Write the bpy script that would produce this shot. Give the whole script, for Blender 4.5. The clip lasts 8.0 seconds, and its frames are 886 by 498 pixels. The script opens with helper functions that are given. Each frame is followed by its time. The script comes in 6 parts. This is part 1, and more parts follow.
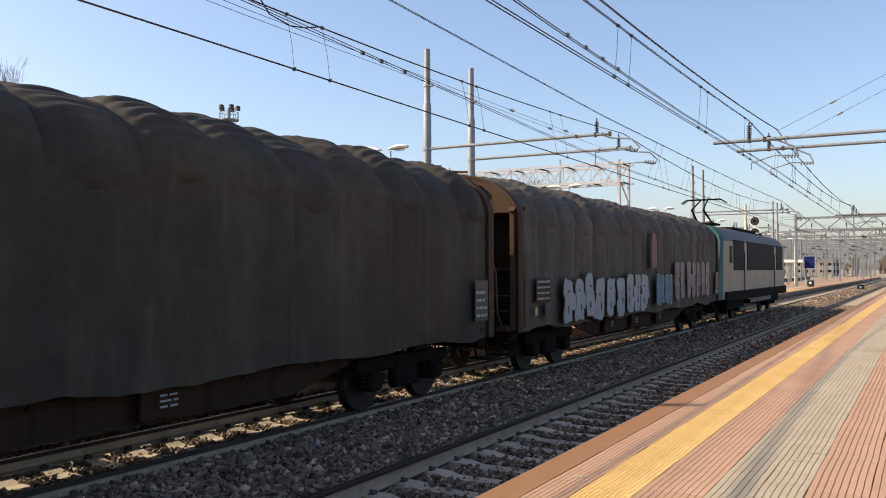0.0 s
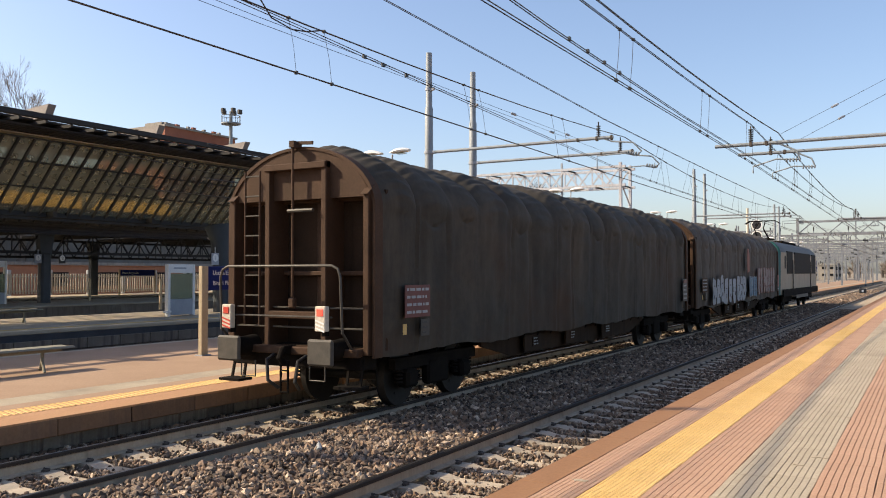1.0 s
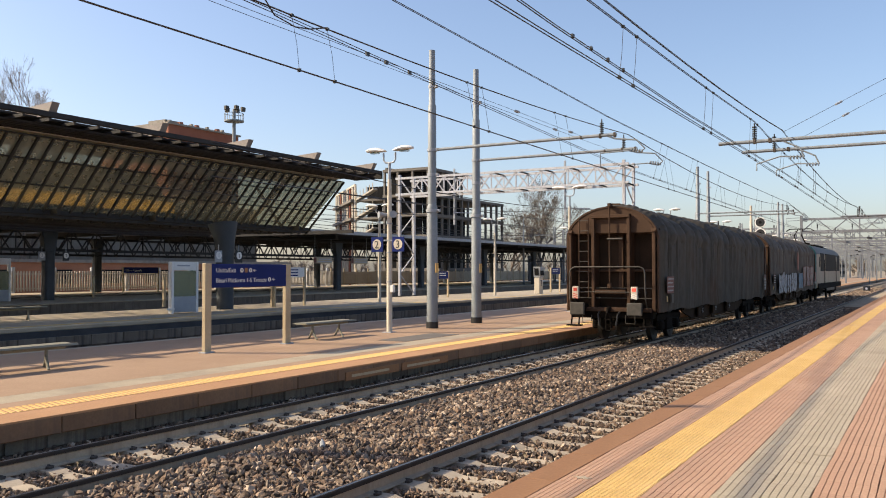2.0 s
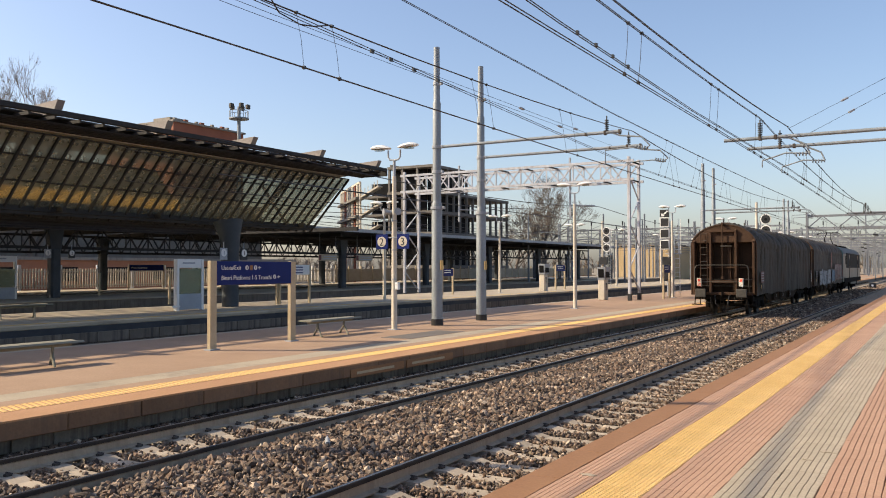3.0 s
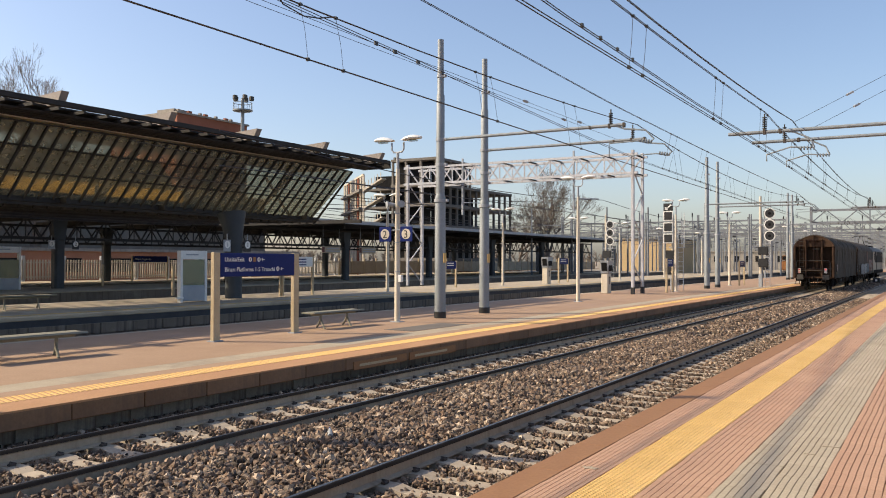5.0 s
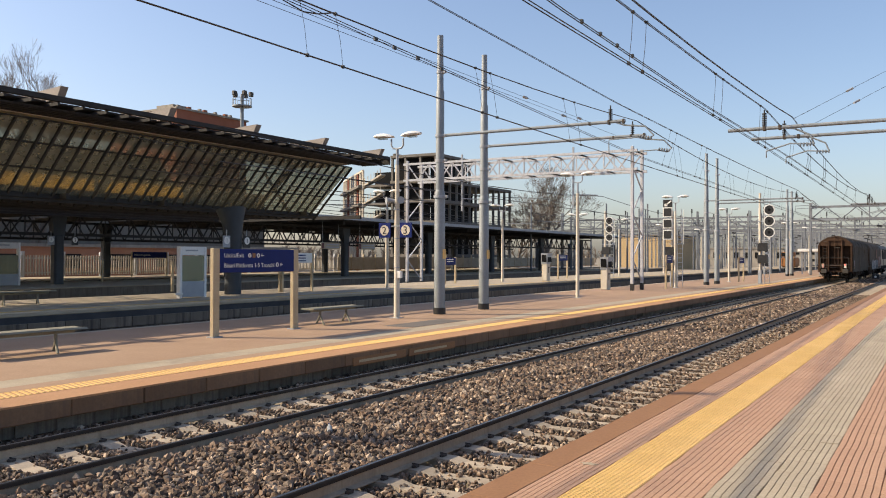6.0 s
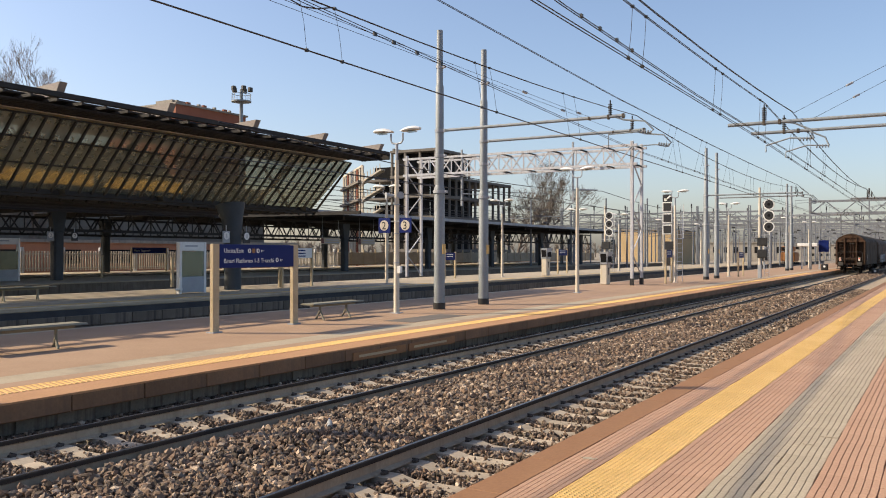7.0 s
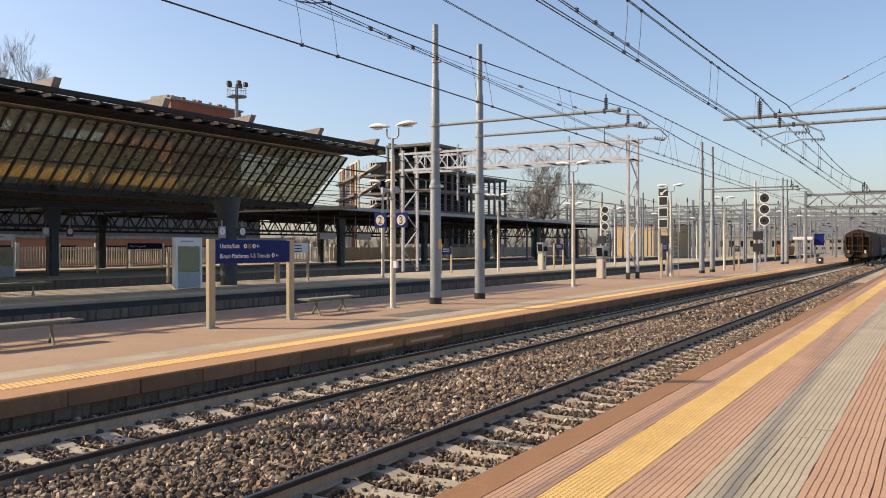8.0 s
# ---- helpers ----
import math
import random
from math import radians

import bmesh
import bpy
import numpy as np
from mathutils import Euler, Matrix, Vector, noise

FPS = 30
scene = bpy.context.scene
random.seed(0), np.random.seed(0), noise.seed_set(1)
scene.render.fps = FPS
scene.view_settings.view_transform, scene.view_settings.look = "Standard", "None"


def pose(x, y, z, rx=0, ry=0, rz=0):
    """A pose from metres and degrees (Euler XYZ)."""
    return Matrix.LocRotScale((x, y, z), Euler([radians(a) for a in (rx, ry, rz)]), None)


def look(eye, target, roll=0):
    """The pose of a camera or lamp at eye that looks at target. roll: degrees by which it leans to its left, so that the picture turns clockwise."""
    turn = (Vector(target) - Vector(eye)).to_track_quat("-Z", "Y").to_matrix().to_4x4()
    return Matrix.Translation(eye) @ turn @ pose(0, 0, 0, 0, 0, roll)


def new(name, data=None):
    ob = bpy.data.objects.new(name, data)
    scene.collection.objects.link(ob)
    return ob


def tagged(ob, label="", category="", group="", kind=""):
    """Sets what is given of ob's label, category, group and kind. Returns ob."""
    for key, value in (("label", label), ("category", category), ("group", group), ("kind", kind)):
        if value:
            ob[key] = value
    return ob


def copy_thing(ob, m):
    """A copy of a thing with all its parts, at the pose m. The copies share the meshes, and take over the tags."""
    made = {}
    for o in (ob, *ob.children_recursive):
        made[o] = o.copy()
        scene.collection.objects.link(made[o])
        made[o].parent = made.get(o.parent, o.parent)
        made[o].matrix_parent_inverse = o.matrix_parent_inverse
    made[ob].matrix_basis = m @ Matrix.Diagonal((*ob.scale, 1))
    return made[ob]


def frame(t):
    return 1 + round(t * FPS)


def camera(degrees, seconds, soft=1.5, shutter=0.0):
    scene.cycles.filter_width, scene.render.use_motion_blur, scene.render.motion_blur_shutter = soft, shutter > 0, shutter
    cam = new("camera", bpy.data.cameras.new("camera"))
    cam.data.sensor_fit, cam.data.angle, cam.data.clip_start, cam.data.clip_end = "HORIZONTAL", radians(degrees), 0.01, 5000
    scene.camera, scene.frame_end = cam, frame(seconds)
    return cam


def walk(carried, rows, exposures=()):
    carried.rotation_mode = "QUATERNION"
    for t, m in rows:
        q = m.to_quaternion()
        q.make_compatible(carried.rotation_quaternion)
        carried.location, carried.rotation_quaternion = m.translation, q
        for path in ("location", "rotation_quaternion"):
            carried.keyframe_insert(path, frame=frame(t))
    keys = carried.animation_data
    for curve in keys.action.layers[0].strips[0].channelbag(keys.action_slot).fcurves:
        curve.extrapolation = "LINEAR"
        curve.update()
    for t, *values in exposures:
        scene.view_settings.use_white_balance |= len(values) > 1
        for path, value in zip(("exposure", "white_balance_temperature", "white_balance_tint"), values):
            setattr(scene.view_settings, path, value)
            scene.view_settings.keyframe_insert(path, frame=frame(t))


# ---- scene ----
FOV = 55.33
EYE = (0.0, 0.0, 2.143)
cam = camera(FOV, 8.0, soft=1.0)
# seconds, turn to the left from the track line, tilt up, roll (degrees)
TURNS = [
    (0.0, 29.85, 1.43, 0.12),
    (0.5, 29.98, 1.58, 0.21),
    (1.0, 29.96, 1.67, 0.08),
    (1.5, 30.04, 1.61, 0.04),
    (3.0, 30.50, 1.31, 0.12),
    (3.5, 30.65, 1.29, 0.04),
    (4.0, 30.66, 1.15, -0.04),
    (4.5, 30.69, 0.96, -0.10),
    (6.0, 30.68, 0.555, -0.20),
    (6.5, 30.625, 0.364, -0.16),
    (7.0, 30.66, 0.22, -0.11),
    (7.5, 30.53, -0.01, -0.05),
    (8.0, 30.40, -0.14, 0.07),
]


def aim(turn, tilt, roll):
    a, e = radians(turn), radians(tilt)
    way = Vector((math.cos(a) * math.cos(e), math.sin(a) * math.cos(e), math.sin(e)))
    return look(EYE, Vector(EYE) + way * 10, -roll)


walk(cam, [(t, aim(a, e, r)) for t, a, e, r in TURNS], [(0.0, 0.7), (1.6, 0.66), (3.0, 0.56), (8.0, 0.5)])

# ---- light ----
SUN = Vector((-0.386, 0.731, 0.565)).normalized()
world = bpy.data.worlds.new("sky")
scene.world = world
world.use_nodes = True
wn = world.node_tree
sky = wn.nodes.new("ShaderNodeTexSky")
sky.sky_type, sky.sun_disc = "NISHITA", False
sky.sun_elevation, sky.sun_rotation = math.asin(SUN.z), math.atan2(SUN.x, SUN.y)
sky.altitude, sky.air_density, sky.dust_density, sky.ozone_density = 100, 1.0, 2.0, 3.4
wn.nodes["Background"].inputs[1].default_value = 0.143
haze = wn.nodes.new("ShaderNodeMix")
haze.data_type, haze.blend_type = "RGBA", "MULTIPLY"
haze.inputs[0].default_value, haze.inputs[7].default_value = 1.0, (1.085, 0.975, 0.93, 1)
wn.links.new(sky.outputs[0], haze.inputs[6])
wn.links.new(haze.outputs[2], wn.nodes["Background"].inputs[0])
sun = new("sun", bpy.data.lights.new("sun", "SUN"))
sun.data.energy, sun.data.angle, sun.data.color = 4.7, radians(0.55), (1.0, 0.84, 0.61)
sun.matrix_world = look(SUN * 200, (0, 0, 0))


# ---- materials ----
def nodes_of(name):
    m = bpy.data.materials.new(name)
    m.use_nodes = True
    return m, m.node_tree.nodes, m.node_tree.links, m.node_tree.nodes["Principled BSDF"]


def surface(name, a, b, scale=3.0, fine=40.0, rough=0.7, metal=0.0, bump=0.15, mix=(0.35, 0.7), island=0.0, rnd=0.0,
            streak=None, stain=None, emit=0.0, alpha=None, stretch=(1, 1, 1), bdist=0.01, trans=0.0, spec=0.5, run=(5, 5, 0.35)):
    """Two colours mixed by coarse and fine noise, with relief; optional hue change per piece, vertical streaks, stains."""
    m, n, l, p = nodes_of(name)
    tc = n.new("ShaderNodeTexCoord")
    mp = n.new("ShaderNodeMapping")
    mp.inputs["Scale"].default_value = stretch
    l.new(tc.outputs["Object"], mp.inputs[0])

    def noise_at(sc, det=4.0, rg=0.6, src=None):
        t = n.new("ShaderNodeTexNoise")
        t.inputs["Scale"].default_value, t.inputs["Detail"].default_value, t.inputs["Roughness"].default_value = sc, det, rg
        l.new((src or mp).outputs[0], t.inputs["Vector"])
        return t

    def blend(fac, c1, c2, kind="MIX"):
        x = n.new("ShaderNodeMix")
        x.data_type, x.blend_type = "RGBA", kind
        for s, v in ((0, fac), (6, c1), (7, c2)):
            if hasattr(v, "is_output"):
                l.new(v, x.inputs[s])
            else:
                x.inputs[s].default_value = (*v, 1) if isinstance(v, tuple) else v
        return x.outputs[2]

    def ramp(src, lo, hi):
        r = n.new("ShaderNodeMapRange")
        r.inputs[1].default_value, r.inputs[2].default_value = lo, hi
        l.new(src, r.inputs[0])
        return r.outputs[0]

    big, small = noise_at(scale), noise_at(fine, 3.0)
    col = blend(ramp(big.outputs[0], *mix), a, b)
    col = blend(ramp(small.outputs[0], 0.3, 0.75), col, blend(0.45, col, tuple(0.55 * x for x in a)))
    if streak:
        ms = n.new("ShaderNodeMapping")
        ms.inputs["Scale"].default_value = run
        l.new(tc.outputs["Object"], ms.inputs[0])
        st = noise_at(1.0, 5.0, 0.65, ms)
        col = blend(ramp(st.outputs[0], 0.5, 0.72 if run[0] > 4 else 0.82), col, streak)
    if stain:
        sn = noise_at(scale * 0.35, 6.0, 0.7)
        col = blend(ramp(sn.outputs[0], 0.55, 0.7), col, stain)
    if island or rnd:
        if island:
            src = n.new("ShaderNodeNewGeometry").outputs["Random Per Island"]
        else:
            src = n.new("ShaderNodeObjectInfo").outputs["Random"]
        k = island or rnd
        hs = n.new("ShaderNodeHueSaturation")
        v = n.new("ShaderNodeMapRange")
        v.inputs[3].default_value, v.inputs[4].default_value = 1 - k, 1 + k
        l.new(src, v.inputs[0])
        l.new(v.outputs[0], hs.inputs["Value"])
        l.new(col, hs.inputs["Color"])
        col = hs.outputs[0]
    l.new(col, p.inputs["Base Color"])
    p.inputs["Roughness"].default_value, p.inputs["Metallic"].default_value = rough, metal
    p.inputs["Specular IOR Level"].default_value = spec
    if bump:
        bp = n.new("ShaderNodeBump")
        bp.inputs["Strength"].default_value, bp.inputs["Distance"].default_value = bump, bdist
        l.new(small.outputs[0], bp.inputs["Height"])
        l.new(bp.outputs[0], p.inputs["Normal"])
    if emit:
        l.new(col, p.inputs["Emission Color"])
        p.inputs["Emission Strength"].default_value = emit
    if alpha is not None:
        p.inputs["Alpha"].default_value = alpha
    if trans:
        p.inputs["Transmission Weight"].default_value = trans
    return m


def stone_mix():
    """Ballast: every stone its own grey, tan or brown."""
    m, n, l, p = nodes_of("ballast_stone")
    g = n.new("ShaderNodeNewGeometry")
    r = n.new("ShaderNodeValToRGB")
    stops = ((0.0, (0.03, 0.021, 0.015)), (0.2, (0.08, 0.055, 0.037)), (0.45, (0.19, 0.118, 0.073)), (0.7, (0.15, 0.12, 0.093)), (0.88, (0.28, 0.195, 0.128)), (1.0, (0.52, 0.41, 0.3)))
    while len(r.color_ramp.elements) < len(stops):
        r.color_ramp.elements.new(0.5)
    for e, (x, c) in zip(r.color_ramp.elements, stops):
        e.position, e.color = x, (*c, 1)
    l.new(g.outputs["Random Per Island"], r.inputs[0])
    tc = n.new("ShaderNodeTexCoord")
    t = n.new("ShaderNodeTexNoise")
    t.inputs["Scale"].default_value, t.inputs["Detail"].default_value = 60, 4
    l.new(tc.outputs["Object"], t.inputs["Vector"])
    x = n.new("ShaderNodeMix")
    x.data_type, x.blend_type = "RGBA", "MULTIPLY"
    x.inputs[0].default_value = 0.6
    l.new(r.outputs[0], x.inputs[6])
    l.new(t.outputs[0], x.inputs[7])
    y = n.new("ShaderNodeMix")
    y.data_type, y.blend_type = "RGBA", "ADD"
    y.inputs[0].default_value = 0.4
    l.new(x.outputs[2], y.inputs[6])
    l.new(x.outputs[2], y.inputs[7])
    l.new(y.outputs[2], p.inputs["Base Color"])
    p.inputs["Roughness"].default_value = 0.85
    b = n.new("ShaderNodeBump")
    b.inputs["Strength"].default_value, b.inputs["Distance"].default_value = 0.4, 0.01
    l.new(t.outputs[0], b.inputs["Height"])
    l.new(b.outputs[0], p.inputs["Normal"])
    return m


def ballast_bed():
    """Stones too far off to be built one by one: cells of many colours with relief."""
    m, n, l, p = nodes_of("ballast_bed")
    tc = n.new("ShaderNodeTexCoord")
    v = n.new("ShaderNodeTexVoronoi")
    v.inputs["Scale"].default_value = 16
    l.new(tc.outputs["Object"], v.inputs["Vector"])
    sep = n.new("ShaderNodeSeparateColor")
    l.new(v.outputs["Color"], sep.inputs[0])
    r = n.new("ShaderNodeValToRGB")
    stops = ((0.0, (0.02, 0.015, 0.011)), (0.4, (0.07, 0.05, 0.036)), (0.7, (0.13, 0.092, 0.063)), (1.0, (0.22, 0.165, 0.12)))
    while len(r.color_ramp.elements) < len(stops):
        r.color_ramp.elements.new(0.5)
    for e, (x, c) in zip(r.color_ramp.elements, stops):
        e.position, e.color = x, (*c, 1)
    l.new(sep.outputs[0], r.inputs[0])
    l.new(r.outputs[0], p.inputs["Base Color"])
    p.inputs["Roughness"].default_value = 0.9
    b = n.new("ShaderNodeBump")
    b.inputs["Strength"].default_value, b.inputs["Distance"].default_value = 1.0, 0.05
    b.invert = True
    l.new(v.outputs["Distance"], b.inputs["Height"])
    l.new(b.outputs[0], p.inputs["Normal"])
    return m


def tinted_glass(name, tint, clear, rough=0.15):
    """Old plastic or glass sheet: part see-through, part dusty."""
    m, n, l, p = nodes_of(name)
    tc = n.new("ShaderNodeTexCoord")
    t = n.new("ShaderNodeTexNoise")
    t.inputs["Scale"].default_value, t.inputs["Detail"].default_value = 0.8, 6
    l.new(tc.outputs["Object"], t.inputs["Vector"])
    mr = n.new("ShaderNodeMapRange")
    mr.inputs[1].default_value, mr.inputs[2].default_value = 0.3, 0.75
    mr.inputs[3].default_value, mr.inputs[4].default_value = 1 - clear - 0.1, 1 - clear + 0.15
    l.new(t.outputs[0], mr.inputs[0])
    l.new(mr.outputs[0], p.inputs["Alpha"])
    p.inputs["Base Color"].default_value = (*tint, 1)
    p.inputs["Roughness"].default_value = rough
    return m


def tinted_sheet(name, tint, body, dusty, backlit=False):
    """See-through coloured sheet with a dusty or milky share that the sun can shine through."""
    m, n, l, p = nodes_of(name)
    tr = n.new("ShaderNodeBsdfTransparent")
    tr.inputs[0].default_value = (*tint, 1)
    tc = n.new("ShaderNodeTexCoord")
    t = n.new("ShaderNodeTexNoise")
    t.inputs["Scale"].default_value, t.inputs["Detail"].default_value = 1.1, 6
    l.new(tc.outputs["Object"], t.inputs["Vector"])
    mr = n.new("ShaderNodeMapRange")
    mr.inputs[1].default_value, mr.inputs[2].default_value = 0.3, 0.7
    mr.inputs[3].default_value, mr.inputs[4].default_value = max(0, dusty - 0.12), min(1, dusty + 0.12)
    l.new(t.outputs[0], mr.inputs[0])
    mx = n.new("ShaderNodeMixShader")
    l.new(mr.outputs[0], mx.inputs[0])
    l.new(tr.outputs[0], mx.inputs[1])
    if backlit:
        tl = n.new("ShaderNodeBsdfTranslucent")
        tl.inputs[0].default_value = (*body, 1)
        l.new(tl.outputs[0], mx.inputs[2])
    else:
        p.inputs["Base Color"].default_value = (*body, 1)
        p.inputs["Roughness"].default_value = 0.13
        l.new(p.outputs[0], mx.inputs[2])
    l.new(mx.outputs[0], n["Material Output"].inputs[0])
    return m


TARP = surface("tarpaulin", (0.037, 0.034, 0.0275), (0.072, 0.058, 0.042), 0.6, 9, 0.75, bump=0.25, streak=(0.09, 0.075, 0.056), stain=(0.055, 0.032, 0.018), bdist=0.02, spec=0.2, run=(1.7, 1.7, 0.32))
TARP2 = surface("tarpaulin_grey", (0.062, 0.055, 0.046), (0.105, 0.083, 0.062), 0.6, 9, 0.75, bump=0.25, streak=(0.15, 0.132, 0.11), stain=(0.085, 0.052, 0.034), bdist=0.02, spec=0.25, run=(1.6, 1.6, 0.3))
RUST = surface("brown_wagon_paint", (0.052, 0.03, 0.018), (0.085, 0.048, 0.029), 1.5, 30, 0.72, bump=0.2, streak=(0.06, 0.033, 0.02), stain=(0.1, 0.055, 0.032), spec=0.15)
# darker brown than RUST, for end walls, side sills and brake panels
RUSTDARK = surface("dark_brown_panel", (0.03, 0.019, 0.012), (0.05, 0.03, 0.018), 1.2, 30, 0.8, streak=(0.02, 0.012, 0.008), stain=(0.055, 0.03, 0.017), spec=0.1)
GRIME = surface("grimy_steel", (0.009, 0.0075, 0.0065), (0.018, 0.0145, 0.0115), 3, 40, 0.9, 0.0, spec=0.06)
BUFFER = surface("worn_buffer_steel", (0.07, 0.062, 0.05), (0.04, 0.036, 0.03), 6, 40, 0.6, 0.2)
TREAD = surface("wheel_steel", (0.03, 0.026, 0.022), (0.02, 0.018, 0.016), 4, 30, 0.6, 0.2, spec=0.2)
RAILTOP = surface("polished_rail", (0.2, 0.19, 0.18), (0.13, 0.12, 0.115), 2, 60, 0.3, 0.95, bump=0.05)
RAILHEAD = surface("dark_rail_head", (0.035, 0.028, 0.023), (0.055, 0.045, 0.036), 2, 40, 0.8, 0.0, spec=0.2)
RAILSIDE = surface("dusty_rail", (0.44, 0.36, 0.26), (0.36, 0.29, 0.21), 2, 30, 0.85, 0.0, streak=(0.24, 0.19, 0.135))
CLIP = surface("rail_clip_steel", (0.05, 0.038, 0.03), (0.08, 0.062, 0.048), 8, 40, 0.8, 0.0)
SLEEPER = surface("sleeper_concrete", (0.43, 0.355, 0.265), (0.34, 0.28, 0.205), 2.5, 30, 0.9, rnd=0.15, stain=(0.25, 0.2, 0.15))
STONE, BED = stone_mix(), ballast_bed()
REDTILE = surface("terracotta_ridged_tile", (0.41, 0.24, 0.15), (0.49, 0.305, 0.195), 1.3, 45, 0.8, bump=0.2, rnd=0.035, stain=(0.34, 0.19, 0.12))
GREYTILE = surface("pale_ridged_tile", (0.38, 0.315, 0.22), (0.45, 0.375, 0.27), 1.3, 45, 0.8, bump=0.2, rnd=0.035, stain=(0.25, 0.205, 0.15))
YELLOW = surface("yellow_tactile_paving", (0.58, 0.375, 0.12), (0.67, 0.45, 0.175), 1.3, 50, 0.75, bump=0.2, rnd=0.05, stain=(0.5, 0.33, 0.14))
COPING = surface("brown_coping_stone", (0.25, 0.12, 0.05), (0.3, 0.155, 0.068), 1.0, 35, 0.8, rnd=0.025, stain=(0.2, 0.11, 0.07))
JOINT = surface("dark_joint", (0.14, 0.09, 0.07), (0.18, 0.12, 0.09), 3, 40, 0.95)
FASCIA = surface("dark_platform_wall", (0.15, 0.12, 0.09), (0.22, 0.175, 0.135), 1.5, 25, 0.85, rnd=0.18, streak=(0.06, 0.046, 0.038), stain=(0.25, 0.21, 0.17))
FASCIA2 = surface("brown_edge_stone", (0.165, 0.092, 0.05), (0.215, 0.125, 0.07), 1.5, 25, 0.85, rnd=0.15, streak=(0.12, 0.075, 0.05))
PALEYELLOW = surface("worn_yellow_line", (0.62, 0.4, 0.13), (0.68, 0.46, 0.18), 0.6, 30, 0.8, stain=(0.5, 0.29, 0.12))
ORANGETILE = surface("orange_brown_edge_paving", (0.385, 0.205, 0.097), (0.44, 0.245, 0.123), 0.9, 30, 0.85, bump=0.2, stain=(0.36, 0.2, 0.11))
# near-black colour standing in for the shade below platform 3's coping
BANDSHADE = surface("shaded_platform_band", (0.035, 0.037, 0.042), (0.06, 0.06, 0.064), 1.2, 25, 0.85)
WALLSTONE = surface("stained_wall_stone", (0.16, 0.14, 0.11), (0.27, 0.24, 0.195), 2.2, 25, 0.9, rnd=0.25, streak=(0.07, 0.056, 0.045), stain=(0.09, 0.075, 0.058))
FRAMECONC = surface("raw_frame_concrete", (0.155, 0.14, 0.12), (0.21, 0.19, 0.165), 0.9, 25, 0.9, streak=(0.14, 0.12, 0.1))
CONC = surface("old_concrete", (0.27, 0.245, 0.21), (0.35, 0.32, 0.275), 0.9, 25, 0.9, streak=(0.17, 0.15, 0.125))
ASPHALT = surface("platform_asphalt", (0.117, 0.103, 0.0897), (0.153, 0.133, 0.113), 1.2, 60, 0.9)
DARKSTEEL = surface("dark_canopy_steel", (0.03, 0.028, 0.027), (0.048, 0.045, 0.043), 2, 30, 0.7, 0.0, spec=0.2)
COLUMN = surface("blue_grey_column_paint", (0.045, 0.055, 0.065), (0.065, 0.075, 0.085), 1.5, 30, 0.6, spec=0.3)
BEAM = surface("canopy_fin_panel", (0.24, 0.205, 0.18), (0.3, 0.255, 0.22), 1.0, 20, 0.7)
LINING = surface("pale_roof_lining", (0.5, 0.46, 0.4), (0.58, 0.53, 0.46), 1.0, 20, 0.8)
REDTILE2 = surface("worn_terracotta_paving", (0.325, 0.208, 0.128), (0.39, 0.26, 0.165), 0.7, 30, 0.85, bump=0.2, stain=(0.32, 0.21, 0.145))
GANTRY = surface("chalky_gantry_paint", (0.43, 0.44, 0.47), (0.52, 0.53, 0.56), 2, 30, 0.7, streak=(0.3, 0.27, 0.26))
GALV = surface("galvanised_mast", (0.23, 0.255, 0.27), (0.29, 0.315, 0.335), 1.2, 20, 0.6, 0.2, streak=(0.18, 0.195, 0.205))
CREAM = surface("cream_post_paint", (0.55, 0.49, 0.39), (0.62, 0.56, 0.46), 2, 30, 0.6, streak=(0.45, 0.37, 0.26))
BENCHGREY = surface("greenish_bench_metal", (0.2, 0.19, 0.145), (0.27, 0.25, 0.19), 2, 40, 0.7, spec=0.3)
BEIGE = surface("beige_sign_post", (0.42, 0.33, 0.2), (0.5, 0.4, 0.26), 2, 30, 0.6)
WHITE = surface("white_paint", (0.74, 0.73, 0.7), (0.8, 0.8, 0.77), 2, 30, 0.5)
YARD = surface("weathered_yard_steel", (0.15, 0.165, 0.185), (0.23, 0.25, 0.275), 1.5, 20, 0.65, streak=(0.12, 0.11, 0.105))
GREYPAINT = surface("grey_paint", (0.3, 0.32, 0.345), (0.38, 0.4, 0.425), 2, 30, 0.55)
BLUE = surface("blue_sign_enamel", (0.006, 0.016, 0.11), (0.009, 0.022, 0.14), 2, 30, 0.5, spec=0.15)
BLACK = surface("black_enamel", (0.012, 0.012, 0.013), (0.025, 0.025, 0.025), 3, 30, 0.5)
REDPAINT = surface("red_plate", (0.13, 0.036, 0.03), (0.1, 0.03, 0.026), 3, 30, 0.6)
WIRE = surface("dark_copper_wire", (0.05, 0.045, 0.045), (0.08, 0.07, 0.065), 3, 30, 0.5, 0.5)
BRICK = surface("red_brick_wall", (0.27, 0.095, 0.055), (0.32, 0.125, 0.075), 0.6, 12, 0.9)
BRICKPALE = surface("orange_brick_wall", (0.42, 0.19, 0.11), (0.47, 0.23, 0.14), 0.6, 12, 0.9)
BARK = surface("bare_bark", (0.13, 0.105, 0.085), (0.2, 0.165, 0.135), 3, 30, 0.9)
GRASS = surface("dry_grass", (0.1, 0.11, 0.04), (0.2, 0.18, 0.085), 1.2, 30, 0.95)
EARTH = surface("pale_ground", (0.24, 0.2, 0.15), (0.3, 0.26, 0.2), 0.08, 3, 0.95, stain=(0.15, 0.14, 0.08))
TEAL = surface("teal_loco_paint", (0.0084, 0.0806, 0.0682), (0.0126, 0.105, 0.0868), 2, 30, 0.5, streak=(0.03, 0.1, 0.08))
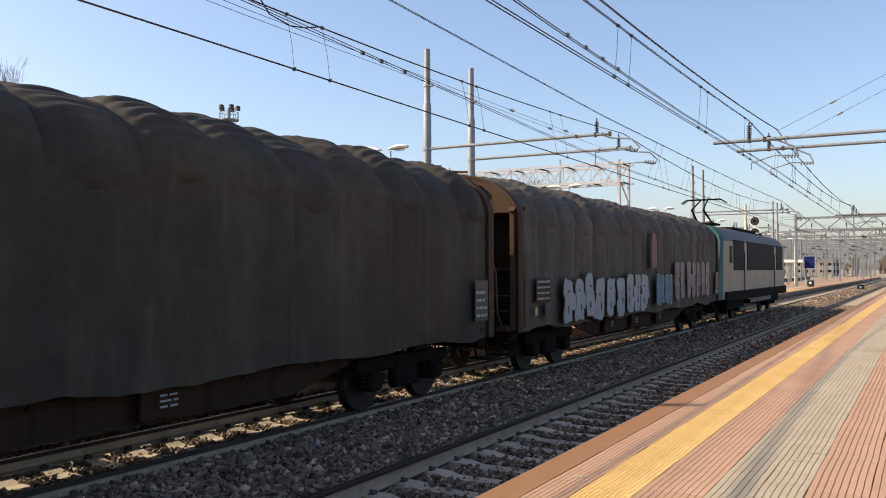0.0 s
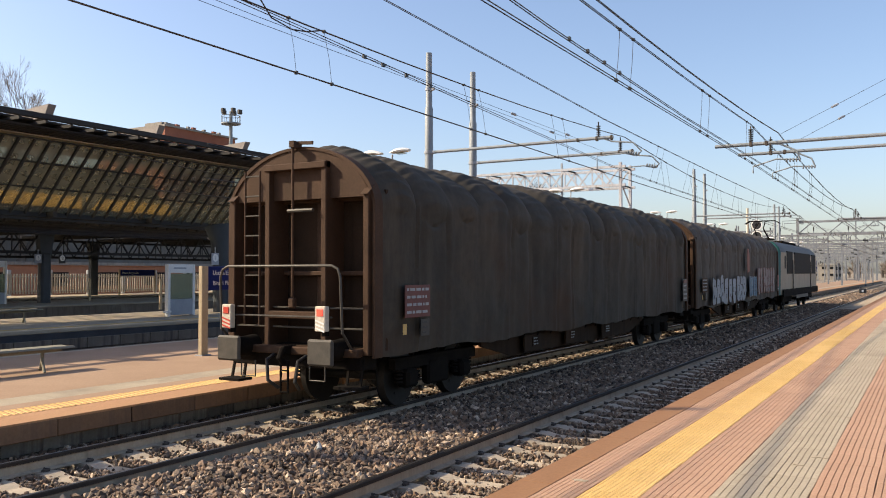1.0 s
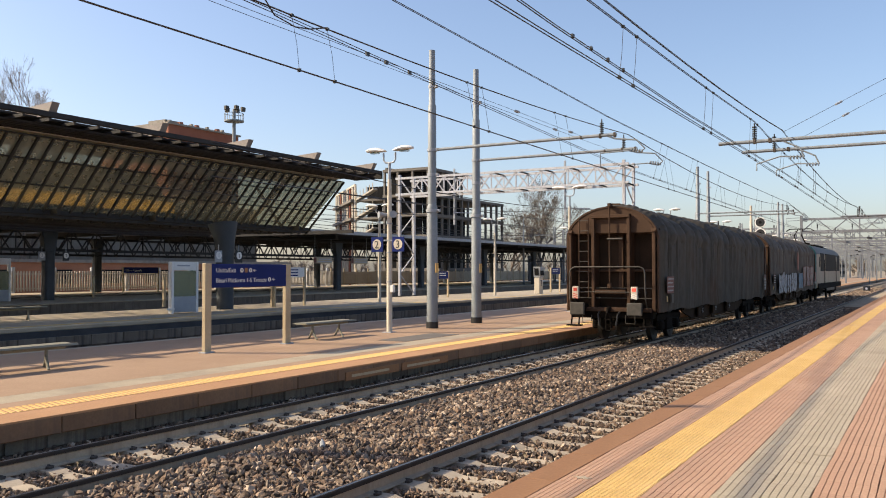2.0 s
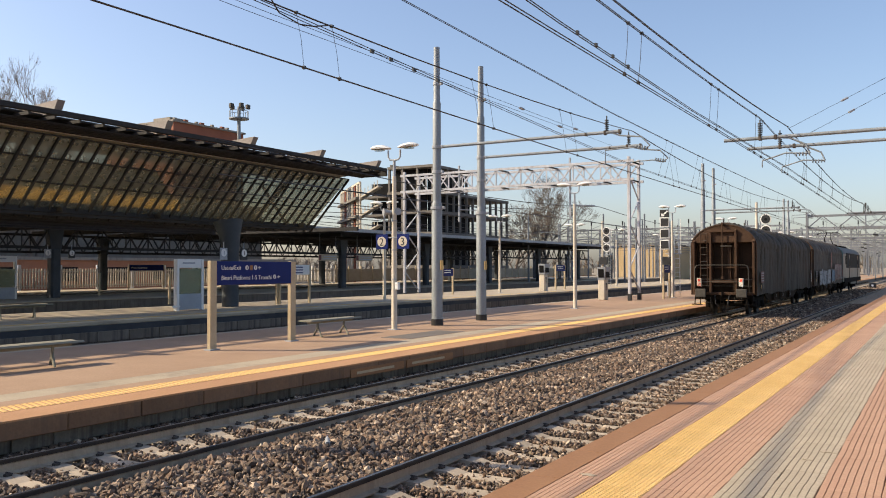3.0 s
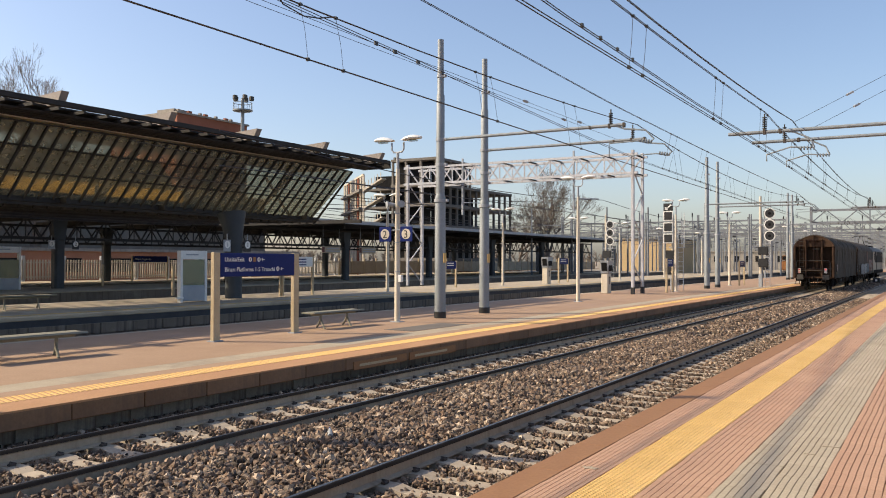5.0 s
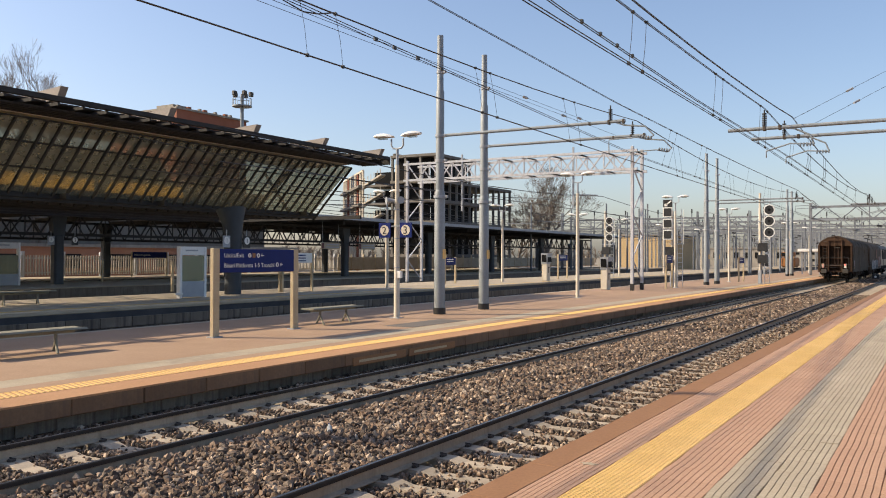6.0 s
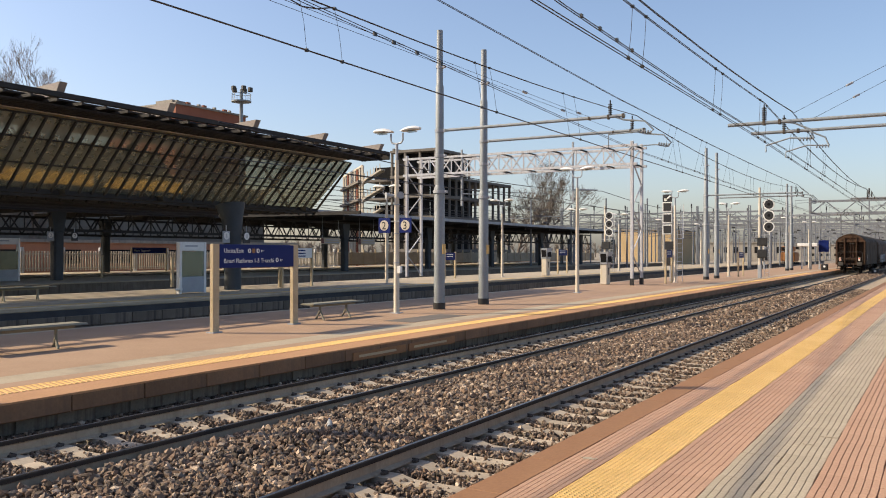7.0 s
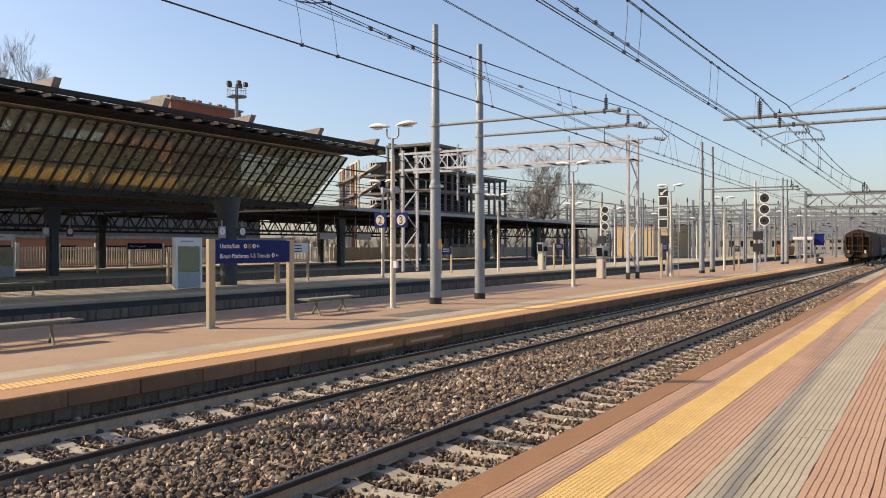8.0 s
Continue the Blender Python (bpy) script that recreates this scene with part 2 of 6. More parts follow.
LOCO = surface("dirty_cream_loco_paint", (0.3, 0.245, 0.175), (0.36, 0.3, 0.215), 1.5, 30, 0.6, streak=(0.22, 0.185, 0.14))
LOCOROOF = surface("grey_loco_roof", (0.06, 0.055, 0.05), (0.096, 0.0853, 0.0725), 1.5, 30, 0.6)
# window glass; also the sheets that stand in for shade in the concrete frame
GLASSANDSHADE = surface("dark_glass_and_interior_shade", (0.012, 0.012, 0.013), (0.02, 0.02, 0.02), 2, 30, 0.5, spec=0.04)
LENS = surface("black_unlit_glass", (0.008, 0.008, 0.009), (0.014, 0.014, 0.015), 4, 30, 0.7, spec=0.1)
GRAFFITI = surface("pale_graffiti_paint", (0.27, 0.29, 0.3), (0.36, 0.37, 0.37), 2.5, 20, 0.7, streak=(0.22, 0.24, 0.26))
GRAFPINK = surface("faded_pink_graffiti_paint", (0.25, 0.19, 0.165), (0.31, 0.245, 0.215), 2.5, 20, 0.7, streak=(0.12, 0.09, 0.075))
GRAFBLUE = surface("blue_graffiti_paint", (0.1, 0.17, 0.23), (0.15, 0.22, 0.27), 1.5, 20, 0.7)
GRAFRED = surface("red_graffiti_paint", (0.26, 0.09, 0.06), (0.22, 0.1, 0.075), 1.5, 20, 0.7)
YELBLD = surface("ochre_render", (0.47, 0.34, 0.18), (0.53, 0.39, 0.22), 0.2, 4, 0.9)
LAMPRED = surface("red_tail_lamp", (0.5, 0.05, 0.03), (0.6, 0.08, 0.05), 5, 30, 0.3)
LEDRED = surface("lit_tail_lamp", (1.0, 0.06, 0.03), (1.0, 0.1, 0.06), 5, 30, 0.3, emit=0.5)
SMOKED = tinted_sheet("smoked_canopy_sheet", (0.7, 0.69, 0.6), (0.37, 0.355, 0.29), 0.45)
REARSHEET = tinted_sheet("milky_rear_sheet", (0.4, 0.38, 0.33), (0.32, 0.295, 0.245), 0.95, True)
OCHRESHEET = tinted_sheet("ochre_rear_sheet", (0.5, 0.41, 0.24), (0.6, 0.46, 0.22), 0.95, True)
CLEAR = tinted_glass("display_glass", (0.3, 0.32, 0.2), 0.5, 0.05)


# ---- mesh building ----
class Mesh:
    """Collects boxes, tubes and sheets of one part."""

    def __init__(self):
        self.v, self.f = [], []

    def add(self, vs, fs):
        k = len(self.v)
        self.v += [tuple(p) for p in vs]
        self.f += [tuple(i + k for i in q) for q in fs]
        return self

    def box(self, c, s, rz=0.0, ch=0.0, m=None):
        h = [x / 2 for x in s]
        ch = min(ch, *(x * 0.9 for x in h))
        if ch <= 0:
            vs = [Vector((x * h[0], y * h[1], z * h[2])) for z in (-1, 1) for y in (-1, 1) for x in (-1, 1)]
            fs = [(0, 2, 3, 1), (4, 5, 7, 6), (0, 1, 5, 4), (2, 6, 7, 3), (0, 4, 6, 2), (1, 3, 7, 5)]
        else:
            vs, key = [], {}
            for a in range(3):
                for sx in (-1, 1):
                    for sy in (-1, 1):
                        for sz in (-1, 1):
                            sg = (sx, sy, sz)
                            key[a, sg] = len(vs)
                            vs.append(Vector([sg[i] * (h[i] if i == a else h[i] - ch) for i in range(3)]))
            fs = []
            for a in range(3):
                b, c2 = (a + 1) % 3, (a + 2) % 3
                for s0 in (-1, 1):
                    q = []
                    for sb, sc in ((-1, -1), (1, -1), (1, 1), (-1, 1)):
                        g = [0, 0, 0]
                        g[a], g[b], g[c2] = s0, sb, sc
                        q.append(key[a, tuple(g)])
                    fs.append(tuple(q) if s0 > 0 else tuple(reversed(q)))
                for sb in (-1, 1):
                    for sc in (-1, 1):
                        q = []
                        for ax, s0 in ((b, -1), (c2, -1), (c2, 1), (b, 1)):
                            g = [0, 0, 0]
                            g[a], g[b], g[c2] = s0, sb, sc
                            q.append(key[ax, tuple(g)])
                        fs.append(tuple(q) if sb * sc < 0 else tuple(reversed(q)))
            for sx in (-1, 1):
                for sy in (-1, 1):
                    for sz in (-1, 1):
                        q = [key[a, (sx, sy, sz)] for a in range(3)]
                        fs.append(tuple(q) if sx * sy * sz > 0 else tuple(reversed(q)))
        r = Matrix.Rotation(radians(rz), 4, "Z") if m is None else m
        return self.add([r @ p + Vector(c) for p in vs], fs)

    def tube(self, pts, r, n=8, cap=True, closed=False):
        pts = [Vector(p) for p in pts]
        rs = list(r) if isinstance(r, (list, tuple)) else [r] * len(pts)
        vs, fs, last = [], [], None
        for i, p in enumerate(pts):
            d = (pts[min(i + 1, len(pts) - 1)] - pts[max(i - 1, 0)]).normalized()
            ref = last or (Vector((0, 0, 1)) if abs(d.z) < 0.9 else Vector((1, 0, 0)))
            u = d.cross(ref).cross(d).normalized()
            last = u
            w = d.cross(u)
            for k in range(n):
                a = 2 * math.pi * k / n
                vs.append(p + (u * math.cos(a) + w * math.sin(a)) * rs[i])
        for i in range(len(pts) - 1):
            for k in range(n):
                fs.append((i * n + k, i * n + (k + 1) % n, (i + 1) * n + (k + 1) % n, (i + 1) * n + k))
        if cap:
            fs += [tuple(range(n - 1, -1, -1)), tuple(range((len(pts) - 1) * n, len(pts) * n))]
        return self.add(vs, fs)

    def bar(self, a, b, w, h):
        """A square bar from a to b."""
        a, b = Vector(a), Vector(b)
        d = b - a
        q = d.to_track_quat("X", "Z").to_matrix().to_4x4()
        return self.box((a + b) / 2, (d.length, w, h), m=q)

    def sweep(self, profile, a, b, cap=True):
        """A closed outline of (y, z) drawn along x from a to b."""
        n = len(profile)
        vs = [(a, y, z) for y, z in profile] + [(b, y, z) for y, z in profile]
        fs = [(k, (k + 1) % n, n + (k + 1) % n, n + k) for k in range(n)]
        if cap:
            fs += [tuple(range(n - 1, -1, -1)), tuple(range(n, 2 * n))]
        return self.add(vs, fs)

    def grid(self, nu, nv, fn):
        vs = [fn(i / nu, j / nv) for i in range(nu + 1) for j in range(nv + 1)]
        fs = [(i * (nv + 1) + j, (i + 1) * (nv + 1) + j, (i + 1) * (nv + 1) + j + 1, i * (nv + 1) + j + 1) for i in range(nu) for j in range(nv)]
        return self.add(vs, fs)

    def data(self, name, material, smooth=True):
        me = bpy.data.meshes.new(name)
        me.from_pydata(self.v, [], self.f)
        me.materials.append(material)
        bm = bmesh.new()
        bm.from_mesh(me)
        bmesh.ops.recalc_face_normals(bm, faces=bm.faces)
        bm.to_mesh(me)
        bm.free()
        if smooth:
            me.shade_smooth()
            me.set_sharp_from_angle(angle=radians(35))
        else:
            me.shade_flat()
        return me


def part(name, mesh, material, parent=None, label="", at=None, smooth=True):
    ob = new(name, mesh if isinstance(mesh, bpy.types.Mesh) else mesh.data(name, material, smooth))
    ob.parent = parent
    if at is not None:
        ob.matrix_basis = at if isinstance(at, Matrix) else Matrix.Translation(at)
    return tagged(ob, label)


def thing(name, at, label, category, group="", kind=""):
    ob = new(name)
    ob.empty_display_size = 0.2
    ob.matrix_basis = at if isinstance(at, Matrix) else Matrix.Translation(at)
    return tagged(ob, label, category, group, kind)


def lettering(text, size, material, parent, at, name="lettering"):
    cu = bpy.data.curves.new(name, "FONT")
    cu.body, cu.size, cu.extrude, cu.resolution_u = text, size, 0.003, 3
    tmp = new("tmp", cu)
    me = bpy.data.meshes.new_from_object(tmp.evaluated_get(bpy.context.evaluated_depsgraph_get()))
    bpy.data.objects.remove(tmp)
    me.name = name
    me.materials.clear()
    me.materials.append(material)
    ob = new(name, me)
    ob.parent, ob.matrix_basis = parent, at
    return ob


# faces turned to the tracks (towards -y): text reads along +x
FACING = Matrix.Rotation(radians(90), 4, "X")
Z1, Z2, Z3 = 0.55, 0.25, 0.5      # platform tops above the rail head
AXIS_A, AXIS_B = 4.366, 8.38      # the two running tracks


# ---- ground and tracks ----
def ground_height(y):
    if y < 2.0 or y > 10.6:
        return -0.30
    for ax in (AXIS_A, AXIS_B):
        if abs(y - ax) < 1.35:
            return -0.27
    return -0.13 if 5.7 < y < 7.0 else -0.22


def build_ground():
    ys = [-3000, -60, 1.9] + [2.0 + 0.25 * k for k in range(36)] + [11.2, 60, 400, 3000]
    xs = [-3000, -60] + list(range(-40, 161, 4)) + [300, 900, 4500]
    m = Mesh()
    m.v = [(x, y, ground_height(y) - 0.02) for x in xs for y in ys]
    ny = len(ys)
    m.f = [(i * ny + j, (i + 1) * ny + j, (i + 1) * ny + j + 1, i * ny + j + 1) for i in range(len(xs) - 1) for j in range(ny - 1)]
    me = m.data("ground", BED)
    me.materials.append(EARTH)
    mids = np.array([p.center[:] for p in me.polygons])
    far = (mids[:, 1] > 90) | (mids[:, 1] < -20) | (mids[:, 0] > 180)
    me.polygons.foreach_set("material_index", far.astype(np.int32))
    tagged(new("ground", me), "brown ballast bed between platforms, pale earth beyond", "ground", kind="structure")


def rail_profile(y):
    # foot, web and head of a 60 kg rail, top at z = 0
    half = [(0.075, -0.172), (0.075, -0.16), (0.012, -0.14), (0.0085, -0.06), (0.036, -0.045), (0.036, -0.012), (0.028, -0.001)]
    return [(y + a, z) for a, z in half] + [(y - a, z) for a, z in reversed(half)]


def rail_head(y):
    return [(y - 0.0385, -0.044), (y + 0.0385, -0.044), (y + 0.0385, -0.01), (y + 0.028, 0.001), (y - 0.028, 0.001), (y - 0.0385, -0.01)]


def sleeper_mesh():
    m = Mesh()
    pr = [(-0.145, -0.36), (0.145, -0.36), (0.115, -0.172), (-0.115, -0.172)]
    pts = [(-1.25, 0.0), (-0.5, 0.0), (-0.35, -0.035), (0.35, -0.035), (0.5, 0.0), (1.25, 0.0)]
    vs = [(a, y, z + (dz if z > -0.3 else 0)) for y, dz in pts for a, z in pr]
    fs = [(i * 4 + k, i * 4 + (k + 1) % 4, i * 4 + 4 + (k + 1) % 4, i * 4 + 4 + k) for i in range(5) for k in range(4)]
    fs += [(3, 2, 1, 0), (20, 21, 22, 23)]
    return m.add(vs, fs).data("sleeper", SLEEPER, False)


def clip_mesh():
    m = Mesh()
    for y in (-0.7525, 0.7525):
        for s in (-1, 1):
            m.box((0, y + s * 0.105, -0.16), (0.09, 0.055, 0.035), ch=0.01)
            m.tube([(-0.04, y + s * 0.13, -0.15), (0, y + s * 0.07, -0.135), (0.04, y + s * 0.13, -0.15)], 0.011, 5)
    return m.data("rail_fastening", CLIP)


SLEEPER_MESH, CLIP_MESH = sleeper_mesh(), clip_mesh()


def build_track(name, y, x0, x1, near, first, label):
    t = thing(name, (0, 0, 0), label, "railway track", kind="structure")
    for s in (-0.7525, 0.7525):
        r = part("rail", Mesh().sweep(rail_profile(y + s), x0, x1), RAILSIDE, t, "dusty steel rail")
        part("rail_head", Mesh().sweep(rail_head(y + s), x0, x1), RAILHEAD, r, "dark rail head")
        part("running_band", Mesh().box(((x0 + x1) / 2, y + s, 0.0), (x1 - x0, 0.034, 0.006)), RAILTOP, r, "polished running band")
    rest = Mesh()
    k = int((x0 - first) / 0.6)
    while first + 0.6 * k < x1:
        x = first + 0.6 * k
        k += 1
        if near[0] < x < near[1]:
            s = part("sleeper", SLEEPER_MESH, None, t, at=(x, y, 0))
            part("rail_fastening", CLIP_MESH, None, s)
        elif x < 150:
            rest.box((x, y, -0.25), (0.24, 2.5, 0.15))
    if rest.v:
        tagged(part("sleepers", rest, SLEEPER, t), kind="stuff")


def scatter_stones(name, boxes, label):
    """Loose ballast as broken many-sided stones, joined."""
    rng = np.random.default_rng(7)
    g = (1 + 5 ** 0.5) / 2
    ico = np.array([(-1, g, 0), (1, g, 0), (-1, -g, 0), (1, -g, 0), (0, -1, g), (0, 1, g), (0, -1, -g), (0, 1, -g), (g, 0, -1), (g, 0, 1), (-g, 0, -1), (-g, 0, 1)]) / 1.6
    faces = np.array([(0, 11, 5), (0, 5, 1), (0, 1, 7), (0, 7, 10), (0, 10, 11), (1, 5, 9), (5, 11, 4), (11, 10, 2), (10, 7, 6), (7, 1, 8),
                      (3, 9, 4), (3, 4, 2), (3, 2, 6), (3, 6, 8), (3, 8, 9), (4, 9, 5), (2, 4, 11), (6, 2, 10), (8, 6, 7), (9, 8, 1)])
    allv = []
    for xa, xb, ya, yb, z, dens, size, mound, *pitch in boxes:
        n = int((xb - xa) * (yb - ya) * dens)
        c = np.stack([rng.uniform(xa, xb, n), rng.uniform(ya, yb, n), np.zeros(n)], 1)
        if pitch:
            off = np.abs((c[:, 0] - pitch[0] + 0.3) % 0.6 - 0.3)
            c = c[(off > 0.135) | (rng.random(n) < 0.12)]
            n = len(c)
        c[:, 2] = z + rng.uniform(-0.5, 1, n) * size * 0.5 + mound * np.sin(np.pi * (c[:, 1] - ya) / (yb - ya)) * (0.6 + 0.4 * np.sin(c[:, 0] * 1.7 + c[:, 1] * 3))
        s = size * (0.28 + 0.6 * rng.random((n, 1, 1)) ** 1.4) * rng.uniform(0.6, 1.1, (n, 1, 3))
        v = ico[None] * s * rng.uniform(0.45, 1.22, (n, 12, 1))
        a, b = rng.uniform(0, 6.28, n), rng.uniform(-0.9, 0.9, n)
        ca, sa, cb, sb = np.cos(a), np.sin(a), np.cos(b), np.sin(b)
        rot = np.zeros((n, 3, 3))
        rot[:, 0, 0], rot[:, 0, 1], rot[:, 1, 0], rot[:, 1, 1], rot[:, 2, 2] = ca, -sa, sa, ca, 1
        tip = np.zeros((n, 3, 3))
        tip[:, 0, 0], tip[:, 1, 1], tip[:, 1, 2], tip[:, 2, 1], tip[:, 2, 2] = 1, cb, -sb, sb, cb
        v = np.einsum("nij,nkj->nki", rot @ tip, v) + c[:, None]
        allv.append(v.reshape(-1, 3))
    v = np.concatenate(allv)
    n = len(v) // 12
    f = (faces[None] + 12 * np.arange(n)[:, None, None]).reshape(-1)
    me = bpy.data.meshes.new(name)
    me.vertices.add(len(v))
    me.vertices.foreach_set("co", v.reshape(-1))
    me.loops.add(len(f))
    me.loops.foreach_set("vertex_index", f.astype(np.int32))
    me.polygons.add(n * 20)
    me.polygons.foreach_set("loop_start", np.arange(0, n * 60, 3, dtype=np.int32))
    me.update(calc_edges=True)
    me.shade_flat()
    me.materials.append(STONE)
    tagged(new(name, me), label, "gravel", kind="stuff")


build_ground()
build_track("railway_track_1", AXIS_A, -40, 400, (3, 60), 7.27 - 0.6 * 12, "running track beside the ridged platform")
build_track("railway_track_2", AXIS_B, -40, 400, (3, 60), 5.12 - 0.6 * 12, "running track with dusty rails and concrete sleepers")
build_track("railway_track_3", 20.4, -30, 300, (0, 0), 0.2, "shaded track between two platforms")
build_track("railway_track_4", 31.5, -30, 300, (0, 0), 0.3, "distant track")
build_track("railway_track_5", 35.5, -30, 300, (0, 0), 0.3, "distant track")
scatter_stones("ballast", [
    (2, 26, 5.25, 7.52, -0.13, 560, 0.066, 0.07), (26, 60, 5.25, 7.52, -0.13, 130, 0.085, 0.07), (60, 120, 5.25, 7.52, -0.12, 40, 0.12, 0.05),
    (2, 26, 7.74, 9.05, -0.21, 520, 0.046, 0.0, 5.12), (26, 60, 7.74, 9.05, -0.215, 160, 0.07, 0.0, 5.12),
    (2, 26, 9.24, 10.2, -0.22, 260, 0.06, 0.0), (26, 60, 9.24, 10.2, -0.22, 100, 0.08, 0.0),
    (2, 26, 2.9, 5.0, -0.21, 520, 0.046, 0.0, 7.27), (26, 60, 2.9, 5.0, -0.215, 160, 0.07, 0.0, 7.27)],
    "loose broken ballast stones in brown, tan and grey")


# ---- platforms ----
def ridged_tile(name, w, d, ridges, material, depth=0.009):
    """A paving tile with grooves along its length (x), top at z = 0."""
    m = Mesh()
    p = d / ridges
    prof = []
    for k in range(ridges):
        y = -d / 2 + k * p
        prof += [(y + 0.01 * p, -depth), (y + 0.07 * p, 0), (y + 0.93 * p, 0), (y + 0.99 * p, -depth)]
    prof = [(-d / 2, -0.03)] + prof + [(d / 2, -0.03)]
    return m.sweep(prof, -w / 2, w / 2).data(name, material, False)


def stud_tile(name, w, d, n, material):
    m = Mesh().box((0, 0, -0.016), (w, d, 0.03), ch=0.003)
    for i in range(n):
        for j in range(n):
            x, y = (i + 0.5) * w / n - w / 2, (j + 0.5) * d / n - d / 2
            r, s = 0.0095, 0.006
            m.add([(x - r, y - r, -0.001), (x + r, y - r, -0.001), (x + r, y + r, -0.001), (x - r, y + r, -0.001), (x - s, y - s, 0.005), (x + s, y - s, 0.005), (x + s, y + s, 0.005), (x - s, y + s, 0.005)],
                  [(0, 1, 5, 4), (1, 2, 6, 5), (2, 3, 7, 6), (3, 0, 4, 7), (4, 5, 6, 7)])
    return m.data(name, material, False)


def build_platform_1():
    p = thing("platform_1", (0, 0, 0), "platform paved with ridged terracotta, grey and yellow tiles", "platform", kind="structure")
    part("platform_body", Mesh().box((80, -3.62, 0.1), (320, 12.3, 0.84)), JOINT, p, "dark bedding under the tiles")
    part("platform_wall", Mesh().box((80, 2.56, -0.1), (320, 0.06, 0.9)), CONC, p, "concrete platform face")
    cope = Mesh().box((0, 0, 0), (0.998, 0.27, 0.12), ch=0.004).data("coping_stone", COPING, False)
    far = Mesh()
    k = 0
    for i in range(-12, 230):
        if -2 < i < 60:
            part("coping_stone", cope, None, p, at=(i + 0.5, 2.645, Z1 - 0.06))
        else:
            far.box((i + 0.5, 2.645, Z1 - 0.06), (0.995, 0.27, 0.12))
    tagged(part("far_coping", far, COPING, p), kind="stuff")
    # bands across the platform: from, to, ridges, material
    bands = [(2.505, 2.214, 7, REDTILE, "tile"), (2.214, 1.823, 11, YELLOW, "tactile_tile"), (1.823, 1.39, 9, REDTILE, "tile"), (1.39, 1.085, 6, GREYTILE, "pale_tile"),
             (1.085, 0.78, 6, GREYTILE, "pale_tile"), (0.78, 0.38, 8, REDTILE, "tile"), (0.38, -0.02, 8, REDTILE, "tile"), (-0.02, -0.42, 8, REDTILE, "tile"), (-0.42, -0.82, 8, REDTILE, "tile")]
    rng = random.Random(5)
    for ya, yb, n, mat, nm in bands:
        d, w, y = ya - yb, 0.4, (ya + yb) / 2
        me = stud_tile(nm, w - 0.003, d - 0.004, n, mat) if mat is YELLOW else ridged_tile(nm, w, d - 0.002, n, mat)
        vs = np.array([v.co[:] for v in me.vertices])
        fs = [tuple(q.vertices) for q in me.polygons]
        rest = Mesh()
        shift = rng.uniform(0, 0.4)
        for i in range(-6, 110):
            x = 0.4 * i + shift
            dy, dz = rng.uniform(-0.004, 0.004), rng.uniform(-0.0008, 0.0008)
            if i < 30:
                part(nm, me, None, p, at=pose(x, y + dy, Z1 + dz, 0, 0, rng.uniform(-0.25, 0.25)))
            else:
                rest.add(vs + np.array([x, y + dy, Z1 + dz]), fs)
        me2 = bpy.data.meshes.new("far_tiles")
        me2.from_pydata(rest.v, [], rest.f)
        me2.materials.append(mat)
        me2.shade_flat()
        tagged(part("far_tiles", me2, None, p), kind="stuff")
        back = -2.6 + shift
        part("paving_strip", Mesh().box(((back - 80) / 2, y, Z1 - 0.02), (back + 80, d - 0.004, 0.036)), mat, p)
        # further on the ridges run together
        part("paving_strip", Mesh().box((132, y, Z1 - 0.02), (176, d - 0.004, 0.036)), mat, p)
    part("paving_strip", Mesh().box((80, -5.3, Z1 - 0.02), (320, 8.9, 0.036)), REDTILE, p)


